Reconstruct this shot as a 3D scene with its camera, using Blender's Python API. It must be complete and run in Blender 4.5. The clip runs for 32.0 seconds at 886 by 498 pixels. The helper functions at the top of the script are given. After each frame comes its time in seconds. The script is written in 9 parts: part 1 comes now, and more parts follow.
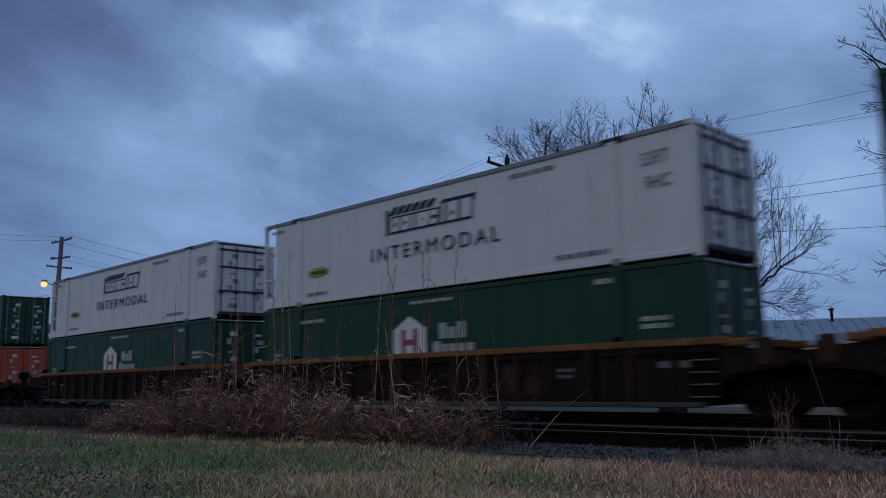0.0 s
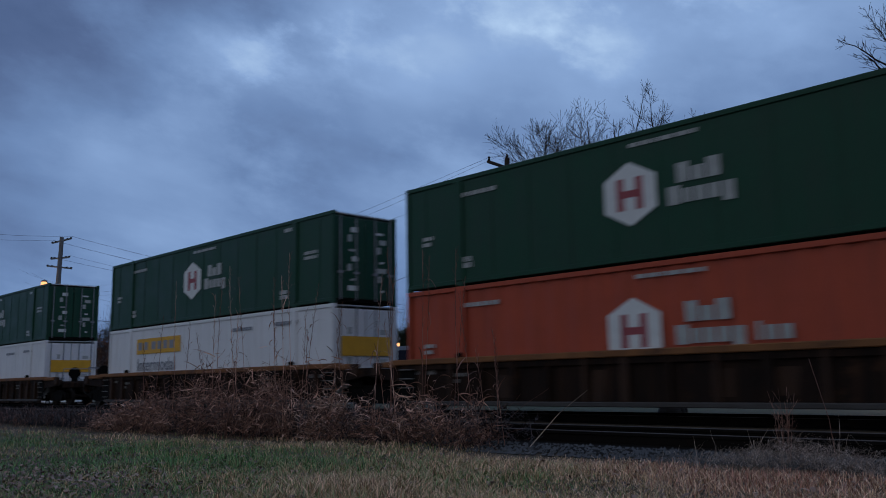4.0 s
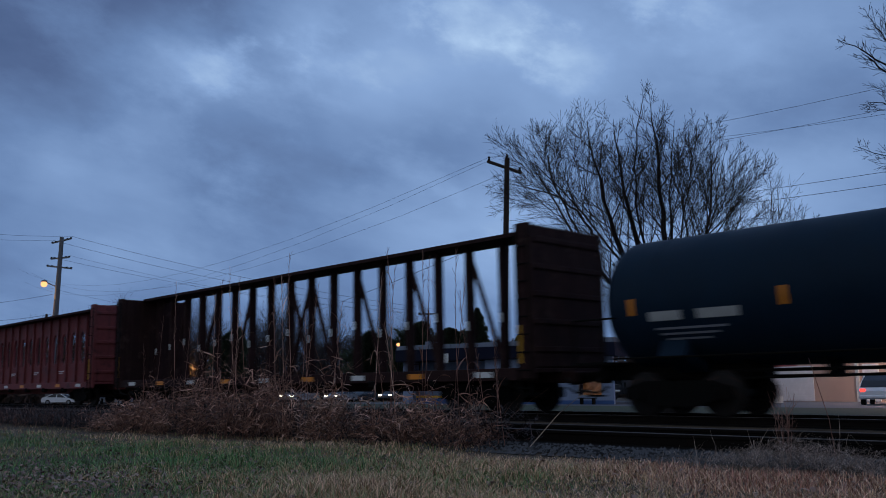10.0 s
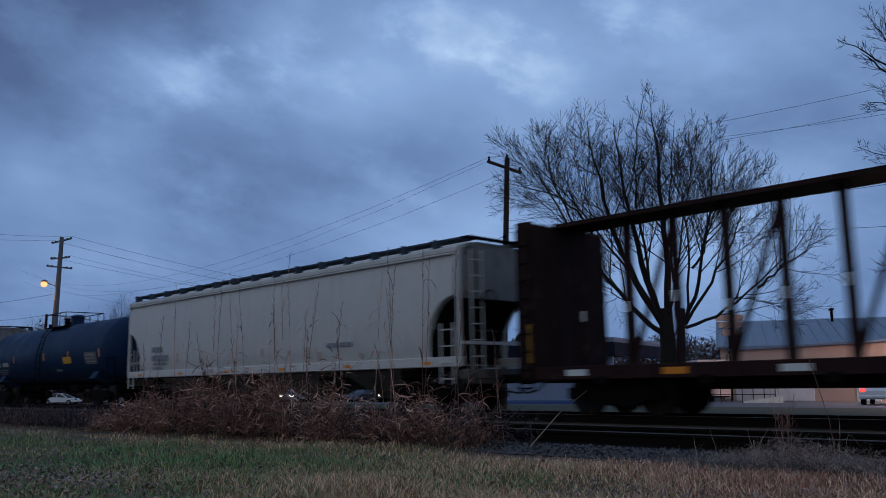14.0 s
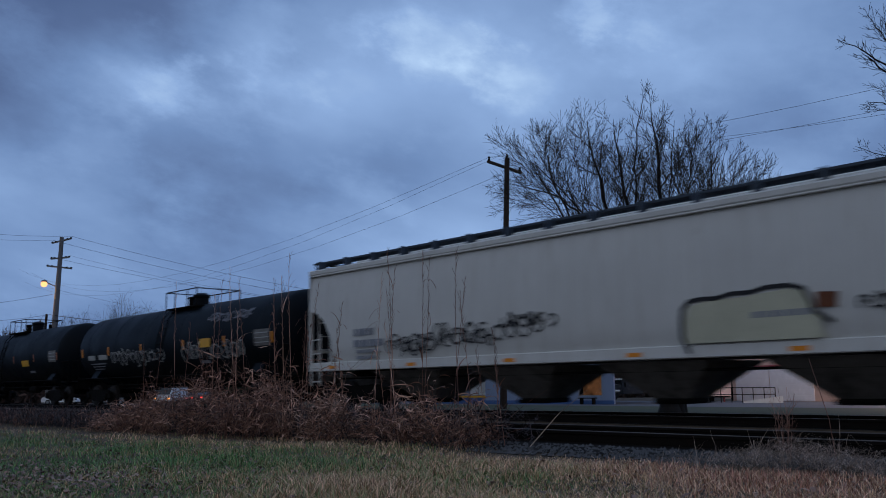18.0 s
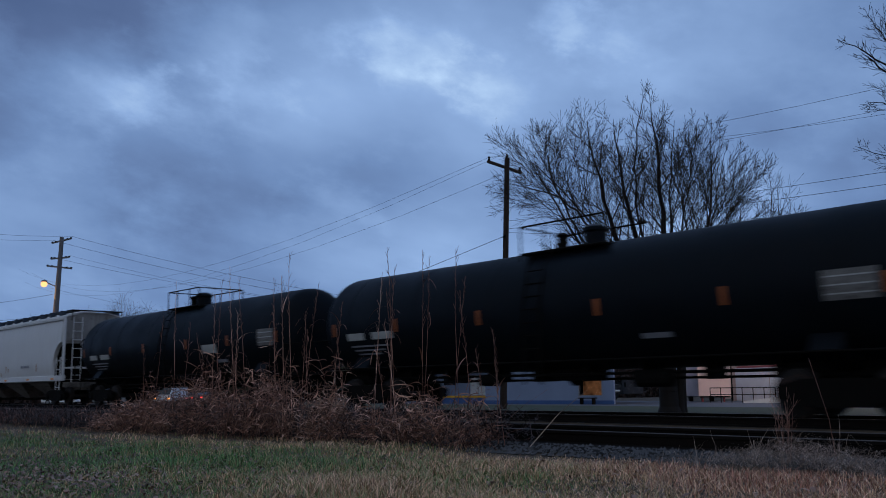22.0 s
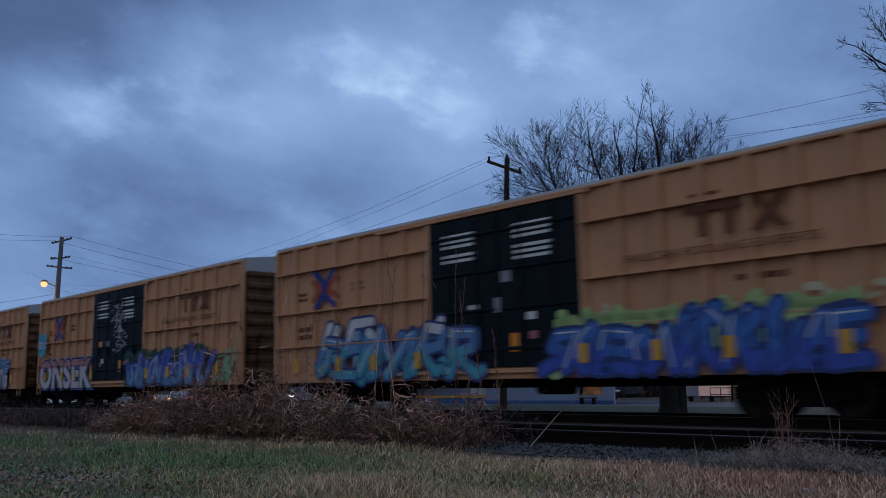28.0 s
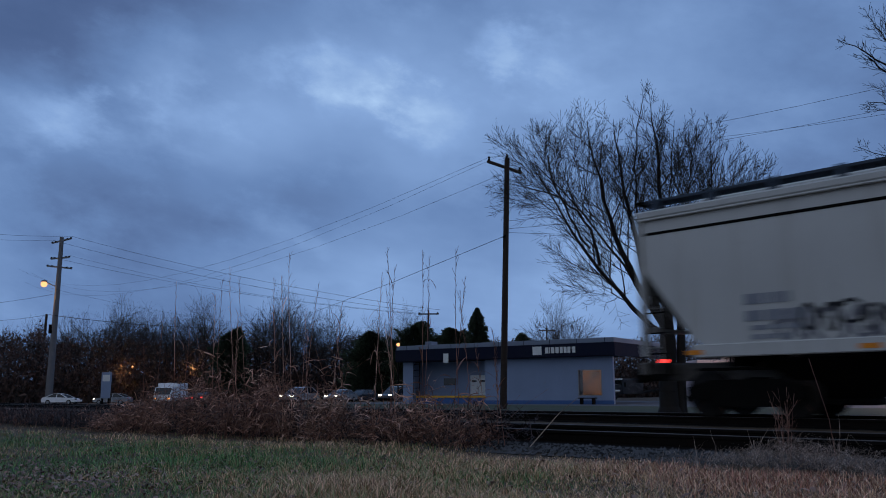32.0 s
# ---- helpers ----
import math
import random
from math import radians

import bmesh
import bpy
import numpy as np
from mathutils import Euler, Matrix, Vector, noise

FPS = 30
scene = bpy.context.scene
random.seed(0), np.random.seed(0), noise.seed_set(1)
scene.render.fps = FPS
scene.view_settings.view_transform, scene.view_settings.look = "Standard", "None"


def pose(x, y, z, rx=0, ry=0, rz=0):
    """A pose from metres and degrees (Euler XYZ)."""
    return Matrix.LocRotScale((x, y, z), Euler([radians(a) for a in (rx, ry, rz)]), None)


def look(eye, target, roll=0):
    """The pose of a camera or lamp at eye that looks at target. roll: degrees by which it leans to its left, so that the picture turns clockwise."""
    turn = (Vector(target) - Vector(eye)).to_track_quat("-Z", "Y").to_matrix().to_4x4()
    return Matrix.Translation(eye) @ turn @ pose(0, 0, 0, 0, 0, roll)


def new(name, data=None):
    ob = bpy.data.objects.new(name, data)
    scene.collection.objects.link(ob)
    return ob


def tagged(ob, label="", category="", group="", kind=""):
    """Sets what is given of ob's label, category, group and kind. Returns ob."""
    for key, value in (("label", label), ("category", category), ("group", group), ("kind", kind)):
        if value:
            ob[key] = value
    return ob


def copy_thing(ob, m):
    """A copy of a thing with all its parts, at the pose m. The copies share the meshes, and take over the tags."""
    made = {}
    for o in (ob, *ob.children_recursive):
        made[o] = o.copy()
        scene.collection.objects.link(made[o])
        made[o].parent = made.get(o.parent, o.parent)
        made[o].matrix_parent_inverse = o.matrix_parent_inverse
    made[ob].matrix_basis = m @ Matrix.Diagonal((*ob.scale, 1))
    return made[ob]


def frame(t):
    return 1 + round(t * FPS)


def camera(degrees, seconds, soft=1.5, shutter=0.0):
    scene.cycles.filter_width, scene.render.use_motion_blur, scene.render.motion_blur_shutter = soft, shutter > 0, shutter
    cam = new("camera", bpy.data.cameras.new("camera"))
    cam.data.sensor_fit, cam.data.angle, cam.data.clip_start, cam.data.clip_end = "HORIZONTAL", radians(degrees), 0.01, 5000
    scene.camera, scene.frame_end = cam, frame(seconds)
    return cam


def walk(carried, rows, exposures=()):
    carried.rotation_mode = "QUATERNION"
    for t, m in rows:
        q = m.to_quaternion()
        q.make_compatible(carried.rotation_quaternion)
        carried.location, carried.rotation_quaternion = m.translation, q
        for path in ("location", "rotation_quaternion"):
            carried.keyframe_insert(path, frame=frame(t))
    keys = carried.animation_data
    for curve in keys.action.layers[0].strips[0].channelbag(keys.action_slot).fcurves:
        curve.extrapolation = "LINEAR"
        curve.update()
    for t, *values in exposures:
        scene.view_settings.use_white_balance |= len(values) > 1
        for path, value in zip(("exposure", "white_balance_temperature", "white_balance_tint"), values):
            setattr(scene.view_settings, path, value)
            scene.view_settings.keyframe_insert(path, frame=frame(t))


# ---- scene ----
# The camera stands still beside the line
cam = camera(55.523, 32.0, soft=0.95, shutter=0.36)
EYE = Vector((0, 0, 0.52))
YAW, TILT, LEAN = radians(45.53), radians(9.64), -0.355
AIM = EYE + Vector((-math.sin(YAW) * math.cos(TILT), math.cos(YAW) * math.cos(TILT), math.sin(TILT))) * 50
walk(cam, [(0.0, look(EYE, AIM, LEAN)), (32.0, look(EYE, AIM, LEAN))],
     [(0.0, 0.05, 6470.0, 10.0), (4.0, 0.0, 6470.0, 10.0), (8.0, -0.04, 6420.0, 10.0), (14.0, 0.0, 6300.0, 10.0), (17.0, 0.08, 6450.0, 10.0), (21.0, 0.14, 6420.0, 10.0), (25.0, 0.06, 6420.0, 10.0),
      (29.0, 0.08, 6230.0, 10.0), (30.5, 0.05, 6200.0, 10.0), (32.0, -0.04, 6120.0, 10.0)])

TRACK_Y, BANK = 16.87, 0.975          # centre of the main line and its cant
SIDING_Y = 9.65


def travel(t):
    """Metres run by the train since the start: it gathers speed from 17.3 to 19.2 m/s."""
    u = t / 32.0
    return 554.48 * u + 34.154 * u ** 2 + 9.6206 * u ** 3 - 9.4566 * u ** 4


# ---- world and light ----
world = bpy.data.worlds.new("dusk_world")
world.use_nodes = True
scene.world = world
_t = world.node_tree
_s = _t.nodes.new("ShaderNodeTexSky")
_s.sky_type, _s.sun_disc, _s.sun_elevation, _s.sun_rotation = "NISHITA", False, radians(1.0), radians(200)
_t.links.new(_s.outputs[0], _t.nodes["Background"].inputs[0])
_t.nodes["Background"].inputs[1].default_value = 0.08


def lin(r, g, b):
    f = lambda v: v / 12.92 if v <= 0.04045 else ((v + 0.055) / 1.055) ** 2.4
    return (f(r / 255), f(g / 255), f(b / 255), 1.0)


class Nodes:
    """Short hand for building node trees."""

    def __init__(self, name):
        self.m = bpy.data.materials.new(name)
        self.m.use_nodes = True
        self.t = self.m.node_tree
        self.bsdf = self.t.nodes["Principled BSDF"]
        self.out = self.t.nodes["Material Output"]

    def add(self, kind, **values):
        n = self.t.nodes.new(kind)
        for k, v in values.items():
            if k.startswith("i"):
                key = int(k[1:]) if k[1:].isdigit() else k[1:]
                if isinstance(v, bpy.types.NodeSocket):
                    self.t.links.new(v, n.inputs[key])
                else:
                    n.inputs[key].default_value = v
            elif k == "op":
                n.operation = v
            elif k == "mode":
                n.blend_type = v
            elif k == "kind":
                n.data_type = v
        return n

    def math(self, op, a, b=0.0, c=0.0, clamp=False):
        n = self.add("ShaderNodeMath", op=op, i0=a, i1=b, i2=c)
        n.use_clamp = clamp
        return n.outputs[0]

    def mix(self, fac, a, b, mode="MIX"):
        n = self.t.nodes.new("ShaderNodeMix")
        n.data_type, n.blend_type = "RGBA", mode
        for sock, v in ((n.inputs[0], fac), (n.inputs[6], a), (n.inputs[7], b)):
            if isinstance(v, bpy.types.NodeSocket):
                self.t.links.new(v, sock)
            else:
                sock.default_value = v
        return n.outputs[2]

    def ramp(self, fac, *stops):
        n = self.t.nodes.new("ShaderNodeValToRGB")
        while len(n.color_ramp.elements) < len(stops):
            n.color_ramp.elements.new(0.5)
        for e, (pos, col) in zip(n.color_ramp.elements, stops):
            e.position, e.color = pos, col if len(col) == 4 else (*col, 1)
        self.t.links.new(fac, n.inputs[0])
        return n.outputs[0]

    def noise(self, vec, scale, detail=4.0, rough=0.55):
        n = self.add("ShaderNodeTexNoise", iScale=scale, iDetail=detail, iRoughness=rough)
        self.t.links.new(vec, n.inputs["Vector"])
        return n.outputs[0]


def sky_material():
    """An overcast evening sky: soft cloud banks, a paler rim, a faint afterglow low in the west."""
    n = Nodes("cloudy_dusk_sky")
    co = n.add("ShaderNodeTexCoord").outputs["Object"]
    d = n.add("ShaderNodeVectorMath", op="NORMALIZE", i0=co).outputs[0]
    sep = n.add("ShaderNodeSeparateXYZ", i0=d)
    x, y, z = sep.outputs
    # cloud banks drawn out sideways and slightly aslant
    turned = n.add("ShaderNodeMapping", i0=d)
    turned.inputs["Rotation"].default_value = (0, 0, radians(-45))
    aslant = n.add("ShaderNodeMapping", i0=turned.outputs[0])
    aslant.inputs["Rotation"].default_value = (0, radians(-13), 0)
    rot = n.add("ShaderNodeMapping", i0=aslant.outputs[0])
    rot.inputs["Scale"].default_value = (0.95, 1.0, 1.75)
    drawn = n.add("ShaderNodeMapping", i0=aslant.outputs[0])
    drawn.inputs["Scale"].default_value = (0.84, 0.95, 1.3)
    tip = Matrix.Diagonal((0.84, 0.95, 1.3)) @ Matrix.Rotation(radians(-13), 3, "Y") @ Matrix.Rotation(radians(-45), 3, "Z")
    big = n.noise(rot.outputs[0], 2.6, 5.0, 0.5)
    fine = n.noise(rot.outputs[0], 8.0, 7.0, 0.6)
    val = n.math("ADD", n.math("MULTIPLY", n.math("SUBTRACT", big, 0.5), 0.8), n.math("MULTIPLY", n.math("SUBTRACT", fine, 0.5), 0.46))
    wob = n.math("MULTIPLY", n.math("SUBTRACT", fine, 0.5), 0.22)
    # direction, reach, strength of the paler and darker banks
    banks = ((-0.878, 0.376, 0.296, 0.34, 0.15), (-0.69, 0.66, 0.30, 0.16, 0.06), (-0.775, 0.505, 0.380, 0.12, 0.16), (-0.791, 0.464, 0.398, 0.08, 0.16), (-0.676, 0.607, 0.418, 0.14, 0.20),
             (-0.479, 0.769, 0.424, 0.12, 0.16), (-0.672, 0.703, 0.215, 0.19, 0.26), (-0.884, 0.383, 0.270, 0.14, 0.12),
             (-0.36, 0.902, 0.20, 0.16, 0.22), (-0.54, 0.75, 0.42, 0.16, 0.14), (-0.30, 0.86, 0.42, 0.20, 0.09),
             (-0.768, 0.584, 0.270, 0.12, -0.14), (-0.62, 0.72, 0.30, 0.12, -0.12), (-0.90, 0.25, 0.38, 0.22, -0.14), (-0.62, 0.66, 0.42, 0.20, 0.10),
             (-0.40, 0.85, 0.31, 0.12, -0.10), (-0.76, 0.45, 0.50, 0.20, -0.15), (-0.55, 0.81, 0.20, 0.18, 0.24), (-0.42, 0.82, 0.38, 0.16, 0.06), (-0.26, 0.93, 0.24, 0.22, 0.12), (-0.12, 0.92, 0.36, 0.18, 0.06), (-0.233, 0.921, 0.311, 0.13, -0.11), (-0.238, 0.936, 0.258, 0.07, 0.10), (-0.62, 0.62, 0.49, 0.16, -0.05), (-0.312, 0.87, 0.382, 0.14, 0.06))
    for bx, by, bz, reach, power in banks:
        dist = n.add("ShaderNodeVectorMath", op="DISTANCE", i0=drawn.outputs[0], i1=tip @ Vector((bx, by, bz)).normalized()).outputs["Value"]
        dist = n.math("ADD", dist, wob)
        m = n.add("ShaderNodeMapRange", i0=dist, i1=0.0, i2=reach, i3=power * (0.85 if power > 0 else 1.0), i4=0.0)
        m.interpolation_type = "SMOOTHSTEP"
        val = n.math("ADD", val, m.outputs[0])
    # torn pale wisps
    tear = n.math("MULTIPLY", n.math("SUBTRACT", n.noise(rot.outputs[0], 13.0, 6.0, 0.6), 0.5), 0.16)
    wisps = ((-0.399, 0.792, 0.463), (-0.375, 0.811, 0.448), (-0.349, 0.828, 0.439), (-0.619, 0.644, 0.449), (-0.58, 0.678, 0.451), (-0.544, 0.715, 0.439), (-0.51, 0.751, 0.419), (-0.488, 0.775, 0.403), (-0.791, 0.47, 0.392), (-0.773, 0.506, 0.383), (-0.752, 0.548, 0.367), (-0.695, 0.552, 0.46), (-0.686, 0.61, 0.398), (-0.831, 0.45, 0.328), (-0.779, 0.558, 0.286), (-0.648, 0.708, 0.281))
    for k, where in enumerate(wisps):
        dist = n.add("ShaderNodeVectorMath", op="DISTANCE", i0=drawn.outputs[0], i1=tip @ Vector(where)).outputs["Value"]
        m = n.add("ShaderNodeMapRange", i0=n.math("ADD", dist, tear), i1=0.0, i2=0.05 + 0.012 * (k % 3), i3=0.085, i4=0.0)
        m.interpolation_type = "SMOOTHSTEP"
        val = n.math("ADD", val, m.outputs[0])
    # duskier low down the line
    fixed = n.add("ShaderNodeVectorMath", op="NORMALIZE", i0=n.add("ShaderNodeNewGeometry").outputs["Position"]).outputs[0]
    dusk = n.add("ShaderNodeVectorMath", op="DISTANCE", i0=fixed, i1=Vector((-0.94, 0.28, 0.16)).normalized()).outputs["Value"]
    val = n.math("ADD", val, n.add("ShaderNodeMapRange", i0=dusk, i1=0.05, i2=0.52, i3=-0.18, i4=0.0).outputs[0])
    # long low streaks towards the horizon
    flat = n.add("ShaderNodeMapping", i0=aslant.outputs[0])
    flat.inputs["Scale"].default_value = (1.6, 1.6, 9.0)
    low = n.add("ShaderNodeMapRange", i0=z, i1=0.08, i2=0.34, i3=0.42, i4=0.0).outputs[0]
    val = n.math("ADD", val, n.math("MULTIPLY", n.math("SUBTRACT", n.noise(flat.outputs[0], 2.2, 5.0, 0.55), 0.53), low))
    rim = n.add("ShaderNodeMapRange", i0=z, i1=0.0, i2=0.30, i3=0.085, i4=0.0).outputs[0]
    val = n.math("ADD", n.math("ADD", val, rim), 0.498, clamp=True)
    col = n.ramp(val, (0.0, lin(63, 83, 121)), (0.28, lin(84, 105, 145)), (0.5, lin(108, 136, 180)), (0.75, lin(138, 168, 212)), (1.0, lin(178, 206, 239)))
    # the west, behind the camera, still holds a broad warm light
    west = n.add("ShaderNodeVectorMath", op="DOT_PRODUCT", i0=d, i1=Vector((0.30, -0.92, 0.25)).normalized()).outputs["Value"]
    glow = n.add("ShaderNodeMapRange", i0=west, i1=-0.05, i2=0.85, i3=0.0, i4=1.0)
    glow.interpolation_type = "SMOOTHSTEP"
    col = n.mix(n.math("MULTIPLY", glow.outputs[0], 0.9), col, (0.345, 0.385, 0.460, 1))
    em = n.add("ShaderNodeEmission", i0=col, i1=1.0)
    n.t.links.new(em.outputs[0], n.out.inputs[0])
    return n.m


# ---- materials ----
def surface(name, color, rough=0.7, metal=0.0, var=0.25, scale=3.0, dirt=None, dirt_at=0.55, grain=40.0, bump=0.15, streak=0.0, island=0.0, gloss=0.22):
    """A painted, rusted or earthy surface: grain, stains and relief at two scales."""
    n = Nodes(name)
    co = n.add("ShaderNodeTexCoord").outputs["Object"]
    coarse = n.noise(co, scale, 5.0, 0.6)
    small = n.noise(co, grain, 4.0, 0.6)
    c = (*color, 1.0) if len(color) == 3 else color
    lo = tuple(v * (1 - var) for v in c[:3]) + (1,)
    hi = tuple(min(1, v * (1 + var)) for v in c[:3]) + (1,)
    col = n.ramp(n.math("ADD", n.math("MULTIPLY", coarse, 0.65), n.math("MULTIPLY", small, 0.35)), (0.3, lo), (0.5, c), (0.7, hi))
    if streak:
        mp = n.add("ShaderNodeMapping", i0=co)
        mp.inputs["Scale"].default_value = (7.0, 7.0, 0.35)
        st = n.noise(mp.outputs[0], 1.0, 4.0, 0.6)
        k = n.add("ShaderNodeMapRange", i0=st, i1=0.50, i2=0.75, i3=0.0, i4=streak).outputs[0]
        col = n.mix(k, col, dirt or (0.03, 0.025, 0.02, 1))
    if dirt:
        k = n.add("ShaderNodeMapRange", i0=n.noise(co, scale * 1.7, 8.0, 0.7), i1=dirt_at, i2=dirt_at + 0.13, i3=0.0, i4=0.8).outputs[0]
        col = n.mix(k, col, dirt)
    if island:
        oi = n.add("ShaderNodeObjectInfo").outputs["Random"]
        hv = n.add("ShaderNodeHueSaturation", iColor=col)
        n.t.links.new(n.add("ShaderNodeMapRange", i0=oi, i1=0.0, i2=1.0, i3=1 - island, i4=1 + island).outputs[0], hv.inputs["Value"])
        col = hv.outputs[0]
    n.t.links.new(col, n.bsdf.inputs["Base Color"])
    n.bsdf.inputs["Metallic"].default_value = metal
    n.bsdf.inputs["Specular IOR Level"].default_value = gloss
    r = n.add("ShaderNodeMapRange", i0=coarse, i1=0.25, i2=0.75, i3=max(0.05, rough - 0.12), i4=min(1, rough + 0.12)).outputs[0]
    n.t.links.new(r, n.bsdf.inputs["Roughness"])
    if bump:
        b = n.add("ShaderNodeBump", iStrength=bump, iDistance=0.02, iHeight=small)
        n.t.links.new(b.outputs[0], n.bsdf.inputs["Normal"])
    return n.m


def glowing(name, color, strength):
    n = Nodes(name)
    em = n.add("ShaderNodeEmission", i0=(*color, 1), i1=strength)
    n.t.links.new(em.outputs[0], n.out.inputs[0])
    return n.m


def blades(name, *stops, patch=0.5, lawn=False):
    """Grass or dead weed: every blade its own tint, with greener and browner patches."""
    n = Nodes(name)
    isl = n.add("ShaderNodeNewGeometry").outputs["Random Per Island"]
    co = n.add("ShaderNodeTexCoord").outputs["Object"]
    pat = n.noise(co, 0.42, 5.0, 0.6)
    f = n.math("ADD", n.math("MULTIPLY", isl, 0.55), n.math("MULTIPLY", n.math("SUBTRACT", pat, 0.5), patch * 4), clamp=False)
    if lawn:
        # browner towards the open end and along the siding
        sx, sy, _ = n.add("ShaderNodeSeparateXYZ", i0=co).outputs
        f = n.math("ADD", f, n.add("ShaderNodeMapRange", i0=sx, i1=-7.5, i2=-3.0, i3=-0.17, i4=0.24).outputs[0])
        f = n.math("ADD", f, n.add("ShaderNodeMapRange", i0=sy, i1=5.2, i2=7.2, i3=0.0, i4=0.32).outputs[0])
    col = n.ramp(n.math("ADD", f, 0.22, clamp=True), *stops)
    # some blades old and dull, some fresh
    own = n.add("ShaderNodeTexWhiteNoise")
    own.noise_dimensions = "1D"
    n.t.links.new(n.math("MULTIPLY", isl, 917.0), own.inputs["W"])
    hv = n.add("ShaderNodeHueSaturation", iColor=col, iSaturation=1.12)
    n.t.links.new(n.add("ShaderNodeMapRange", i0=own.outputs["Value"], i1=0.0, i2=1.0, i3=0.5, i4=1.5).outputs[0], hv.inputs["Value"])
    n.t.links.new(hv.outputs[0], n.bsdf.inputs["Base Color"])
    n.bsdf.inputs["Roughness"].default_value = 0.7
    return n.m


RUST = (0.10, 0.045, 0.025, 1)
GRIME = (0.035, 0.03, 0.027, 1)
M = {}
M["white_box"] = surface("white_container_paint", (0.66, 0.66, 0.68), 0.45, 0, 0.08, 0.8, (0.30, 0.27, 0.24, 1), 0.66, 30, 0.03, 0.28)
M["green_box"] = surface("dark_green_container_paint", (0.008, 0.050, 0.027), 0.5, 0, 0.2, 1.0, (0.03, 0.035, 0.03, 1), 0.66, 30, 0.05, 0.35)
M["orange_box"] = surface("orange_container_paint", (0.38, 0.070, 0.036), 0.6, 0, 0.15, 1.0, (0.12, 0.04, 0.025, 1), 0.64, 30, 0.05, 0.35)
M["white_mark"] = surface("white_marking_paint", (0.62, 0.63, 0.62), 0.5, 0, 0.12, 3.0, (0.3, 0.3, 0.28, 1), 0.66, 60, 0.0)
M["pale_mark"] = surface("dull_white_marking_paint", (0.36, 0.37, 0.36), 0.55, 0, 0.2, 4.0, (0.15, 0.15, 0.14, 1), 0.6, 60, 0.0)
M["dim_mark"] = surface("grimy_white_marking_paint", (0.15, 0.145, 0.14), 0.6, 0, 0.35, 5.0, (0.05, 0.045, 0.04, 1), 0.52, 60, 0.0)
M["navy_mark"] = surface("navy_marking_paint", (0.018, 0.020, 0.060), 0.5, 0, 0.15, 3.0, bump=0.0)
M["grey_mark"] = surface("grey_marking_paint", (0.22, 0.23, 0.26), 0.5, 0, 0.15, 3.0, bump=0.0)
M["red_mark"] = surface("faded_red_marking_paint", (0.30, 0.07, 0.08), 0.5, 0, 0.15, 3.0, bump=0.0)
M["yellow_mark"] = surface("yellow_marking_paint", (0.62, 0.33, 0.03), 0.5, 0, 0.15, 3.0, GRIME, 0.66, bump=0.0)
M["orange_reflector"] = surface("amber_reflector_strip", (0.70, 0.24, 0.02), 0.35, 0, 0.1, 3.0, bump=0.0)
M["dull_reflector"] = surface("faded_red_amber_reflector", (0.26, 0.075, 0.022), 0.5, 0, 0.3, 4.0, GRIME, 0.58, bump=0.0)
M["green_mark"] = surface("lime_marking_paint", (0.30, 0.38, 0.05), 0.5, 0, 0.15, 3.0, bump=0.0)
M["brown_mark"] = surface("brown_stencil_paint", (0.13, 0.045, 0.02), 0.6, 0, 0.2, 3.0, bump=0.0)
M["black"] = surface("black_car_paint", (0.012, 0.013, 0.014), 0.45, 0, 0.3, 1.2, (0.04, 0.035, 0.03, 1), 0.62, 30, 0.05, 0.25)
# weathered steel, darkened further so the underframes carry the shade below the cars
M["steel"] = surface("shade_dark_weathered_steel", (0.006, 0.0055, 0.005), 0.85, 0.0, 0.35, 3.0, (0.016, 0.010, 0.008, 1), 0.6, 40, 0.2, gloss=0.06)
M["wheel"] = surface("worn_wheel_steel", (0.014, 0.012, 0.011), 0.7, 0.2, 0.3, 4.0, RUST, 0.58, 30, 0.1)
M["chord"] = surface("rusty_orange_chord", (0.19, 0.080, 0.030), 0.7, 0, 0.4, 1.6, (0.06, 0.030, 0.018, 1), 0.54, 30, 0.2, 0.3)
M["well"] = surface("rust_brown_well_side", (0.0145, 0.009, 0.007), 0.8, 0, 0.45, 1.1, (0.085, 0.038, 0.018, 1), 0.585, 30, 0.2, 0.45, gloss=0.1)
M["well_worn"] = surface("bare_rusted_steel", (0.040, 0.020, 0.012), 0.8, 0, 0.4, 1.6, (0.022, 0.013, 0.010, 1), 0.55, 30, 0.2, 0.5)
M["sill_worn"] = surface("worn_greyish_sill", (0.055, 0.050, 0.048), 0.7, 0, 0.35, 1.4, (0.03, 0.022, 0.018, 1), 0.55, 30, 0.1, 0.4)
M["hopper_dark"] = surface("dark_grey_hopper_paint", (0.108, 0.107, 0.110), 0.6, 0, 0.35, 0.6, (0.07, 0.06, 0.055, 1), 0.52, 30, 0.06, 0.8)
M["hopper_light"] = surface("light_grey_hopper_paint", (0.57, 0.565, 0.545), 0.5, 0, 0.08, 0.6, (0.27, 0.22, 0.16, 1), 0.64, 30, 0.04, 0.30)
M["hopper_grey"] = surface("warm_grey_hopper_paint", (0.49, 0.485, 0.465), 0.55, 0, 0.08, 0.6, (0.24, 0.20, 0.15, 1), 0.64, 30, 0.04, 0.30)
M["patch_pale"] = surface("pale_painted_patch", (0.46, 0.45, 0.34), 0.6, 0, 0.15, 1.5, (0.45, 0.28, 0.22, 1), 0.62, 25, 0.04)
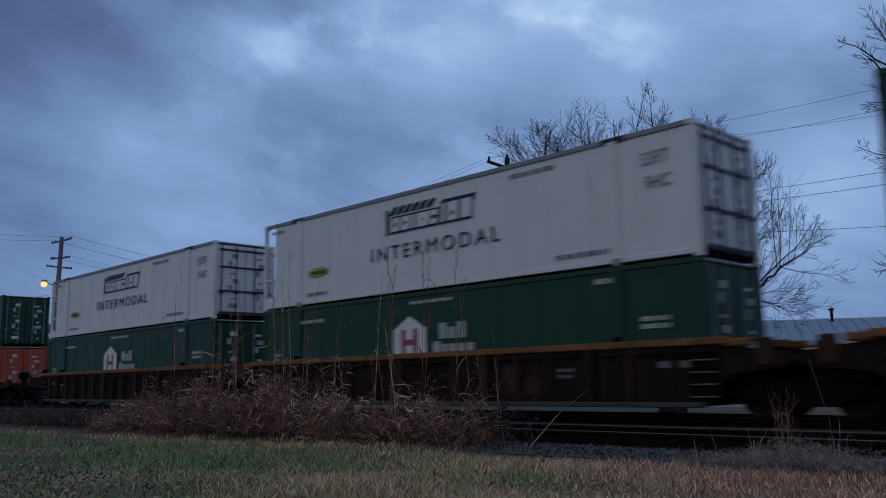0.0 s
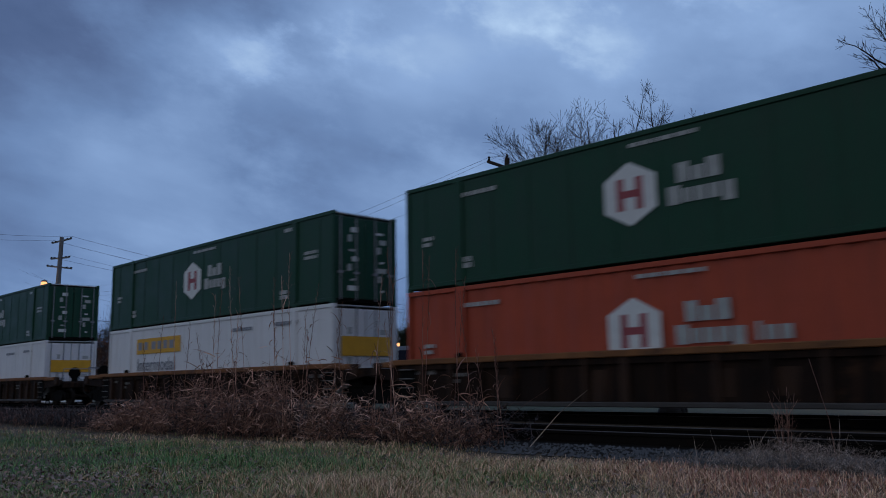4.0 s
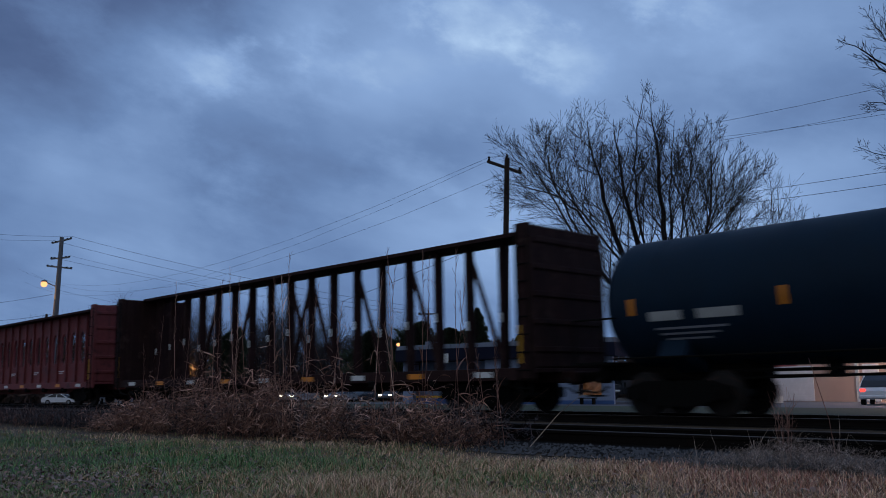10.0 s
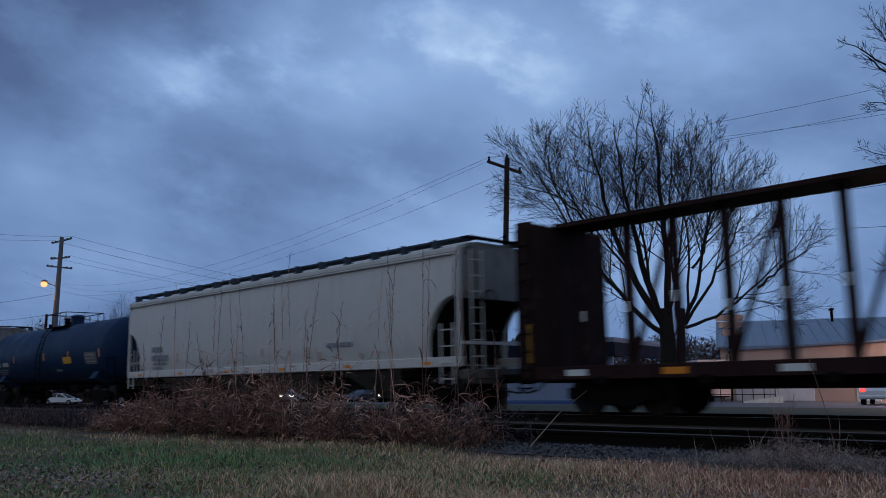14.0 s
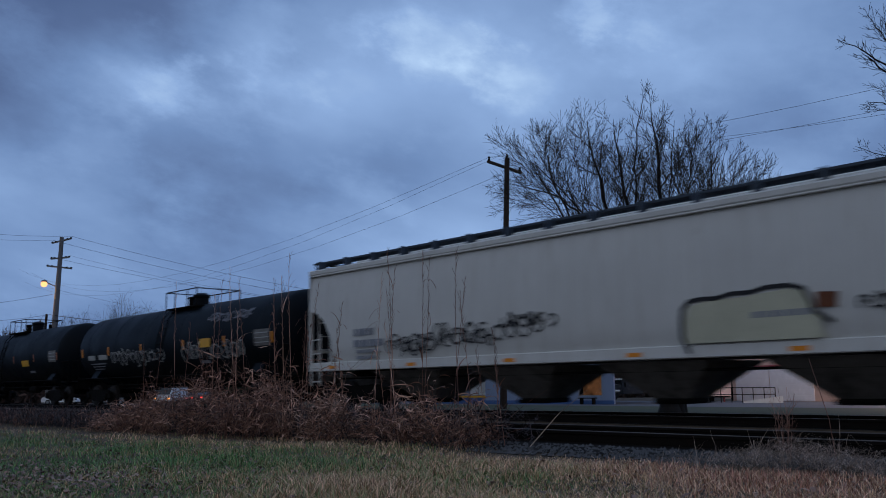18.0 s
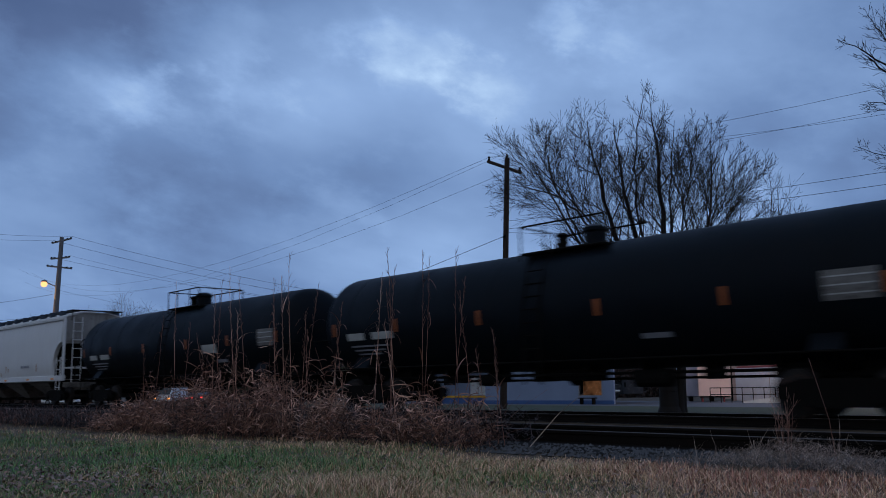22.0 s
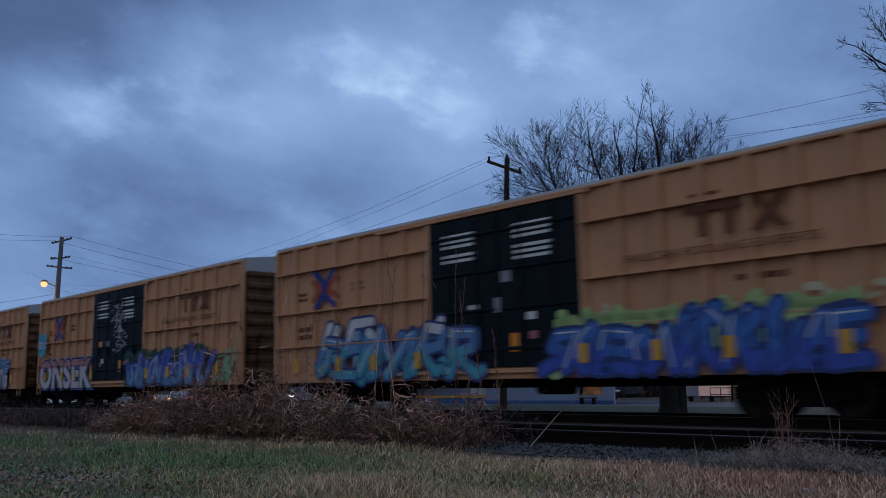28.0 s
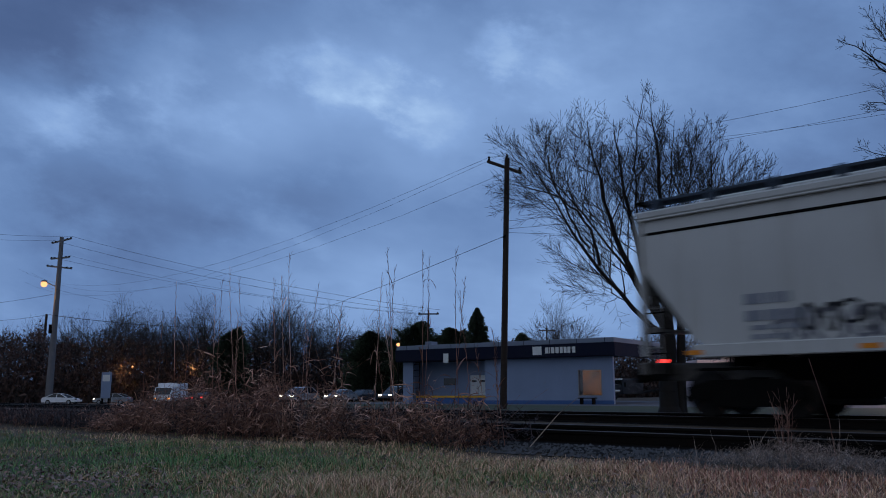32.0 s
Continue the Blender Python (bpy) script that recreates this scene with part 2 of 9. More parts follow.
# darker than the sides: grime, and the shade of the ends painted in
M["hopper_end"] = surface("grime_and_shade_end_paint", (0.22, 0.22, 0.215), 0.7, 0, 0.25, 0.8, (0.10, 0.09, 0.08, 1), 0.52, 30, 0.05, 0.6)
M["hopper_white"] = surface("white_grey_hopper_paint", (0.57, 0.585, 0.60), 0.5, 0, 0.06, 0.6, (0.30, 0.26, 0.20, 1), 0.66, 30, 0.04, 0.22)
M["tank_cream"] = surface("cream_tank_paint", (0.60, 0.535, 0.495), 0.45, 0, 0.08, 0.7, (0.30, 0.22, 0.17, 1), 0.62, 30, 0.03, 0.3)
M["tank_blue"] = surface("dark_blue_tank_paint", (0.006, 0.018, 0.034), 0.5, 0, 0.25, 0.8, (0.012, 0.013, 0.016, 1), 0.62, 30, 0.03, 0.3, gloss=0.08)
M["tank_navy"] = surface("navy_tank_paint", (0.010, 0.030, 0.075), 0.5, 0, 0.25, 0.8, (0.02, 0.02, 0.025, 1), 0.62, 30, 0.03, 0.3, gloss=0.10)
M["tank_black"] = surface("black_tank_paint", (0.0036, 0.0062, 0.0095), 0.5, 0, 0.3, 0.8, (0.012, 0.011, 0.010, 1), 0.62, 30, 0.03, 0.3, gloss=0.07)
M["beam_brown"] = surface("dark_brown_beam_paint", (0.026, 0.013, 0.0125), 0.7, 0, 0.4, 1.2, (0.06, 0.036, 0.03, 1), 0.56, 30, 0.1, 0.4, gloss=0.06)
M["beam_red"] = surface("oxide_red_beam_paint", (0.165, 0.040, 0.042), 0.65, 0, 0.3, 0.9, (0.055, 0.02, 0.02, 1), 0.53, 30, 0.08, 0.7)
M["box_yellow"] = surface("ochre_yellow_boxcar_paint", (0.52, 0.272, 0.145), 0.6, 0, 0.10, 0.6, (0.22, 0.10, 0.035, 1), 0.62, 30, 0.05, 0.35)
M["box_old"] = surface("faded_yellow_boxcar_paint", (0.63, 0.415, 0.25), 0.65, 0, 0.14, 0.6, (0.21, 0.095, 0.045, 1), 0.56, 30, 0.05, 0.6)
M["sill_grey"] = surface("pale_worn_sill_paint", (0.25, 0.25, 0.255), 0.6, 0, 0.15, 1.0, (0.10, 0.09, 0.08, 1), 0.58, 30, 0.05, 0.4)
M["rust_dark"] = surface("brown_rust_streak", (0.20, 0.085, 0.04), 0.85, 0, 0.4, 5.0, (0.34, 0.19, 0.10, 1), 0.54, 30, 0.05)
M["rust_run"] = surface("orange_rust_run", (0.34, 0.17, 0.09), 0.8, 0, 0.3, 6.0, bump=0.0)
# white trailer; the pink of the lamplight is mixed into its paint
M["trailer"] = surface("pink_lit_white_trailer_paint", (0.72, 0.56, 0.53), 0.5, 0, 0.08, 1.0, bump=0.0)
M["faded_patch"] = surface("pale_faded_paint_patch", (0.46, 0.36, 0.28), 0.7, 0, 0.2, 3.0, (0.26, 0.13, 0.07, 1), 0.55, 30, 0.0)
# grime plus the shade below the hopper bodies, both in the base colour
M["chute"] = surface("grime_and_shade_chute_paint", (0.115, 0.105, 0.095), 0.8, 0, 0.3, 1.0, GRIME, 0.5, 30, 0.1, 0.6)
# grey steel whose base colour carries the blue of the sky it reflects
M["walkway"] = surface("sky_tinted_walkway_steel", (0.042, 0.056, 0.078), 0.6, 0.2, 0.3, 2.0, RUST, 0.62, 30, 0.1)
# rusty paint, also darkened to stand for the shade on the ends
M["box_end"] = surface("rust_and_shade_boxcar_end", (0.14, 0.070, 0.036), 0.75, 0, 0.35, 1.2, (0.04, 0.022, 0.016, 1), 0.5, 30, 0.1, 0.4)
M["galv"] = surface("galvanised_roof_steel", (0.42, 0.44, 0.45), 0.5, 0.3, 0.12, 0.8, (0.25, 0.2, 0.16, 1), 0.62, 30, 0.05)
M["door_dark"] = surface("dark_green_black_door_paint", (0.0050, 0.0092, 0.0135), 0.55, 0, 0.25, 1.0, (0.03, 0.024, 0.02, 1), 0.63, 30, 0.05, 0.2, gloss=0.1)
M["rail_head"] = surface("rolled_bright_rail_head", (0.085, 0.075, 0.07), 0.5, 0.6, 0.15, 2.0, bump=0.0, gloss=0.5)
# rails, ties and ballast coloured near-black to hold the deep shade along the tracks
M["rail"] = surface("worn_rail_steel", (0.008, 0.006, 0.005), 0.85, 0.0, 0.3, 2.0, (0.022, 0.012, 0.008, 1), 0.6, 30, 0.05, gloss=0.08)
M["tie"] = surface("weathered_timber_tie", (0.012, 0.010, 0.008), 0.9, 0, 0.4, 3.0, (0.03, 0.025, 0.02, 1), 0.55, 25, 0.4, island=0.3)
M["earth"] = surface("dry_earth_and_thatch", (0.085, 0.062, 0.042), 0.95, 0, 0.4, 0.7, (0.045, 0.05, 0.025, 1), 0.55, 14, 0.5)
M["ballast"] = surface("shade_dark_ballast", (0.012, 0.0105, 0.010), 0.9, 0, 0.4, 2.0, (0.02, 0.018, 0.016, 1), 0.60, 18, 0.8, gloss=0.1)
M["stone"] = surface("grey_stone", (0.085, 0.088, 0.095), 0.85, 0, 0.3, 3.0, (0.05, 0.045, 0.04, 1), 0.52, 20, 0.3)
M["asphalt"] = surface("grey_asphalt", (0.105, 0.108, 0.120), 0.8, 0, 0.25, 0.4, (0.065, 0.065, 0.068, 1), 0.55, 20, 0.2)
M["bark"] = surface("grey_brown_bark", (0.020, 0.016, 0.014), 0.9, 0, 0.35, 4.0, (0.012, 0.010, 0.009, 1), 0.55, 30, 0.5)
M["pole_wood"] = surface("weathered_pole_wood", (0.038, 0.026, 0.020), 0.85, 0, 0.3, 3.0, (0.04, 0.03, 0.025, 1), 0.56, 30, 0.3, 0.4)
M["pole_grey"] = surface("pale_grey_pole", (0.16, 0.16, 0.17), 0.7, 0, 0.15, 2.0, bump=0.1)
M["cable"] = surface("black_cable", (0.02, 0.02, 0.022), 0.6, 0, 0.2, 3.0, bump=0.0)
M["wall_blue"] = surface("pale_blue_grey_wall", (0.20, 0.25, 0.36), 0.8, 0, 0.10, 0.7, (0.2, 0.22, 0.27, 1), 0.62, 20, 0.15)
M["wall_base"] = surface("blue_wall_base", (0.055, 0.11, 0.27), 0.75, 0, 0.15, 0.9, bump=0.1)
M["fascia_navy"] = surface("navy_fascia", (0.004, 0.006, 0.02), 0.8, 0, 0.2, 1.0, bump=0.05)
M["fascia_grey"] = surface("grey_parapet", (0.17, 0.20, 0.26), 0.7, 0, 0.15, 1.0, bump=0.05)
M["wall_pale"] = surface("pale_warehouse_wall", (0.50, 0.36, 0.30), 0.75, 0, 0.10, 0.5, (0.35, 0.3, 0.27, 1), 0.64, 20, 0.1)
M["roof_blue"] = surface("blue_grey_metal_roof", (0.20, 0.25, 0.31), 0.55, 0.1, 0.12, 0.6, bump=0.05)
M["car_white"] = surface("white_car_paint", (0.72, 0.73, 0.76), 0.25, 0, 0.05, 2.0, bump=0.0)
M["car_dark"] = surface("dark_car_paint", (0.04, 0.045, 0.055), 0.25, 0, 0.1, 2.0, bump=0.0)
M["car_silver"] = surface("silver_car_paint", (0.30, 0.31, 0.33), 0.25, 0.2, 0.1, 2.0, bump=0.0)
M["glass"] = surface("dark_window_glass", (0.02, 0.022, 0.025), 0.06, 0, 0.1, 1.0, bump=0.0, gloss=0.5)
M["tyre"] = surface("tyre_rubber", (0.016, 0.016, 0.017), 0.85, 0, 0.2, 5.0, bump=0.1)
M["lamp_orange"] = glowing("sodium_lamp_glow", (1.0, 0.40, 0.15), 2.0)
M["lamp_small"] = glowing("far_sodium_glow", (1.0, 0.36, 0.13), 1.6)
M["head"] = glowing("headlamp_glow", (1.0, 0.80, 0.62), 5.0)
M["amber"] = glowing("amber_lamp_glow", (1.0, 0.36, 0.10), 1.6)
M["tail"] = glowing("red_lamp_glow", (1.0, 0.05, 0.04), 2.5)
M["grass"] = blades("winter_grass", (0.0, (0.08, 0.185, 0.058)), (0.36, (0.15, 0.255, 0.095)), (0.50, (0.33, 0.27, 0.145)), (0.70, (0.60, 0.385, 0.25)), (0.9, (0.76, 0.54, 0.39)), (1.0, (0.42, 0.21, 0.155)), patch=0.26, lawn=True)
M["weed"] = blades("dry_weed_leaves", (0.0, (0.15, 0.074, 0.056)), (0.35, (0.33, 0.18, 0.135)), (0.7, (0.58, 0.37, 0.285)), (1.0, (0.80, 0.60, 0.49)), patch=0.3)
# near-black, so the shade under the weeds is in the colour
M["thatch"] = blades("shade_dark_thatch", (0.0, (0.012, 0.006, 0.005)), (0.6, (0.038, 0.019, 0.015)), (1.0, (0.10, 0.053, 0.040)), patch=0.3)
M["weed_stem"] = blades("dark_weed_stems", (0.0, (0.055, 0.026, 0.020)), (0.5, (0.185, 0.092, 0.068)), (1.0, (0.42, 0.25, 0.185)), patch=0.3)
M["litter"] = blades("dead_leaf_litter", (0.0, (0.10, 0.055, 0.04)), (0.5, (0.24, 0.15, 0.115)), (1.0, (0.40, 0.31, 0.27)), patch=0.3)
M["pale_grass"] = blades("pale_dead_grass", (0.0, (0.26, 0.20, 0.165)), (0.5, (0.44, 0.34, 0.28)), (1.0, (0.60, 0.49, 0.41)), patch=0.3)
M["woods"] = blades("bare_woods", (0.0, (0.012, 0.010, 0.011)), (0.6, (0.026, 0.021, 0.020)), (1.0, (0.055, 0.038, 0.030)))
M["brush"] = blades("dead_brush", (0.0, (0.026, 0.016, 0.014)), (0.6, (0.055, 0.032, 0.026)), (1.0, (0.10, 0.058, 0.044)))
M["pine"] = blades("dark_evergreen", (0.0, (0.018, 0.028, 0.018)), (1.0, (0.050, 0.070, 0.042)))


# ---- mesh building ----
class Mesh:
    """Gathers faces for one mesh."""

    def __init__(self):
        self.v, self.f = [], []

    def add(self, verts, faces):
        k = len(self.v)
        self.v.extend(verts)
        self.f.extend([tuple(i + k for i in f) for f in faces])
        return self

    def box(self, x0, x1, y0, y1, z0, z1, c=0.0):
        if c <= 0:
            vs = [(x, y, z) for x in (x0, x1) for y in (y0, y1) for z in (z0, z1)]
            return self.add(vs, [(0, 1, 3, 2), (4, 6, 7, 5), (0, 4, 5, 1), (2, 3, 7, 6), (0, 2, 6, 4), (1, 5, 7, 3)])
        c = min(c, (x1 - x0) / 2.2, (y1 - y0) / 2.2, (z1 - z0) / 2.2)
        pr = [(x0 + c, y0), (x1 - c, y0), (x1, y0 + c), (x1, y1 - c), (x1 - c, y1), (x0 + c, y1), (x0, y1 - c), (x0, y0 + c)]
        ins = [(min(max(x, x0 + c), x1 - c), min(max(y, y0 + c), y1 - c)) for x, y in pr]
        rows = [[(*q, z0) for q in ins], [(*q, z0 + c) for q in pr], [(*q, z1 - c) for q in pr], [(*q, z1) for q in ins]]
        vs = [q for r in rows for q in r]
        fs = [tuple(range(7, -1, -1)), tuple(range(24, 32))]
        for r in range(3):
            fs += [(r * 8 + i, r * 8 + (i + 1) % 8, r * 8 + 8 + (i + 1) % 8, r * 8 + 8 + i) for i in range(8)]
        return self.add(vs, fs)

    def prism(self, pts, axis, a, b):
        """A polygon in the plane across the axis ('x': y,z; 'y': x,z; 'z': x,y), drawn out from a to b."""
        mk = {"x": lambda p, s: (s, p[0], p[1]), "y": lambda p, s: (p[0], s, p[1]), "z": lambda p, s: (p[0], p[1], s)}[axis]
        n = len(pts)
        return self.add([mk(p, s) for s in (a, b) for p in pts],
                        [tuple(range(n - 1, -1, -1)), tuple(range(n, 2 * n))] + [(i, (i + 1) % n, n + (i + 1) % n, n + i) for i in range(n)])

    def tube(self, p, q, r0, r1=None, n=8, caps=True):
        p, q = Vector(p), Vector(q)
        r1 = r0 if r1 is None else r1
        d = (q - p)
        if d.length < 1e-6:
            return self
        d.normalize()
        u = d.orthogonal().normalized()
        w = d.cross(u)
        ring = [(math.cos(2 * math.pi * i / n), math.sin(2 * math.pi * i / n)) for i in range(n)]
        vs = [tuple(p + (u * a + w * b) * r0) for a, b in ring] + [tuple(q + (u * a + w * b) * r1) for a, b in ring]
        fs = [(i, (i + 1) % n, n + (i + 1) % n, n + i) for i in range(n)]
        if caps:
            fs += [tuple(range(n - 1, -1, -1)), tuple(range(n, 2 * n))]
        return self.add(vs, fs)

    def lathe(self, prof, axis="x", centre=(0, 0, 0), n=24):
        """Profile of (along, radius) turned round the axis."""
        cx, cy, cz = centre
        vs = []
        for a, r in prof:
            for i in range(n):
                g = 2 * math.pi * i / n
                c, s = r * math.cos(g), r * math.sin(g)
                vs.append({"x": (cx + a, cy + c, cz + s), "y": (cx + s, cy + a, cz + c), "z": (cx + c, cy + s, cz + a)}[axis])
        fs = [(k * n + i, k * n + (i + 1) % n, (k + 1) * n + (i + 1) % n, (k + 1) * n + i) for k in range(len(prof) - 1) for i in range(n)]
        fs += [tuple(range(n - 1, -1, -1)), tuple(range((len(prof) - 1) * n, len(prof) * n))]
        return self.add(vs, fs)

    def data(self, name, material, smooth=False):
        me = bpy.data.meshes.new(name)
        me.from_pydata(self.v, [], self.f)
        if material:
            me.materials.append(material)
        if smooth:
            me.polygons.foreach_set("use_smooth", [True] * len(me.polygons))
            me.set_sharp_from_angle(angle=radians(40))
        me.update()
        return me


def part(name, mesh, material, parent=None, label="", smooth=False, kind=""):
    """One mesh object under a thing or a part (or on its own)."""
    ob = new(name, mesh if isinstance(mesh, bpy.types.Mesh) else mesh.data(name, material, smooth))
    ob.parent = parent
    return tagged(ob, label, kind=kind)


def thing(name, label, category, group="", at=None):
    ob = new(name)
    ob.empty_display_size = 0.5
    if at is not None:
        ob.matrix_basis = at
    return tagged(ob, label, category, group)


def lettering(text, size, material, parent, at, name="lettering", squash=1.0, space=1.0):
    cu = bpy.data.curves.new(name, "FONT")
    cu.body, cu.size, cu.extrude, cu.space_character = text, size, 0.004, space
    cu.materials.append(material)
    ob = new(name, cu)
    ob.parent = parent
    ob.matrix_basis = at @ Matrix.Diagonal((squash, 1, 1, 1))
    return ob


FACE = lambda x, y, z: pose(x, y, z, 90, 0, 0)      # a sign plane that looks towards the camera's side
MOVING = []                                         # things that run with the train: object, offset along it
WHEELS = {}                                         # wheelsets by their place in the truck


# ---- the large structure: sky, ground, tracks ----
def sky_dome():
    m = Mesh()
    rings, seg, R = 24, 48, 2400
    for k in range(rings + 1):
        e = radians(-12 + 102 * k / rings)
        for i in range(seg):
            a = 2 * math.pi * i / seg
            m.v.append((R * math.cos(e) * math.cos(a), R * math.cos(e) * math.sin(a), R * math.sin(e)))
    m.f = [(k * seg + i, (k + 1) * seg + i, (k + 1) * seg + (i + 1) % seg, k * seg + (i + 1) % seg) for k in range(rings) for i in range(seg)]
    ob = part("backdrop", m, sky_material(), kind="structure", label="overcast blue-grey evening sky with drifting cloud banks", smooth=True)
    return ob


def ground_height(x, y):
    """Level of the ground: a shallow lawn, a low ballast bed with two tracks, flat land beyond."""
    z = -0.18 - 0.009 * max(0.0, -x - 4)
    z = max(z, -0.32)
    if y > 7.3:
        k = min(1.0, (y - 7.3) / 0.8)
        z = z * (1 - k) - 0.09 * k
    if y > 8.1:
        z = -0.09 - 0.11 * min(1.0, (y - 8.1) / 0.4)
    if y > 18.6:
        k = min(1.0, (y - 18.6) / 2.5)
        z = -0.20 * (1 - k) - 0.22 * k
    if y > 30:
        z = -0.22 - 0.10 * min(1.0, (y - 30) / 15)
    if y > 21 and x < -55:
        z -= 0.5 * min(1.0, (-x - 55) / 45)
    return z


def ground():
    m = Mesh()
    xs = [-2200, -900, -400, -220] + list(np.arange(-140, 41, 2.0)) + [80, 200, 600, 2200]
    ys = [-2200, -600, -150, -40, -10, 0] + list(np.arange(1, 24.1, 0.5)) + list(np.arange(25, 60, 3)) + [75, 100, 150, 300, 900, 2200]
    for y in ys:
        for x in xs:
            w = 0.03 * noise.noise((x * 0.35, y * 0.35, 0)) if 0 < y < 7.6 else 0
            m.v.append((x, y, ground_height(x, y) + w))
    n = len(xs)
    m.f = [(j * n + i, j * n + i + 1, (j + 1) * n + i + 1, (j + 1) * n + i) for j in range(len(ys) - 1) for i in range(n - 1)]
    return part("ground", m, M["earth"], kind="structure", label="flat ground with winter grass and bare earth", smooth=True)


def strip(name, x0, x1, y0, y1, lift, material, label, step=2.0):
    """A layer that lies on the ground."""
    m = Mesh()
    nx, ny = max(2, int((x1 - x0) / step) + 1), max(2, int((y1 - y0) / step) + 2)
    for j in range(ny):
        for i in range(nx):
            x, y = x0 + (x1 - x0) * i / (nx - 1), y0 + (y1 - y0) * j / (ny - 1)
            m.v.append((x, y, ground_height(x, y) + lift))
    m.f = [(j * nx + i, j * nx + i + 1, (j + 1) * nx + i + 1, (j + 1) * nx + i) for j in range(ny - 1) for i in range(nx - 1)]
    return part(name, m, material, kind="structure", label=label)


RAIL_PROFILE = [(-0.07, -0.175), (0.07, -0.175), (0.07, -0.16), (0.012, -0.14), (0.012, -0.045), (0.036, -0.035), (0.036, -0.006), (0.028, 0.0), (-0.028, 0.0),
                (-0.036, -0.006), (-0.036, -0.035), (-0.012, -0.045), (-0.012, -0.14), (-0.07, -0.16)]


def track(y, z, cant, x0, x1, label):
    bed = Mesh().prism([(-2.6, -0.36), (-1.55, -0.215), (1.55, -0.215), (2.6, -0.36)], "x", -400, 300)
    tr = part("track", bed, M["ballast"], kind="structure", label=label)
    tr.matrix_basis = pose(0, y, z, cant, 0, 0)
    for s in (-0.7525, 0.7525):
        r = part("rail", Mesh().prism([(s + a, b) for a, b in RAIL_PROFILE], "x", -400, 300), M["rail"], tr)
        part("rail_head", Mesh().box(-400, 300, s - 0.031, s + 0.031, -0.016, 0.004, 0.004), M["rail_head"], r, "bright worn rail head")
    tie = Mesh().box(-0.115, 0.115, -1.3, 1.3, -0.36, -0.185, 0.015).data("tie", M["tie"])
    x = x0
    while x < x1:
        o = new("tie", tie)
        o.parent = tr
        o.location = (x, random.uniform(-0.04, 0.04), random.uniform(-0.006, 0.0))
        o.rotation_euler = (0, 0, random.uniform(-0.02, 0.02))
        x += 0.54
    return tr


# ---- the train ----
def side_frame_mesh():
    pts = [(-1.22, 0.36), (-1.22, 0.60), (-0.98, 0.66), (-0.70, 0.74), (0.70, 0.74), (0.98, 0.66), (1.22, 0.60), (1.22, 0.36), (1.02, 0.36), (0.80, 0.33),
           (0.55, 0.22), (-0.55, 0.22), (-0.80, 0.33), (-1.02, 0.36)]
    m = Mesh().prism(pts, "y", -0.08, 0.08)
    for s in (-0.89, 0.89):
        m.lathe([(-0.14, 0.10), (-0.13, 0.13), (0.10, 0.13)], "y", (s, 0, 0.457), 12)
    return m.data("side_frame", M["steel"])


def wheelset_mesh():
    m = Mesh().tube((0, -1.0, 0), (0, 1.0, 0), 0.085, n=12)
    for s in (-1, 1):
        prof = [(-0.07, 0.10), (-0.068, 0.44), (-0.06, 0.457), (0.045, 0.463), (0.055, 0.487), (0.07, 0.487), (0.075, 0.39), (0.03, 0.36), (0.03, 0.16), (0.07, 0.12)]
        m.lathe([(-s * a if s > 0 else a, r) for a, r in (prof if s < 0 else prof)], "y", (0, s * 0.7525, 0), 28)
        for k in range(6):
            g = k * math.pi / 3
            m.box(0.24 * math.cos(g) - 0.03, 0.24 * math.cos(g) + 0.03, s * 0.7525 - 0.075, s * 0.7525 + 0.075, 0.24 * math.sin(g) - 0.03, 0.24 * math.sin(g) + 0.03)
    return m.data("wheelset", M["wheel"], True)


SF, WS = side_frame_mesh(), wheelset_mesh()
SPRING = Mesh()
for _x in (-0.22, 0.0, 0.22):
    for _k in range(5):
        SPRING.lathe([(0.0, 0.085), (0.03, 0.085)], "z", (_x, 0, 0.27 + 0.075 * _k), 8)
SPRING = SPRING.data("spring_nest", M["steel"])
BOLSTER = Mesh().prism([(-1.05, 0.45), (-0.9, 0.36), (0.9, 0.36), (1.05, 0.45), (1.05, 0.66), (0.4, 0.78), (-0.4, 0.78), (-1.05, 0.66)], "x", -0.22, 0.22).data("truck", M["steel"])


def truck(parent, x):
    t = new("truck", BOLSTER)
    t.parent, t.location = parent, (x, 0, 0)
    for s in (-1, 1):
        f = new("side_frame", SF)
        f.parent, f.location = t, (0, s * 1.02, 0)
        if s > 0:
            f.rotation_euler = (0, 0, math.pi)
        g = new("spring_nest", SPRING)
        g.parent, g.location = t, (0, s * 1.02, 0)
        tagged(g, kind="stuff")
    for s in (-0.89, 0.89):
        w = new("wheelset", WS)
        w.parent, w.location = t, (s, 0, 0.457)
        WHEELS.setdefault(s, []).append(w)
    return t


def coupler(parent, x, s):
    m = Mesh().box(min(x, x + s * 0.85), max(x, x + s * 0.85), -0.11, 0.11, 0.74, 0.96, 0.02)
    m.box(min(x + s * 0.75, x + s * 1.05), max(x + s * 0.75, x + s * 1.05), -0.2, 0.16, 0.70, 1.0, 0.05)
    part("coupler", m, M["steel"], parent)
    m = Mesh()
    pts = [Vector((x, -0.35, 0.85)), Vector((x + s * 0.35, -0.33, 0.55)), Vector((x + s * 0.8, -0.25, 0.48)), Vector((x + s * 1.1, -0.2, 0.62))]
    for a, b in zip(pts, pts[1:]):
        m.tube(a, b, 0.025, n=6)
    part("air_hose", m, M["tyre"], parent)


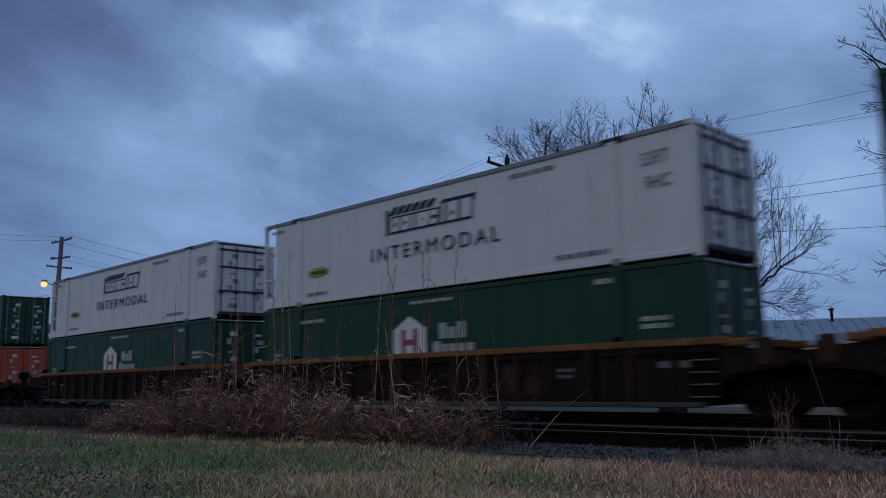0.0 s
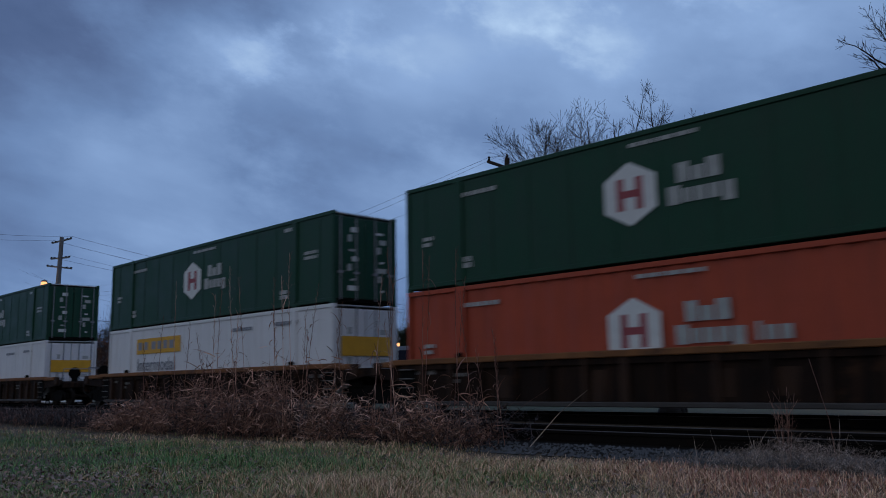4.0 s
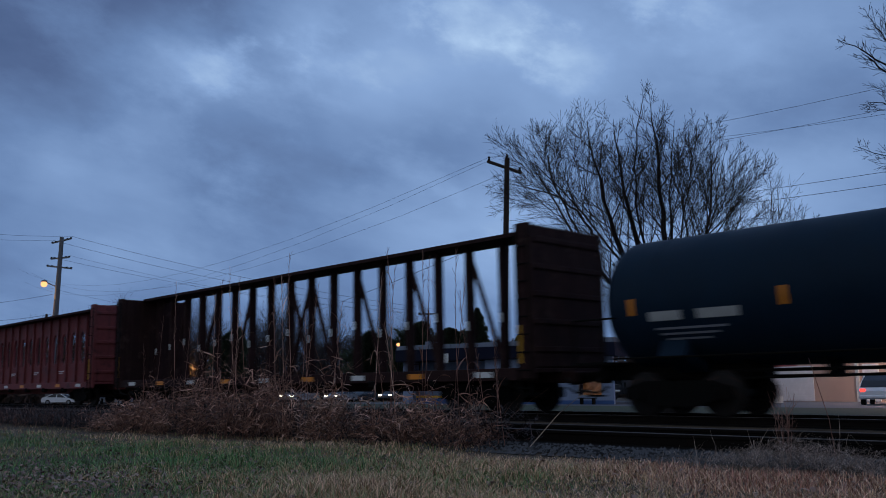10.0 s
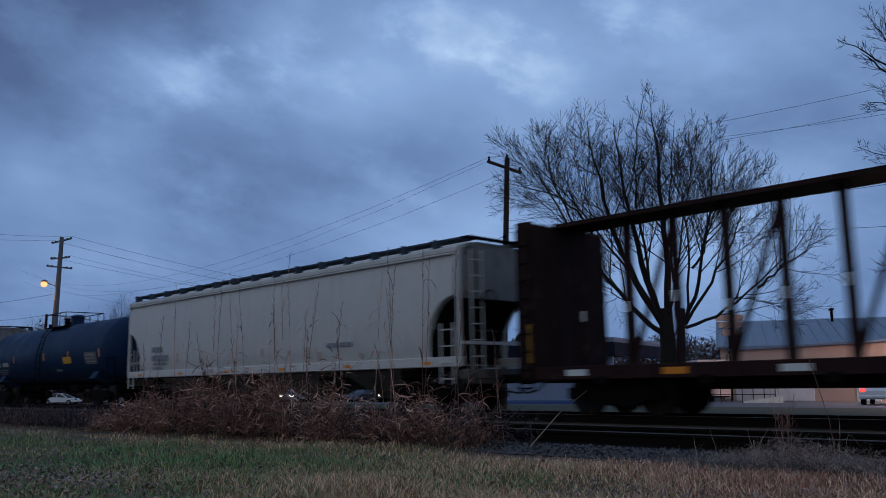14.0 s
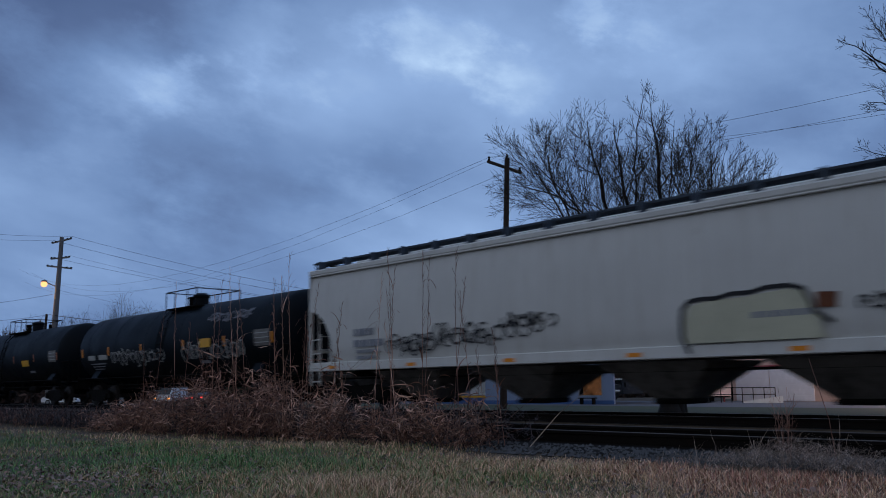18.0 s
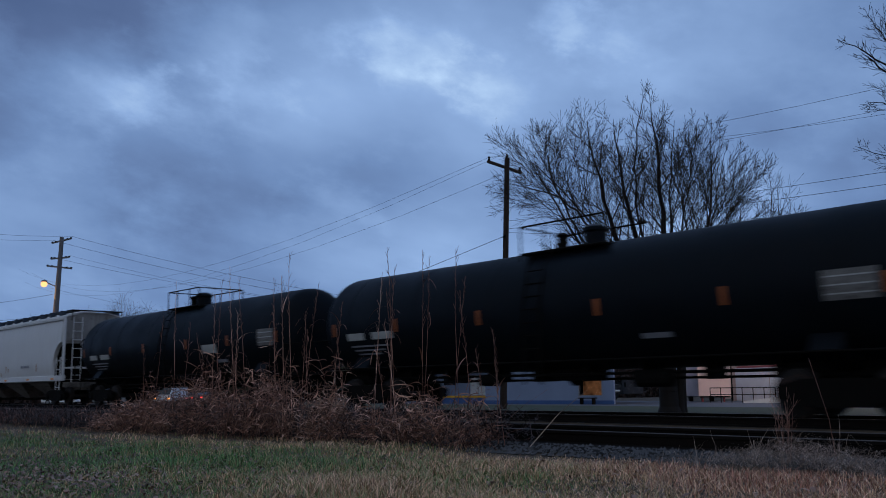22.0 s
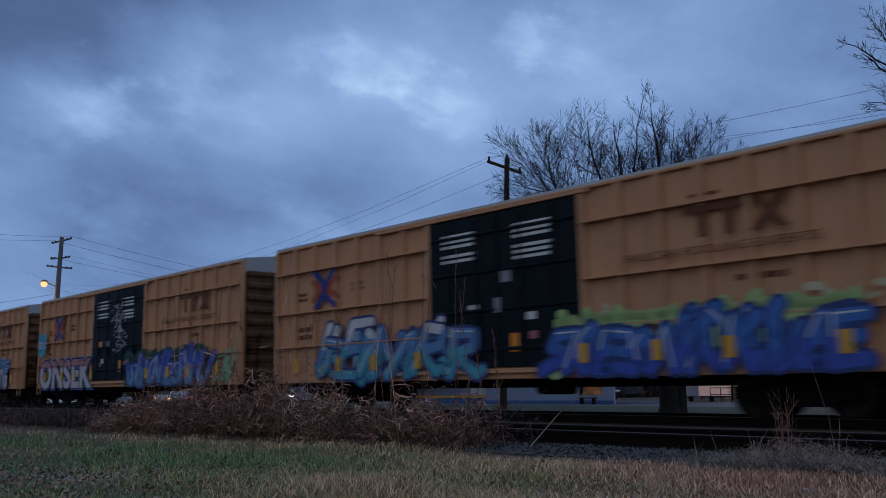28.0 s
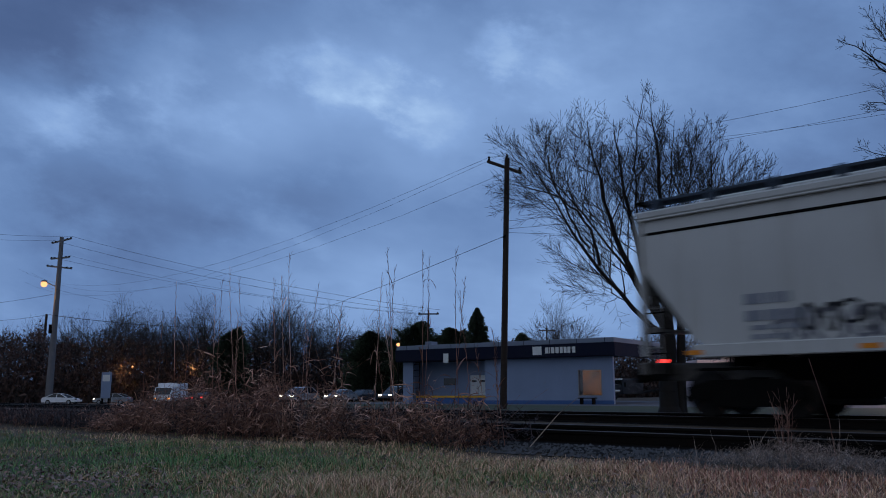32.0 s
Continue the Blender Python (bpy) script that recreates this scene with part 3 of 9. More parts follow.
def ladder(parent, x, y, z0, z1, w=0.42, material=None, axis="x", step=0.42):
    """Two stiles, and rungs that are parts of the ladder."""
    m = Mesh()
    for s in (-w / 2, w / 2):
        a = (x + s, y, z0) if axis == "x" else (x, y + s, z0)
        m.tube(a, (a[0], a[1], z1), 0.022, n=6)
    lad = part("ladder", m, material or M["steel"], parent)
    bar = Mesh().tube((-w / 2, 0, 0), (w / 2, 0, 0), 0.016, n=6) if axis == "x" else Mesh().tube((0, -w / 2, 0), (0, w / 2, 0), 0.016, n=6)
    bar = bar.data("rung", material or M["steel"])
    z = z0 + 0.12
    while z < z1:
        o = new("rung", bar)
        o.parent, o.location = lad, (x, y, z)
        z += step


def plate(name, parent, x0, x1, z0, z1, y, material, label="", lean=0.0):
    """A thin painted patch on a wall that faces the camera's side."""
    m = Mesh()
    m.add([(x0, y, z0), (x1, y, z0), (x1 + lean, y, z1), (x0 + lean, y, z1), (x0, y + 0.004, z0), (x1, y + 0.004, z0), (x1 + lean, y + 0.004, z1), (x0 + lean, y + 0.004, z1)],
          [(0, 1, 2, 3), (4, 7, 6, 5), (0, 4, 5, 1), (1, 5, 6, 2), (2, 6, 7, 3), (3, 7, 4, 0)])
    return part(name, m, material, parent, label)


def bars(parent, x0, z0, rows, y, material, h=0.10, gap=0.06, name="stencil", rng=None):
    """Unreadable small writing as broken bars: rows of widths."""
    m = Mesh()
    z = z0
    rng = rng or random.Random(int(abs(x0) * 100))
    for w in rows:
        x = x0
        while x < x0 + w - 0.02:
            k = min(rng.uniform(0.12, 0.4), x0 + w - x)
            m.box(x, x + k, y, y + 0.004, z - h, z)
            x += k + 0.05
        z -= h + gap
    return part(name, m, material, parent, kind="stuff")


def strokes(m, pts, width, y):
    """A thick round-ended line on the side of a car."""
    for (xa, za), (xb, zb) in zip(pts, pts[1:]):
        d = Vector((xb - xa, zb - za))
        if d.length < 1e-4:
            continue
        d.normalize()
        nrm = Vector((-d.y, d.x)) * width / 2
        poly = []
        base = math.atan2(nrm.y, nrm.x)
        for k in range(5):
            g = base + math.pi * k / 4
            poly.append((xa + width / 2 * math.cos(g), za + width / 2 * math.sin(g)))
        for k in range(5):
            g = base + math.pi + math.pi * k / 4
            poly.append((xb + width / 2 * math.cos(g), zb + width / 2 * math.sin(g)))
        m.prism(poly, "y", y, y + 0.003)
        y -= 0.00005


def scrawl(parent, x0, x1, z0, z1, y, material, width, seed, wrap=None):
    """Thin looping sprayed lines."""
    rng = random.Random(seed)
    m = Mesh()
    x, h = x0, z1 - z0
    while x < x1:
        w = h * rng.uniform(0.5, 1.0)
        cz, a0, turn = z0 + h * rng.uniform(0.35, 0.65), rng.uniform(0, 6.28), rng.choice((-1, 1)) * rng.uniform(3.5, 7.5)
        rx, rz = w * rng.uniform(0.35, 0.6), h * rng.uniform(0.28, 0.5)
        pts = []
        for k in range(11):
            a = a0 + turn * k / 10
            pts.append((x + w * 0.5 + rx * math.cos(a) * (1 - 0.04 * k), cz + rz * math.sin(a)))
        strokes(m, pts, width, y)
        if rng.random() < 0.6:
            p = rng.choice(pts)
            strokes(m, [p, (p[0] + rng.uniform(-0.6, 0.6) * h, p[1] + rng.uniform(-0.3, 0.3) * h)], width * 1.2, y)
        x += w * rng.uniform(0.7, 1.0)
    if wrap:
        zm, rad = wrap
        m.v = [(vx, vy - y - math.sqrt(max(0.01, (rad + 0.012) ** 2 - (vz - zm) ** 2)), vz) for vx, vy, vz in m.v]
    part("graffiti_scrawl", m, material, parent, "thin sprayed scrawl", kind="stuff")


# abstract thick-line forms in a unit square, from which sprayed pieces are put together
FORMS = (((0, 0), (0.42, 1), (0.6, 1), (1, 0)), ((0.1, 0), (0.08, 1), (0.14, 0.5), (0.9, 1), (0.3, 0.55), (1.0, 0)), ((0.95, 0.82), (0.5, 1), (0.1, 0.78), (0.5, 0.52), (0.9, 0.27), (0.5, 0), (0.05, 0.14)),
         ((0.95, 1), (0.1, 0.96), (0.12, 0.5), (0.75, 0.52), (0.12, 0.48), (0.1, 0), (0.98, 0.04)), ((0.08, 0), (0.1, 1), (0.8, 0.95), (0.86, 0.6), (0.15, 0.48), (0.95, 0)),
         ((0.06, 0), (0.1, 1), (0.85, 0.04), (0.92, 1)), ((0.5, 1), (0.08, 0.74), (0.06, 0.24), (0.5, 0), (0.94, 0.26), (0.92, 0.76), (0.5, 1)), ((0.08, 1), (0.1, 0.2), (0.5, 0), (0.9, 0.2), (0.95, 1)))


def graffiti(parent, x0, x1, z0, z1, y, edge, fill, count, seed, shade=None, cloud=None, wrap=None, lean=0.25, thin=0.0, top=None):
    """A sprayed piece: overlapping slanted thick-line forms with dark edges, two-tone fills, glints and a ragged cloud behind."""
    rng = random.Random(seed)
    back, out, inn, low, tops, lines = Mesh(), Mesh(), Mesh(), Mesh(), Mesh(), Mesh()
    w, h = (x1 - x0) / count, z1 - z0
    rim = min(0.075, h * 0.07, w * 0.11)
    fat = min(w * 0.26, h * 0.22) * (1 - thin)
    count = round(count * 1.9)
    w = (x1 - x0) / count
    order = list(range(count))
    rng.shuffle(order)
    form = rng.randrange(8)
    for i, slot in enumerate(order):
        form = (form + rng.randint(1, 6)) % 8
        wide, tall = w * rng.uniform(0.8, 1.9) * rng.choice((1, 1, -1)), h * rng.uniform(0.62, 1.0) - fat * 0.6
        cx = x0 + slot * w + (w if wide < 0 else 0) + w * rng.uniform(-0.25, 0.1)
        bz = z0 + fat * 0.5 + h * rng.uniform(0.0, 0.06)
        s = rng.uniform(-lean, lean * 2.5) * tall
        yy = y - 0.0030 * (i % 4)
        pts = [(cx + fat * 0.25 + wide * px + s * (pz - 0.5) + rng.uniform(-0.05, 0.05) * wide, bz + tall * pz + rng.uniform(-0.04, 0.04) * tall) for px, pz in FORMS[form]]
        if rng.random() < 0.5:
            e = pts[-1]
            pts.append((e[0] + rng.uniform(0.1, 0.35) * w, e[1] + rng.uniform(-0.12, 0.2) * h))
        strokes(out, pts, fat + 2 * rim, yy)
        for k, (p, q) in enumerate(zip(pts, pts[1:])):
            # long strokes in two halves, the lower in the second tone
            mid = ((p[0] + q[0]) / 2, (p[1] + q[1]) / 2)
            for a, b in ((p, mid), (mid, q)):
                f = ((a[1] + b[1]) / 2 - z0) / h
                layer = low if shade and f < 0.42 else tops if top and f > 0.72 else inn
                strokes(layer, [a, b], fat, yy - 0.0012 - 0.0001 * k - (0.0001 if layer is low else 0))
        strokes(lines, [(p[0] - fat * 0.22, p[1] + fat * 0.18) for p in pts[:3]], rim * 0.5, yy - 0.0026)
    for _ in range(int(count * 7)):
        k = (rng.uniform(x0 - w * 0.2, x1 + w * 0.2), rng.choice((rng.uniform(z0 + h * 0.1, z1), z1 + h * rng.uniform(-0.10, 0.12))))
        strokes(back, [k, (k[0] + rng.uniform(-0.4, 0.4) * w, k[1] + rng.uniform(-0.08, 0.08) * h)], h * rng.uniform(0.12, 0.26), y + 0.004)
    layers = [("graffiti_outline", out, edge), ("graffiti_fill", inn, fill), ("graffiti_line", lines, top or SPRAY["white"])]
    if shade:
        layers.append(("graffiti_shade", low, shade))
    if top:
        layers.append(("graffiti_top", tops, top))
    if cloud:
        layers.append(("graffiti_cloud", back, cloud))
    for name, q, mat in layers:
        if wrap:
            zm, rad = wrap
            q.v = [(vx, vy - y - math.sqrt(max(0.01, (rad + 0.012) ** 2 - (vz - zm) ** 2)), vz) for vx, vy, vz in q.v]
        if q.v:
            part(name, q, mat, parent, "sprayed graffiti paint", kind="stuff")


def word_piece(parent, text, x0, x1, z0, z1, y, layers):
    """A sprayed word in fat letters: layers of material, swelling and lift, from the back to the front."""
    for k, (mat, swell) in enumerate(layers):
        cu = bpy.data.curves.new("graffiti_word", "FONT")
        cu.body, cu.size, cu.extrude, cu.space_character, cu.offset = text, 1.0, 0.002, 1.06, swell
        cu.materials.append(mat)
        ob = new("graffiti_word", cu)
        bpy.context.view_layer.update()
        if k == 0:
            wide = ob.dimensions.x
        ob.parent = parent
        ob.matrix_basis = FACE(x0, y - 0.004 * k, z0) @ Matrix.Diagonal(((x1 - x0) / wide, (z1 - z0) / 0.72, 1, 1))


SPRAY = {}
for _n, _c in dict(blue=(0.05, 0.14, 0.42), pale_blue=(0.30, 0.45, 0.58), white=(0.55, 0.55, 0.56), black=(0.015, 0.015, 0.018), pink=(0.50, 0.28, 0.34), violet=(0.16, 0.13, 0.34),
                   green=(0.14, 0.30, 0.12), orange=(0.55, 0.16, 0.04), teal=(0.07, 0.30, 0.40), lime=(0.32, 0.45, 0.18), grey=(0.16, 0.16, 0.18), navy=(0.03, 0.05, 0.16),
                   brick=(0.30, 0.09, 0.05), dark_green=(0.02, 0.07, 0.045), steel_blue=(0.10, 0.22, 0.42), pale_green=(0.20, 0.34, 0.20), cream=(0.50, 0.46, 0.30), pale_lime=(0.34, 0.42, 0.22), pale_grey=(0.40, 0.41, 0.45), emblem_blue=(0.02, 0.04, 0.22), cobalt=(0.05, 0.09, 0.40), rose=(0.36, 0.13, 0.17), bone=(0.46, 0.42, 0.45), lilac=(0.42, 0.38, 0.46), plum=(0.10, 0.07, 0.16), sea=(0.10, 0.26, 0.20)).items():
    SPRAY[_n] = surface("spray_paint_" + _n, _c, 0.55, 0, 0.25, 2.5, bump=0.0)

# letters that turn from rose at the top to a dull white below, as they were sprayed
_f = Nodes("spray_paint_rose_and_white")
_y = _f.add("ShaderNodeSeparateXYZ", i0=_f.add("ShaderNodeTexCoord").outputs["Object"]).outputs[1]
_f.t.links.new(_f.ramp(_y, (0.50, (0.46, 0.42, 0.45, 1)), (0.53, (0.36, 0.13, 0.17, 1))), _f.bsdf.inputs["Base Color"])
_f.bsdf.inputs["Roughness"].default_value = 0.6
SPRAY["letter_fade"] = _f.m

L53, H53, W53 = 16.154, 2.896, 2.591


def container(paint, style, label, rib):
    """A 53-foot container; its origin is the middle of its bottom."""
    c = thing("shipping_container", label, "container", "containers on the train")
    mt = M[paint]
    h, w, L = H53, W53 / 2, L53 / 2
    rear = -L + (0.55 if style == "prime" else 0.06)
    # walls
    for s in (-1, 1):
        m = Mesh()
        y = s * (w - 0.035)
        if rib:
            n = int((2 * L - 0.3) / 0.16)
            row = []
            for k in range(n + 1):
                x = rear + 0.1 + (L - 0.16 - rear) * k / n
                d = 0.0 if (k // 2) % 2 else 0.042
                row.append((x, y - s * 0.012 - s * d))
            outer = [(x, yy) for x, yy in row]
            inner = [(x, s * (w - 0.10)) for x, _ in reversed(row)]
            m.prism(outer + inner, "z", 0.16, h - 0.12)
        else:
            m.box(rear + 0.1, L - 0.08, min(y, y - s * 0.03), max(y, y - s * 0.03), 0.16, h - 0.10)
            k = rear + 0.1 + 0.61
            while k < L - 0.3 and s < 0:
                part("side_seam", Mesh().box(k - 0.02, k + 0.02, y - 0.012, y, 0.18, h - 0.12), mt, c)
                k += 1.22
        part("side_wall", m, mt, c)
        part("top_rail", Mesh().box(-L, L, min(s * w, s * (w - 0.08)), max(s * w, s * (w - 0.08)), h - 0.12, h, 0.012), M["grey_mark"] if style == "prime" else mt, c)
        part("bottom_rail", Mesh().box(-L, L, min(s * (w - 0.01), s * (w - 0.1)), max(s * (w - 0.01), s * (w - 0.1)), 0.06, 0.18, 0.012), mt, c)
        for x in (-L + 0.06, L - 0.06):
            part("corner_post", Mesh().box(x - 0.06, x + 0.06, min(s * w, s * (w - 0.12)), max(s * w, s * (w - 0.12)), 0.12, h - 0.12, 0.015), mt, c)
        for x in (-6.096 + 0.08, 6.096 - 0.08):
            part("lifting_post", Mesh().box(x - 0.13, x + 0.13, min(s * (w + 0.03), s * (w - 0.05)), max(s * (w + 0.03), s * (w - 0.05)), 0.14, h - 0.10, 0.012), mt, c)
            for z in (0.0, h - 0.12):
                part("corner_casting", Mesh().box(x - 0.11, x + 0.11, min(s * (w + 0.012), s * (w - 0.1)), max(s * (w + 0.012), s * (w - 0.1)), z - 0.004, z + 0.125, 0.012),
                     M["grey_mark"] if style == "prime" else mt, c)
        for x in (-L + 0.09, L - 0.09):
            for z in (0.0, h - 0.12):
                part("corner_casting", Mesh().box(x - 0.095, x + 0.095, min(s * (w + 0.004), s * (w - 0.14)), max(s * (w + 0.004), s * (w - 0.14)), z - 0.003, z + 0.123, 0.012), mt, c)
    part("roof", Mesh().box(rear + 0.05, L - 0.05, -w + 0.07, w - 0.07, h - 0.06, h - 0.02), M["galv"], c)
    part("floor_panel", Mesh().box(-L + 0.08, L - 0.05, -w + 0.09, w - 0.09, 0.06, 0.16), M["steel"], c)
    part("end_wall", Mesh().box(rear, rear + 0.06, -w + 0.1, w - 0.1, 0.14, h - 0.1), mt, c)
    if style == "prime":
        part("frame_bars", Mesh().box(-L, -L + 0.06, -w + 0.1, w - 0.1, 1.0, 1.08).box(-L, -L + 0.06, -w + 0.1, w - 0.1, 1.9, 1.98)
             .box(-L + 0.08, rear, -w + 0.02, -w + 0.06, 1.0, 1.06).box(-L + 0.08, rear, -w + 0.02, -w + 0.06, 2.1, 2.15).box(-L + 0.08, rear + 0.05, -w + 0.02, -w + 0.06, 0.16, 0.42), M["white_box"], c)
    # doors at the front end, with lock rods and placards
    for s in (-1, 1):
        y0, y1 = sorted((s * 0.015, s * (w - 0.13)))
        d = part("door", Mesh().box(L - 0.07, L - 0.02, y0, y1, 0.18, h - 0.14, 0.01), mt, c)
        for k in (0.3, 0.78):
            part("lock_rod", Mesh().tube((L + 0.008, s * w * k, 0.12), (L + 0.008, s * w * k, h - 0.10), 0.022, n=8).box(L - 0.02, L + 0.04, s * w * k - 0.09, s * w * k + 0.09, 0.95, 1.02), M["navy_mark"] if style == "prime" else M["grey_mark"], d)
        for k in range(7):
            z = 0.42 + k * 0.31
            a = (0.46, 0.56, 0.44, 0.62, 0.50, 0.46, 0.58)[(k + (s > 0) * 3) % 7]
            part("placard", Mesh().box(L - 0.02, L - 0.012, y0 + a, y1 - 0.30 - 0.12 * ((k + (s > 0)) % 3), z, z + (0.16, 0.07, 0.22)[(k + (s > 0)) % 3]), M["pale_mark" if k % 3 else "white_mark"] if style != "prime" else M["grey_mark"], d)
    g = -w + 0.006
    if style == "prime":
        for k in range(6):
            plate("logo_stripe", c, -1.62 + 0.31 * k, -1.40 + 0.31 * k, 2.28, 2.50, g, M["navy_mark"], "dark slanting logo stripe", 0.22)
        plate("logo_bar", c, -1.74, -1.62, 1.72, 2.46, g, M["navy_mark"])
        for k, (a, b) in enumerate(((-1.5, -1.16), (-1.08, -0.74), (-0.66, -0.52), (-0.44, 0.02), (0.08, 0.38), (0.52, 0.66), (0.76, 1.16), (1.26, 1.64))):
            plate("logo_letter", c, a, b, 1.80, 2.18 if k < 5 else 2.3, g - 0.003, M["white_box"], "", 0.04)
            plate("logo_shadow", c, a - 0.06, b + 0.05, 1.74, 2.23 if k < 5 else 2.35, g + 0.003, M["navy_mark"], "", 0.04)
        for a, b in ((-1.38, -1.26), (-0.97, -0.85), (-0.22, -0.16), (0.16, 0.38), (0.9, 1.02)):
            plate("logo_notch", c, a, b, 1.94, 2.04, g - 0.006, M["navy_mark"])
        for a in (-6.45, 5.75):
            part("rail_fitting", Mesh().box(a, a + 0.62, -w - 0.012, -w + 0.02, h - 0.14, h + 0.004, 0.01), M["navy_mark"], c, "dark lifting fitting on the top rail")
        for z in (0.2, 1.0, 1.9, 2.55):
            part("door_bar", Mesh().box(L - 0.005, L + 0.03, -w + 0.2, w - 0.2, z, z + 0.07, 0.01), M["navy_mark"], c, "dark hinge bar across the doors")
        plate("logo_cap", c, 0.5, 1.75, 2.2, 2.40, g, M["navy_mark"], "", 0.1)
        lettering("INTERMODAL", 0.57, M["navy_mark"], c, FACE(-2.43, g, 1.02), squash=1.14, space=1.34)
        for a, b, cz, hh in ((-5.55, -4.5, 0.94, 0.16), (-5.35, -4.7, 0.88, 0.28)):
            plate("lime_mark", c, a, b, cz, cz + hh, g - (0.001 if hh > 0.2 else 0), M["green_mark"], "lime green oval mark", 0.06)
        bars(c, -5.35, 1.06, (0.75,), g - 0.006, M["black"], 0.11)
        bars(c, -7.6, 2.64, (0.7,), g, M["grey_mark"])
        bars(c, -5.6, 0.40, (1.1,), g, M["grey_mark"])
        bars(c, 4.35, 0.42, (1.5,), g, M["grey_mark"])
        bars(c, 3.0, 2.62, (1.4,), g, M["grey_mark"])
        lettering("53FT", 0.42, M["grey_mark"], c, FACE(6.75, g, 2.1), squash=0.8)
        lettering("9HC", 0.40, M["grey_mark"], c, FACE(6.82, g, 1.58), squash=0.85)
    if style in ("hub", "hub_inc"):
        cx, cz = (-0.85, 1.46) if style == "hub_inc" else (-0.78, 1.54)
        hexa = [(cx + 0.76 * math.sin(k * math.pi / 3), cz + 0.72 * math.cos(k * math.pi / 3)) for k in range(6)]
        part("emblem", Mesh().prism(hexa[::-1], "y", g, g + 0.004), M["white_mark"], c, "white hexagonal emblem")
        m = Mesh()
        for dx in (-0.24, 0.24):
            m.box(cx + dx - 0.09, cx + dx + 0.09, g - 0.004, g, cz - 0.36, cz + 0.36)
        m.box(cx - 0.15, cx + 0.15, g - 0.004, g, cz - 0.08, cz + 0.08)
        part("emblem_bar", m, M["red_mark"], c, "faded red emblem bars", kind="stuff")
        m = Mesh()
        for a, b, z, t in ((0.38, 0.66, 1.58, 0.42), (0.72, 1.0, 1.58, 0.30), (1.06, 1.36, 1.58, 0.42), (0.14, 0.44, 1.12, 0.40), (0.50, 0.70, 1.14, 0.30), (0.76, 1.02, 1.14, 0.30),
                           (1.08, 1.32, 1.14, 0.30), (1.38, 1.64, 1.04, 0.40)):
            plate("logo_letter", c, a, b, z, z + t, g, M["pale_mark"])
        if style == "hub_inc":
            for a, b, t in ((1.86, 1.96, 0.36), (2.04, 2.26, 0.28), (2.34, 2.56, 0.28)):
                plate("logo_letter", c, a, b, 1.14, 1.14 + t, g, M["pale_mark"])
        bars(c, -0.75, 2.66, (1.65,), g, M["pale_mark"], 0.09)
        bars(c, -5.9, 2.45, (1.2,), g, M["pale_mark"], 0.11)
        bars(c, 6.55, 1.75, (0.7, 0.7), g, M["pale_mark"], 0.10)
        bars(c, 5.2, 0.62, (0.45, 0.45), g, M["pale_mark"], 0.13, 0.03)
        bars(c, -5.9, 0.75, (0.35, 0.35), g, M["pale_mark"], 0.13, 0.03)
        bars(c, -7.4, 1.45, (0.4, 0.3), g, M["pale_mark"], 0.10)
        bars(c, 5.4, 2.66, (0.5,), g, M["pale_mark"], 0.12)
    if style == "jb":
        plate("name_panel", c, -5.35, -1.58, 1.80, 2.42, g, M["yellow_mark"], "yellow name panel")
        m = Mesh()
        for k, (a, b) in enumerate(((-5.2, -4.85), (-4.65, -4.35), (-4.0, -3.65), (-3.5, -3.15), (-3.0, -2.65), (-2.5, -2.1))):
            plate("name_letter", c, a, b, 1.96, 2.28, g - 0.005, M["grey_mark"])
        lettering("Intermodal", 0.74, M["grey_mark"], c, FACE(-5.3, g, 1.12), squash=1.02)
        plate("door_panel", c, L, L + 0.004, 1.0, 1.01, -w, M["yellow_mark"])
        part("door_name_panel", Mesh().box(L + 0.03, L + 0.036, -1.0, 1.0, 1.3, 1.9), M["yellow_mark"], c, "yellow name panel on the doors")
        bars(c, 2.2, 2.45, (1.3,), g, M["grey_mark"], 0.12)
        bars(c, 4.9, 2.5, (1.3,), g, M["grey_mark"], 0.12)
    return c


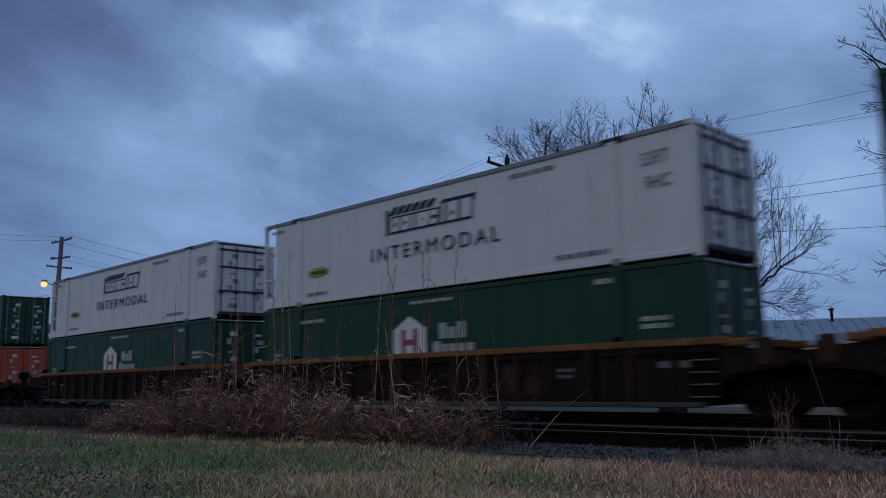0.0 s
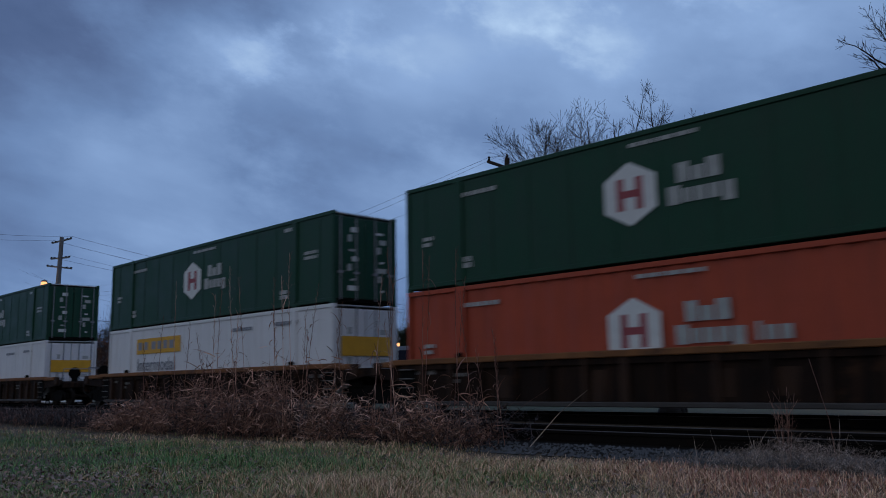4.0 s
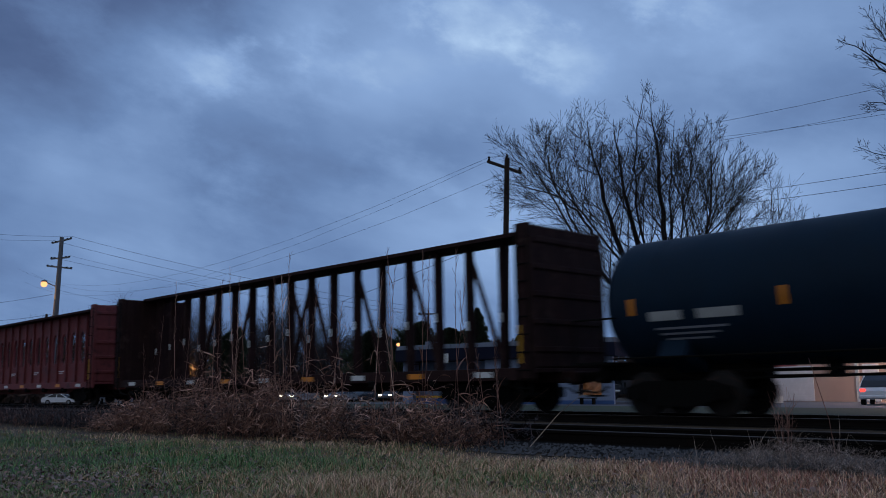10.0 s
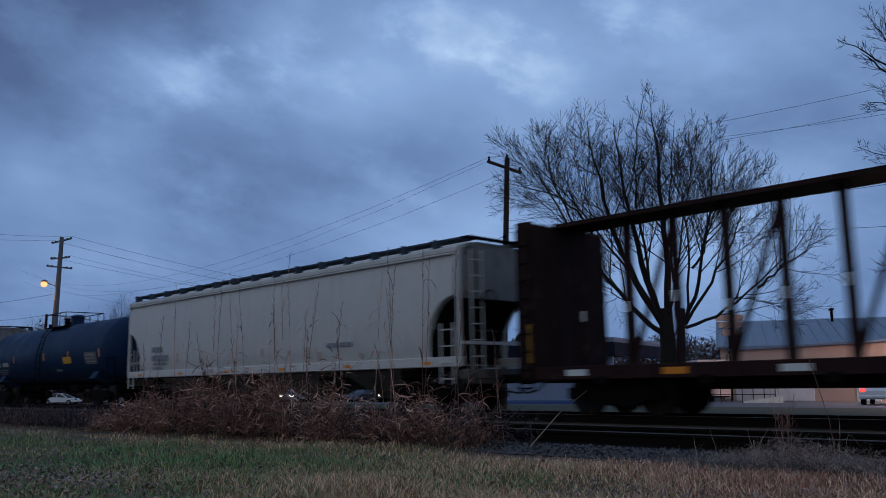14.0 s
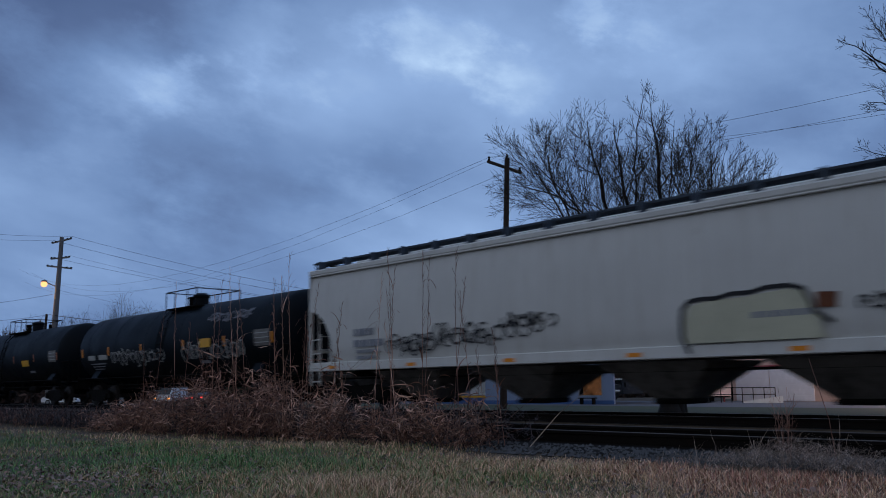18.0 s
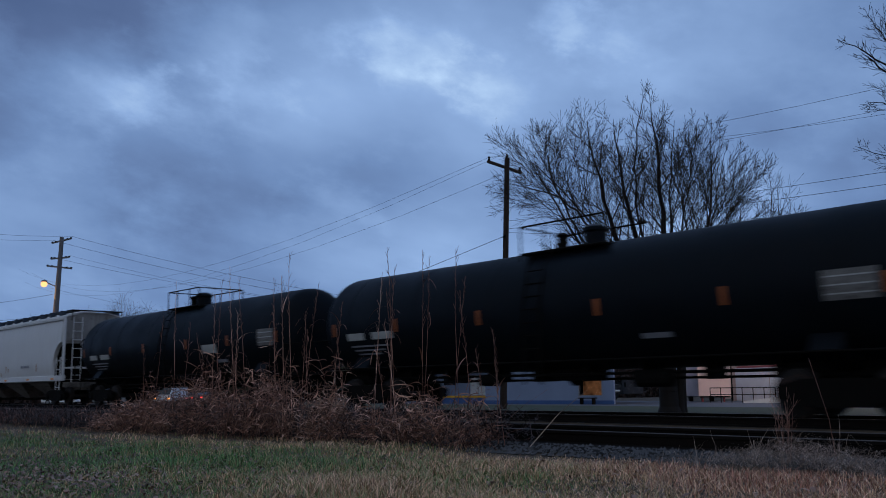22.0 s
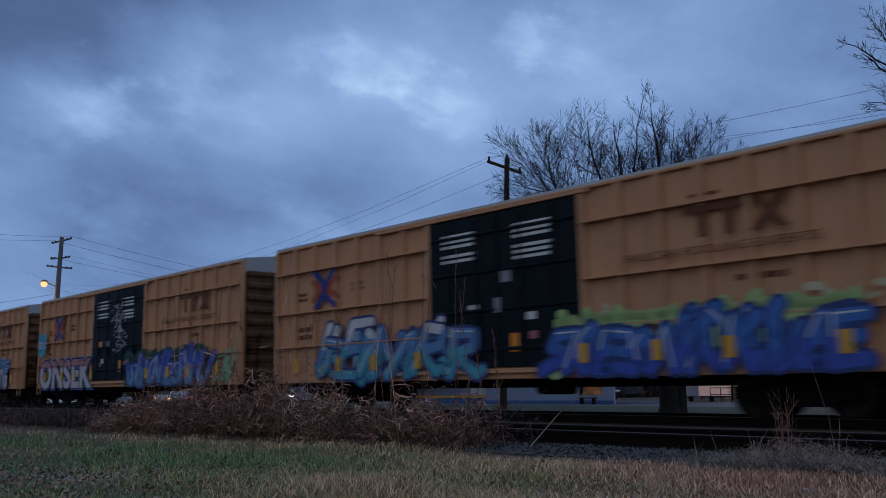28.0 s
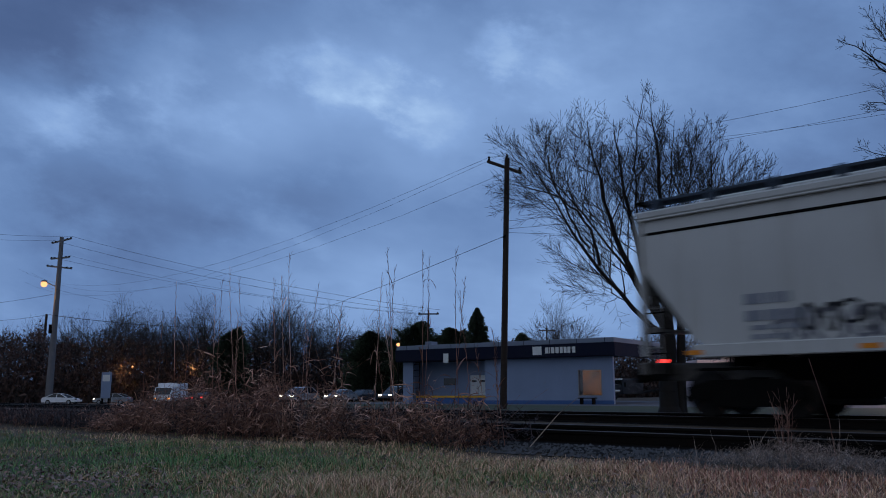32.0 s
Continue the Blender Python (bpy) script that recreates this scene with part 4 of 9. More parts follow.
def well_unit(x_mid, first, last, group, top):
    """One platform of an articulated well car: deep rusty sides with posts, heavy end structures over the trucks."""
    wc = thing("well_car", "rusty brown articulated well car carrying stacked containers", "railcar", group)
    L = 7.95
    rng = random.Random(int(-x_mid * 10) + 3)
    reach = {1: 10.55 if first else 9.72, -1: 10.55 if last else 9.72}
    for s in (-1, 1):
        y0, y1 = sorted((s * 1.30, s * 1.35))
        part("side_panel", Mesh().prism([(-L, 0.22), (L, 0.22), (L + 0.28, 0.62), (L + 0.5, 0.80), (L + 0.5, top - 0.1), (-L - 0.5, top - 0.1), (-L - 0.5, 0.80), (-L - 0.28, 0.62)], "y", y0, y1), M["well"], wc)
        y0, y1 = sorted((s * 1.28, s * 1.50))
        part("top_chord", Mesh().box(-L - 0.6, L + 0.6, y0, y1, top - 0.15, top, 0.02), M["chord"], wc, "rusty orange top chord")
        part("chord_lip", Mesh().box(-L - 0.3, L + 0.3, *sorted((s * 1.35, s * 1.43)), top - 0.30, top - 0.15, 0.015), M["well"], wc)
        part("bottom_chord", Mesh().box(-L, L, *sorted((s * 1.28, s * 1.52)), 0.20, 0.31, 0.02), M["sill_worn"], wc, "worn greyish bottom chord")
        k = -7.35
        while k <= 7.4:
            w = 0.10 if round((k + 7.35) / 1.05) % 3 == 0 else 0.055
            yy = sorted((s * 1.35, s * 1.47))
            part("side_post", Mesh().prism([(k - w, yy[0]), (k + w, yy[0]), (k + w * 0.8, yy[1]), (k - w * 0.8, yy[1])], "z", 0.24, top - 0.15), M["well" if rng.random() < 0.6 else "well_worn"], wc)
            k += 1.05
        # stencilled panels and a stained patch on the side
        if s < 0:
            bars(wc, -6.4, 1.02, (0.6, 0.4), -1.353, M["dim_mark"], 0.09, 0.07)
            bars(wc, 4.3, 1.05, (0.5, 0.5), -1.353, M["dim_mark"], 0.08, 0.06)
            for _ in range(5):
                px = rng.uniform(-7.4, 7.0)
                plate("rust_stain", wc, px, px + rng.uniform(0.15, 0.5), rng.uniform(0.3, 0.5), rng.uniform(0.8, top - 0.35), -1.353, M["well_worn"], "rust stain", rng.uniform(-0.1, 0.1))
    for s in (-1, 1):
        e = reach[s]
        x0, x1 = sorted((s * (L - 0.1), s * e))
        # the bolster structure over the truck, with a sloping shoulder at each side
        part("end_platform", Mesh().box(x0, x1, -1.30, 1.30, 1.00, 1.16, 0.03).box(x0, x1, -0.45, 0.45, 0.66, 1.0, 0.02), M["well"], wc)
        for q in (-1, 1):
            yy = sorted((q * 1.30, q * 1.38))
            xa = s * (L + 0.5)
            part("end_shoulder", Mesh().prism([(xa, 0.84), (s * (e - 0.25), 0.96), (s * e, 1.02), (s * e, 1.24), (s * (e - 0.9), top - 0.22), (xa, top - 0.12)][::s], "y", *yy), M["well"], wc)
            part("shoulder_cap", Mesh().box(*sorted((xa, s * (e - 0.75))), *sorted((q * 1.26, q * 1.46)), top - 0.2, top - 0.04, 0.03), M["chord"], wc, "worn rusty shoulder")
            part("gusset", Mesh().box(*sorted((s * (e - 0.62), s * (e - 0.30))), *sorted((q * 1.30, q * 1.46)), 1.0, top - 0.05, 0.03), M["well_worn"], wc, "rusty gusset plate")
        # side ladder with pale rungs beside the well's end
        part("ladder_panel", Mesh().box(*sorted((s * (L - 0.28), s * (L + 0.38))), -1.362, -1.35, 0.34, top - 0.3), M["steel"], wc, "dark plate behind the rungs")
        for k in range(4):
            z = 0.42 + 0.24 * k
            part("rung", Mesh().tube((s * (L - 0.22), -1.43, z), (s * (L + 0.32), -1.43, z), 0.016, n=6), M["dim_mark"], wc)
        for k in range(2):
            plate("placard", wc, *sorted((s * (L - 1.0 + 0.48 * k), s * (L - 0.72 + 0.48 * k))), 1.0, 1.14, -1.355, M["dim_mark"])
        part("brake_rigging", Mesh().tube((s * (L + 0.3), -1.0, 0.62), (s * (e - 0.3), -1.0, 0.72), 0.05, n=6).box(*sorted((s * (L + 0.6), s * (L + 1.3))), -1.15, -0.85, 0.66, 0.98, 0.03), M["steel"], wc)
    for k in range(7):
        x = -6 + 2 * k
        part("cross_beam", Mesh().box(x - 0.12, x + 0.12, -1.30, 1.30, 0.24, 0.345), M["steel"], wc)
    part("well_floor", Mesh().box(-L, L, -1.29, 1.29, 0.23, 0.27), M["steel"], wc)
    for k in (-6.0, 6.0):
        part("container_cone", Mesh().lathe([(0, 0.10), (0.10, 0.09), (0.14, 0.03)], "z", (k, -1.40, top - 0.01), 10), M["steel"], wc)
    truck(wc, 9.76 if not first else 9.3)
    ends = ([-1] if last else []) + ([1] if first else [])
    for s in ends:
        if s < 0:
            truck(wc, -9.3)
        coupler(wc, s * 10.6, s)
        part("end_sill", Mesh().box(*sorted((s * 9.4, s * 10.7)), -0.35, 0.35, 0.62, 1.0, 0.03).box(*sorted((s * 10.56, s * 10.75)), -1.3, 1.3, 0.85, 1.1, 0.02), M["well"], wc)
        rail = Mesh()
        for y in (-1.2, 1.2):
            rail.tube((s * 10.4, y, 1.16), (s * 10.4, y, 1.75), 0.02, n=6)
        rail.tube((s * 10.4, -1.2, 1.75), (s * 10.4, 1.2, 1.75), 0.02, n=6)
        part("end_railing", rail, M["grey_mark"], wc)
        part("hand_brake", Mesh().lathe([(-0.04, 0.28), (0.04, 0.28)], "x", (s * 10.2, -0.6, 1.55), 14).box(s * 10.2 - 0.06, s * 10.2 + 0.06, -0.72, -0.48, 1.16, 1.5), M["steel"], wc)
    MOVING.append((wc, x_mid, 0.0))
    return wc


GREEN_HUB = ("green_box", "hub", "dark green steel container with white hexagonal emblem", False)
PRIME = ("white_box", "prime", "white intermodal container with navy lettering and open frame end", False)
ORANGE = ("orange_box", "hub_inc", "orange corrugated container with white emblem, sitting in a well car", True)
WHITE_JB = ("white_box", "jb", "white intermodal container with a yellow name panel", False)
STACKS = ((3.3, GREEN_HUB, GREEN_HUB, True, False), (-16.39, PRIME, GREEN_HUB, False, False), (-35.86, PRIME, GREEN_HUB, False, True),
          (-59.56, GREEN_HUB, ORANGE, True, False), (-79.03, GREEN_HUB, ORANGE, False, False), (-98.55, GREEN_HUB, WHITE_JB, False, True),
          (-122.38, GREEN_HUB, WHITE_JB, True, True))


def stacks():
    made = {}
    for x, top, low, first, last in STACKS:
        well_unit(x, first, last, "well cars of the train", 1.58 if x > -40 else 1.41)
        for spec, z in ((low, 0.345), (top, 3.247)):
            key = spec[0] + spec[1]
            if key in made:
                ob = copy_thing(made[key], Matrix.Identity(4))
            else:
                ob = made[key] = container(*spec)
            MOVING.append((ob, x, z))


def hopper(x_front, x_back, paint, label, bays=3, style="curved", seed=1):
    """A covered hopper car: long ribless sides, slope sheets at the ends, chutes below, running boards on top."""
    h = thing("covered_hopper", label, "railcar", "covered hoppers of the train")
    L, mt = (x_front - x_back) / 2, M[paint]
    top, sill = 4.22, 1.24
    half = [(1.36, sill), (1.38, 1.30), (1.50, 1.55), (1.545, 1.85), (1.57, 2.15), (1.58, 2.45), (1.58, 2.7), (1.58, 2.88), (1.58, 2.97), (1.58, 3.01), (1.58, 3.2), (1.53, 3.85), (1.46, top), (1.30, top + 0.12), (0.62, top + 0.27)]
    if style == "flat":
        half = [(1.50, sill), (1.50, 1.6), (1.50, 3.0), (1.50, top - 0.05), (1.46, top + 0.02), (1.20, top + 0.14), (0.62, top + 0.27)]
    sec = half + [(-a, b) for a, b in reversed(half)]
    # body with the lower corners cut off by the slope sheets
    m = Mesh()
    n = len(sec)
    peak = 3.0 if style == "curved" else 2.55
    rise = lambda z: max(0.0, min(1.0, (peak - z) / (peak - sill)))
    cut = lambda z, d: d * (math.sqrt(1 - (1 - rise(z)) ** 2) if style == "curved" else rise(z))
    for s in (-1, 1):
        for y, z in sec:
            m.v.append((s * (L - 0.15 - cut(z, 1.15 if style == "curved" else 1.4)), y, z))
    m.f += [(i, (i + 1) % n, n + (i + 1) % n, n + i) for i in range(n)]
    for k in range(n // 2 - 1):
        m.f += [(k, n - 1 - k, n - 2 - k, k + 1), (n + k, n + k + 1, 2 * n - 2 - k, 2 * n - 1 - k)]
    part("body", m, mt, h, smooth=True)
    for s in (-1, 1):
        d = 1.15 if style == "curved" else 1.4
        zs = [sill + 0.02 + (peak - 0.02 - sill - 0.02) * k / 10 for k in range(11)]
        line = [(s * (L - 0.15 - cut(z, d)), z) for z in zs]
        # dark sheet gives the shaded hollow below the body's end
        part("slope_sheet", Mesh().prism(([(x + s * 0.02, z) for x, z in line] + [(x + s * 0.06, z) for x, z in reversed(line)])[::-s], "y", -1.40, 1.40), M["steel" if style == "curved" else "chute"], h, "grimy slope sheet darkened for shade")
    for s in (-1, 1):
        y0, y1 = sorted((s * 1.36, s * 1.54))
        le = L if style == "curved" else L - 1.2
        part("side_sill", Mesh().box(-le, le, y0, y1, sill - 0.06, sill + 0.20, 0.02), M["sill_grey"] if paint == "hopper_dark" else mt, h, "pale side sill")
        y0, y1 = sorted((s * 1.44, s * 1.56))
        part("top_chord", Mesh().box(-L, L, y0, y1, top - 0.10, top + 0.06, 0.03), mt, h)
        # end panels: corner posts and ladders at both ends
        for e in (-1, 1):
            x = e * L
            xa, xb = sorted((x, x - e * 0.10))
            part("corner_post", Mesh().box(xa, xb, *sorted((s * 1.42, s * 1.54)), sill, top, 0.02), mt, h)
            xc = x - e * 1.15
            part("side_brace", Mesh().tube((xc, s * 1.5, sill), (xc, s * 1.5, 2.35), 0.04, n=6), mt, h)
            ladder(h, x - e * 0.42, s * 1.56, 0.75, 2.3, 0.46, mt if style == "curved" else M["steel"])
    for e in (-1, 1):
        ladder(h, e * (L + 0.05), -0.9, 0.9, top, 0.42, mt, "y")
        xa, xb = sorted((e * (L - 0.12), e * (L - 0.04)))
        part("end_sheet", Mesh().prism([(-1.42, peak - 0.05), (1.42, peak - 0.05), (1.42, top), (0.6, top + 0.22), (-0.6, top + 0.22), (-1.42, top)], "x", xa, xb), M["hopper_end"], h, "grimy end sheet darkened as turned from the light")
        part("end_sill", Mesh().box(*sorted((e * (L - 2.6), e * (L + 0.1))), -0.35, 0.35, 0.72, 1.1, 0.03).box(*sorted((e * (L - 0.05), e * (L + 0.12))), -1.45, 1.45, 0.86, 1.12, 0.02), M["chute"], h)
        part("end_beam", Mesh().box(*sorted((e * (L - 1.2), e * (L - 1.05))), -1.42, 1.42, 2.2, 2.35).box(*sorted((e * (L - 0.1), e * L)), -1.42, 1.42, 1.75, 1.83), mt, h)
        coupler(h, e * (L + 0.05), e)
        part("bolster_post", Mesh().box(*sorted((e * (L - 1.95), e * (L - 1.75))), -1.2, 1.2, 1.0, 2.2), M["steel"], h)
        truck(h, e * (L - 1.95))
        ring = [Vector((e * (L + 0.14), -0.5 + 0.27 * math.cos(k * math.pi / 6), 2.9 + 0.27 * math.sin(k * math.pi / 6))) for k in range(12)]
        wheel = Mesh()
        for k in range(12):
            wheel.tube(ring[k], ring[(k + 1) % 12], 0.02, n=5)
        for k in (0, 4, 8):
            wheel.tube(ring[k], (e * (L + 0.14), -0.5, 2.9), 0.015, n=5)
        part("brake_wheel", wheel, M["steel"], h)
    # running boards
    for s in (-1, 1):
        y0, y1 = sorted((s * 0.72, s * 1.22))
        part("running_board", Mesh().box(-L + 0.05, L - 0.05, y0, y1, top + 0.30, top + 0.35), M["walkway"], h, "grey steel roof walkway tinted blue for reflected sky")
        part("roof_lip", Mesh().box(-L + 0.1, L - 0.1, *sorted((s * 1.50, s * 1.585)), top - 0.15, top - 0.11, 0.01), mt, h)
        if style == "flat":
            part("seam", Mesh().box(-L + 0.2, L - 0.2, *sorted((s * 1.495, s * 1.507)), top - 0.46, top - 0.40), M["steel"], h, "dark seam below the roof")
    k = -L + 0.4
    while k < L - 0.2:
        for s in (-1, 1):
            part("walkway_bracket", Mesh().box(k - 0.05, k + 0.05, *sorted((s * 1.18, s * 1.46)), top + 0.04, top + 0.33), M["walkway"], h)
        k += 1.28
    part("roof_hatch", Mesh().box(-L + 0.8, L - 0.8, -0.34, 0.34, top + 0.22, top + 0.42, 0.06), mt, h)
    for e in (-1, 1):
        part("end_walkway", Mesh().box(*sorted((e * (L - 0.1), e * (L + 0.16))), -1.25, 1.25, top + 0.30, top + 0.345).tube((e * (L + 0.12), -1.2, top + 0.30), (e * L, -1.2, top - 0.15), 0.02, n=6), M["steel"], h)
    # discharge chutes
    for k in range(bays):
        cx, w = 3.85 * (k - (bays - 1) / 2), 1.36
        c = Mesh()
        up = [(cx - w, -1.3), (cx + w, -1.3), (cx + w, 1.3), (cx - w, 1.3)]
        lo = [(cx - 0.38, -0.42), (cx + 0.38, -0.42), (cx + 0.38, 0.42), (cx - 0.38, 0.42)]
        c.add([(*q, 1.14) for q in up] + [(*q, 0.34) for q in lo], [(0, 1, 5, 4), (1, 2, 6, 5), (2, 3, 7, 6), (3, 0, 4, 7), (4, 5, 6, 7), (3, 2, 1, 0)])
        part("chute", c, M["chute"] if style == "curved" else M["steel"], h)
        part("gate", Mesh().box(cx - 0.42, cx + 0.42, -0.5, 0.5, 0.24, 0.36, 0.02).tube((cx, -1.0, 0.3), (cx, 1.0, 0.3), 0.05, n=8), M["steel"], h)
    part("brake_pipe", Mesh().tube((-L + 1, -1.05, 0.95), (L - 1, -1.05, 0.95), 0.03, n=6), M["steel"], h)
    yy = -1.60 if style == "curved" else -1.512
    rng = random.Random(seed)
    ys = -1.545
    for k in range(6):
        x = -L + 1.2 + k * (2 * L - 2.4) / 5
        plate("reflector", h, x - 0.18, x + 0.18, sill + 0.0, sill + 0.09, ys, M["orange_reflector"])
    if style == "curved" and seed in (1, 5):
        for k in range(8):
            x = rng.uniform(-L + 2.5, L - 2.5)
            z = rng.uniform(1.5, 1.75)
            plate("rust_run", h, x - 0.03, x + 0.03, z, z + rng.uniform(0.15, 0.4), -1.585, M["rust_run"], "orange rust run")
    bars(h, -L + 2.3, 2.35, (0.9, 1.3), yy, M["grey_mark"], 0.2, 0.12)
    bars(h, -L + 2.4, 1.75, (1.0, 0.8), yy + (0.02 if style == "curved" else 0), M["grey_mark"], 0.09, 0.08)
    bars(h, L - 5.5, 2.0, (1.2,), yy, M["grey_mark"], 0.12)
    return h


def tank(x_front, x_back, paint, label, seed=1, deck=0.5, z_mid=2.52, r=1.50):
    """A tank car: cylinder with dished heads, top platform, end sills, ladders."""
    t = thing("tank_car", label, "railcar", "tank cars of the train")
    L, mt = (x_front - x_back) / 2, M[paint]
    hd = 0.72
    prof = [(-L, 0.02)] + [(-L + hd * (1 - math.cos(a)), r * math.sin(a)) for a in np.linspace(0.15, math.pi / 2, 9)]
    prof += [(-x, rr) for x, rr in reversed(prof)]
    part("tank_shell", Mesh().lathe(prof, "x", (0, 0, z_mid), 40), mt, t, smooth=True)
    for s in np.linspace(-L + 1.6, L - 1.6, 6):
        part("weld_band", Mesh().lathe([(-0.04, r - 0.01), (-0.035, r + 0.006), (0.035, r + 0.006), (0.04, r - 0.01)], "x", (s, 0, z_mid), 40), mt, t, smooth=True)
    for e in (-1, 1):
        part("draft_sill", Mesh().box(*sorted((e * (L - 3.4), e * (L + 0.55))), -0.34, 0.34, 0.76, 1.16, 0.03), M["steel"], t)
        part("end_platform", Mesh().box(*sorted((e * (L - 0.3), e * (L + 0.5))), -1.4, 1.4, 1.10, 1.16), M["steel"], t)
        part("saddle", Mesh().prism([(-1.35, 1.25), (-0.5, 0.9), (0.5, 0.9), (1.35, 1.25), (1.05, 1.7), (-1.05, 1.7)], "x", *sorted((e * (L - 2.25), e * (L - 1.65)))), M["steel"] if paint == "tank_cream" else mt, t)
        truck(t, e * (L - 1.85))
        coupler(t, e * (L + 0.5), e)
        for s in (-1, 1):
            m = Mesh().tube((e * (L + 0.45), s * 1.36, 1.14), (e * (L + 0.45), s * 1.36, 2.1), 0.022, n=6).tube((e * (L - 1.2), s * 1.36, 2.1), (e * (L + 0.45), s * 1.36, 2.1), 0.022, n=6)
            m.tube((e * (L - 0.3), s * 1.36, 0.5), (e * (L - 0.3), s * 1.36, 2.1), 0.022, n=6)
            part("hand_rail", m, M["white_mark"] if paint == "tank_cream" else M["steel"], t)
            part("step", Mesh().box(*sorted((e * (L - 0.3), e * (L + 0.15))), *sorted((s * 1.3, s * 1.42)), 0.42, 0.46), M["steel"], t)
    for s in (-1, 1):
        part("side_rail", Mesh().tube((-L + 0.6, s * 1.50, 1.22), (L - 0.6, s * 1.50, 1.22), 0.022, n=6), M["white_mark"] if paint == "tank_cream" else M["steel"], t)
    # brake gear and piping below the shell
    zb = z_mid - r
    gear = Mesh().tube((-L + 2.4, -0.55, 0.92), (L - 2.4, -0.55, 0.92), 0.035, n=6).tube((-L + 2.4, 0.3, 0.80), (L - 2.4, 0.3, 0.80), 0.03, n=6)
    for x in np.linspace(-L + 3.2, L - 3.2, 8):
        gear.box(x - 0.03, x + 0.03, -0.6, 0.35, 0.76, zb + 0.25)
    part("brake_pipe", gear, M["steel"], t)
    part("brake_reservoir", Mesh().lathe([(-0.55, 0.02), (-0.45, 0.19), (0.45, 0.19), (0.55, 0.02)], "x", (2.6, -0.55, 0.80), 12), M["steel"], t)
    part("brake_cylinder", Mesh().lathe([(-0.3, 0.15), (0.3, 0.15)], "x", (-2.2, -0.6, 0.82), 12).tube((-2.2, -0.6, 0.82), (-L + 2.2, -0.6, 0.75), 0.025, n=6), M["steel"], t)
    zt = z_mid + r
    part("top_platform", Mesh().box(deck - 1.25, deck + 1.25, -0.95, 0.95, zt - 0.16, zt - 0.11).tube((deck - 1.25, -0.95, zt - 0.14), (deck + 1.25, -0.95, zt - 0.14), 0.03, n=6), M["steel"], t)
    m = Mesh()
    for x in (deck - 1.25, deck - 0.5, deck + 0.5, deck + 1.25):
        for y in (-0.95, 0.95):
            m.tube((x, y, zt - 0.3), (x, y, zt + 0.55), 0.022, n=6)
    for y in (-0.95, 0.95):
        m.tube((deck - 1.25, y, zt + 0.55), (deck + 1.25, y, zt + 0.55), 0.022, n=6)
    for x in (deck - 1.25, deck + 1.25):
        m.tube((x, -0.95, zt + 0.55), (x, 0.95, zt + 0.55), 0.022, n=6)
    part("platform_railing", m, M["white_mark"] if paint == "tank_cream" else M["steel"], t)
    part("manway", Mesh().lathe([(0, 0.30), (0.38, 0.30), (0.42, 0.34), (0.50, 0.34), (0.58, 0.2)], "z", (deck + (0.35 if seed % 2 else -0.1), 0, zt - 0.08), 16), mt, t, smooth=True)
    part("valve", Mesh().lathe([(0, 0.14), (0.35, 0.14), (0.4, 0.2), (0.46, 0.12)], "z", (deck - 0.5, -0.2, zt - 0.08), 12).lathe([(0, 0.1), (0.3, 0.1)], "z", (deck - 0.9, 0.2, zt - 0.08), 10), M["steel"], t)
    lad = Mesh()
    for x in (-0.25, 0.25):
        pts = [(x, -r - 0.06, 0.7), (x, -r - 0.06, z_mid), (x, -0.84 * r - 0.06, z_mid + 0.62 * r), (x, -0.95, zt - 0.15)]
        for a, b in zip(pts, pts[1:]):
            lad.tube(a, b, 0.022, n=6)
    lad = part("ladder", lad, M["steel"], t)
    rung = Mesh().tube((-0.25, 0, 0), (0.25, 0, 0), 0.016, n=6).data("rung", M["steel"])
    for k in range(9):
        z = 0.9 + 0.31 * k
        y = -r - 0.06 if z < z_mid else -r - 0.06 + 0.16 * r * ((z - z_mid) / (0.62 * r))
        o = new("rung", rung)
        o.parent, o.location = lad, (0, y, z)
    part("bottom_outlet", Mesh().lathe([(0, 0.22), (-0.35, 0.2), (-0.45, 0.1)], "z", (0.1, 0, z_mid - r + 0.08), 12), M["steel"], t)
    part("outlet_skid", Mesh().prism([(-0.7, 1.12), (0.9, 1.12), (0.55, 0.78), (-0.35, 0.78)], "y", -0.3, 0.3), M["steel"], t)
    # markings curve with the shell: short plates set just off it
    def patch(name, x0, x1, a0, a1, mat, label=""):
        m = Mesh()
        k = 5
        for i in range(k):
            a = radians(a0 + (a1 - a0) * i / (k - 1))
            for x in (x0, x1):
                m.v.append((x, -(r + 0.009) * math.cos(a), z_mid + (r + 0.009) * math.sin(a)))
        m.f = [(2 * i, 2 * i + 1, 2 * i + 3, 2 * i + 2) for i in range(k - 1)]
        part(name, m, mat, t, label)
    pale = M["pale_mark"] if paint != "tank_cream" else M["navy_mark"]
    for x in (-L + 0.9, -4.9, -1.75, 1.82, 4.8, L - 0.75) if paint == "tank_black" else (-L + 1.1, -L + 4.4, 0.55, L - 4.5, L - 0.95):
        patch("reflector", x - 0.065, x + 0.065, -13, 1, M["orange_reflector" if seed < 5 or seed == 9 else "dull_reflector"], "amber vertical reflector")
    if paint == "tank_cream":
        patch("name_panel", -4.6, -2.34, -12, 2, M["navy_mark"], "navy name panel")
        for k in range(7):
            patch("name_mark", -4.5 + 0.31 * k, -4.28 + 0.31 * k, -9, -1, M["grey_mark"])
    for i, (x0, w) in enumerate(((-L + 1.5, 0.75), (-L + 2.6, 0.9)) if paint != "tank_cream" else ()):
        patch("car_mark", x0, x0 + w, -19, -11, pale)
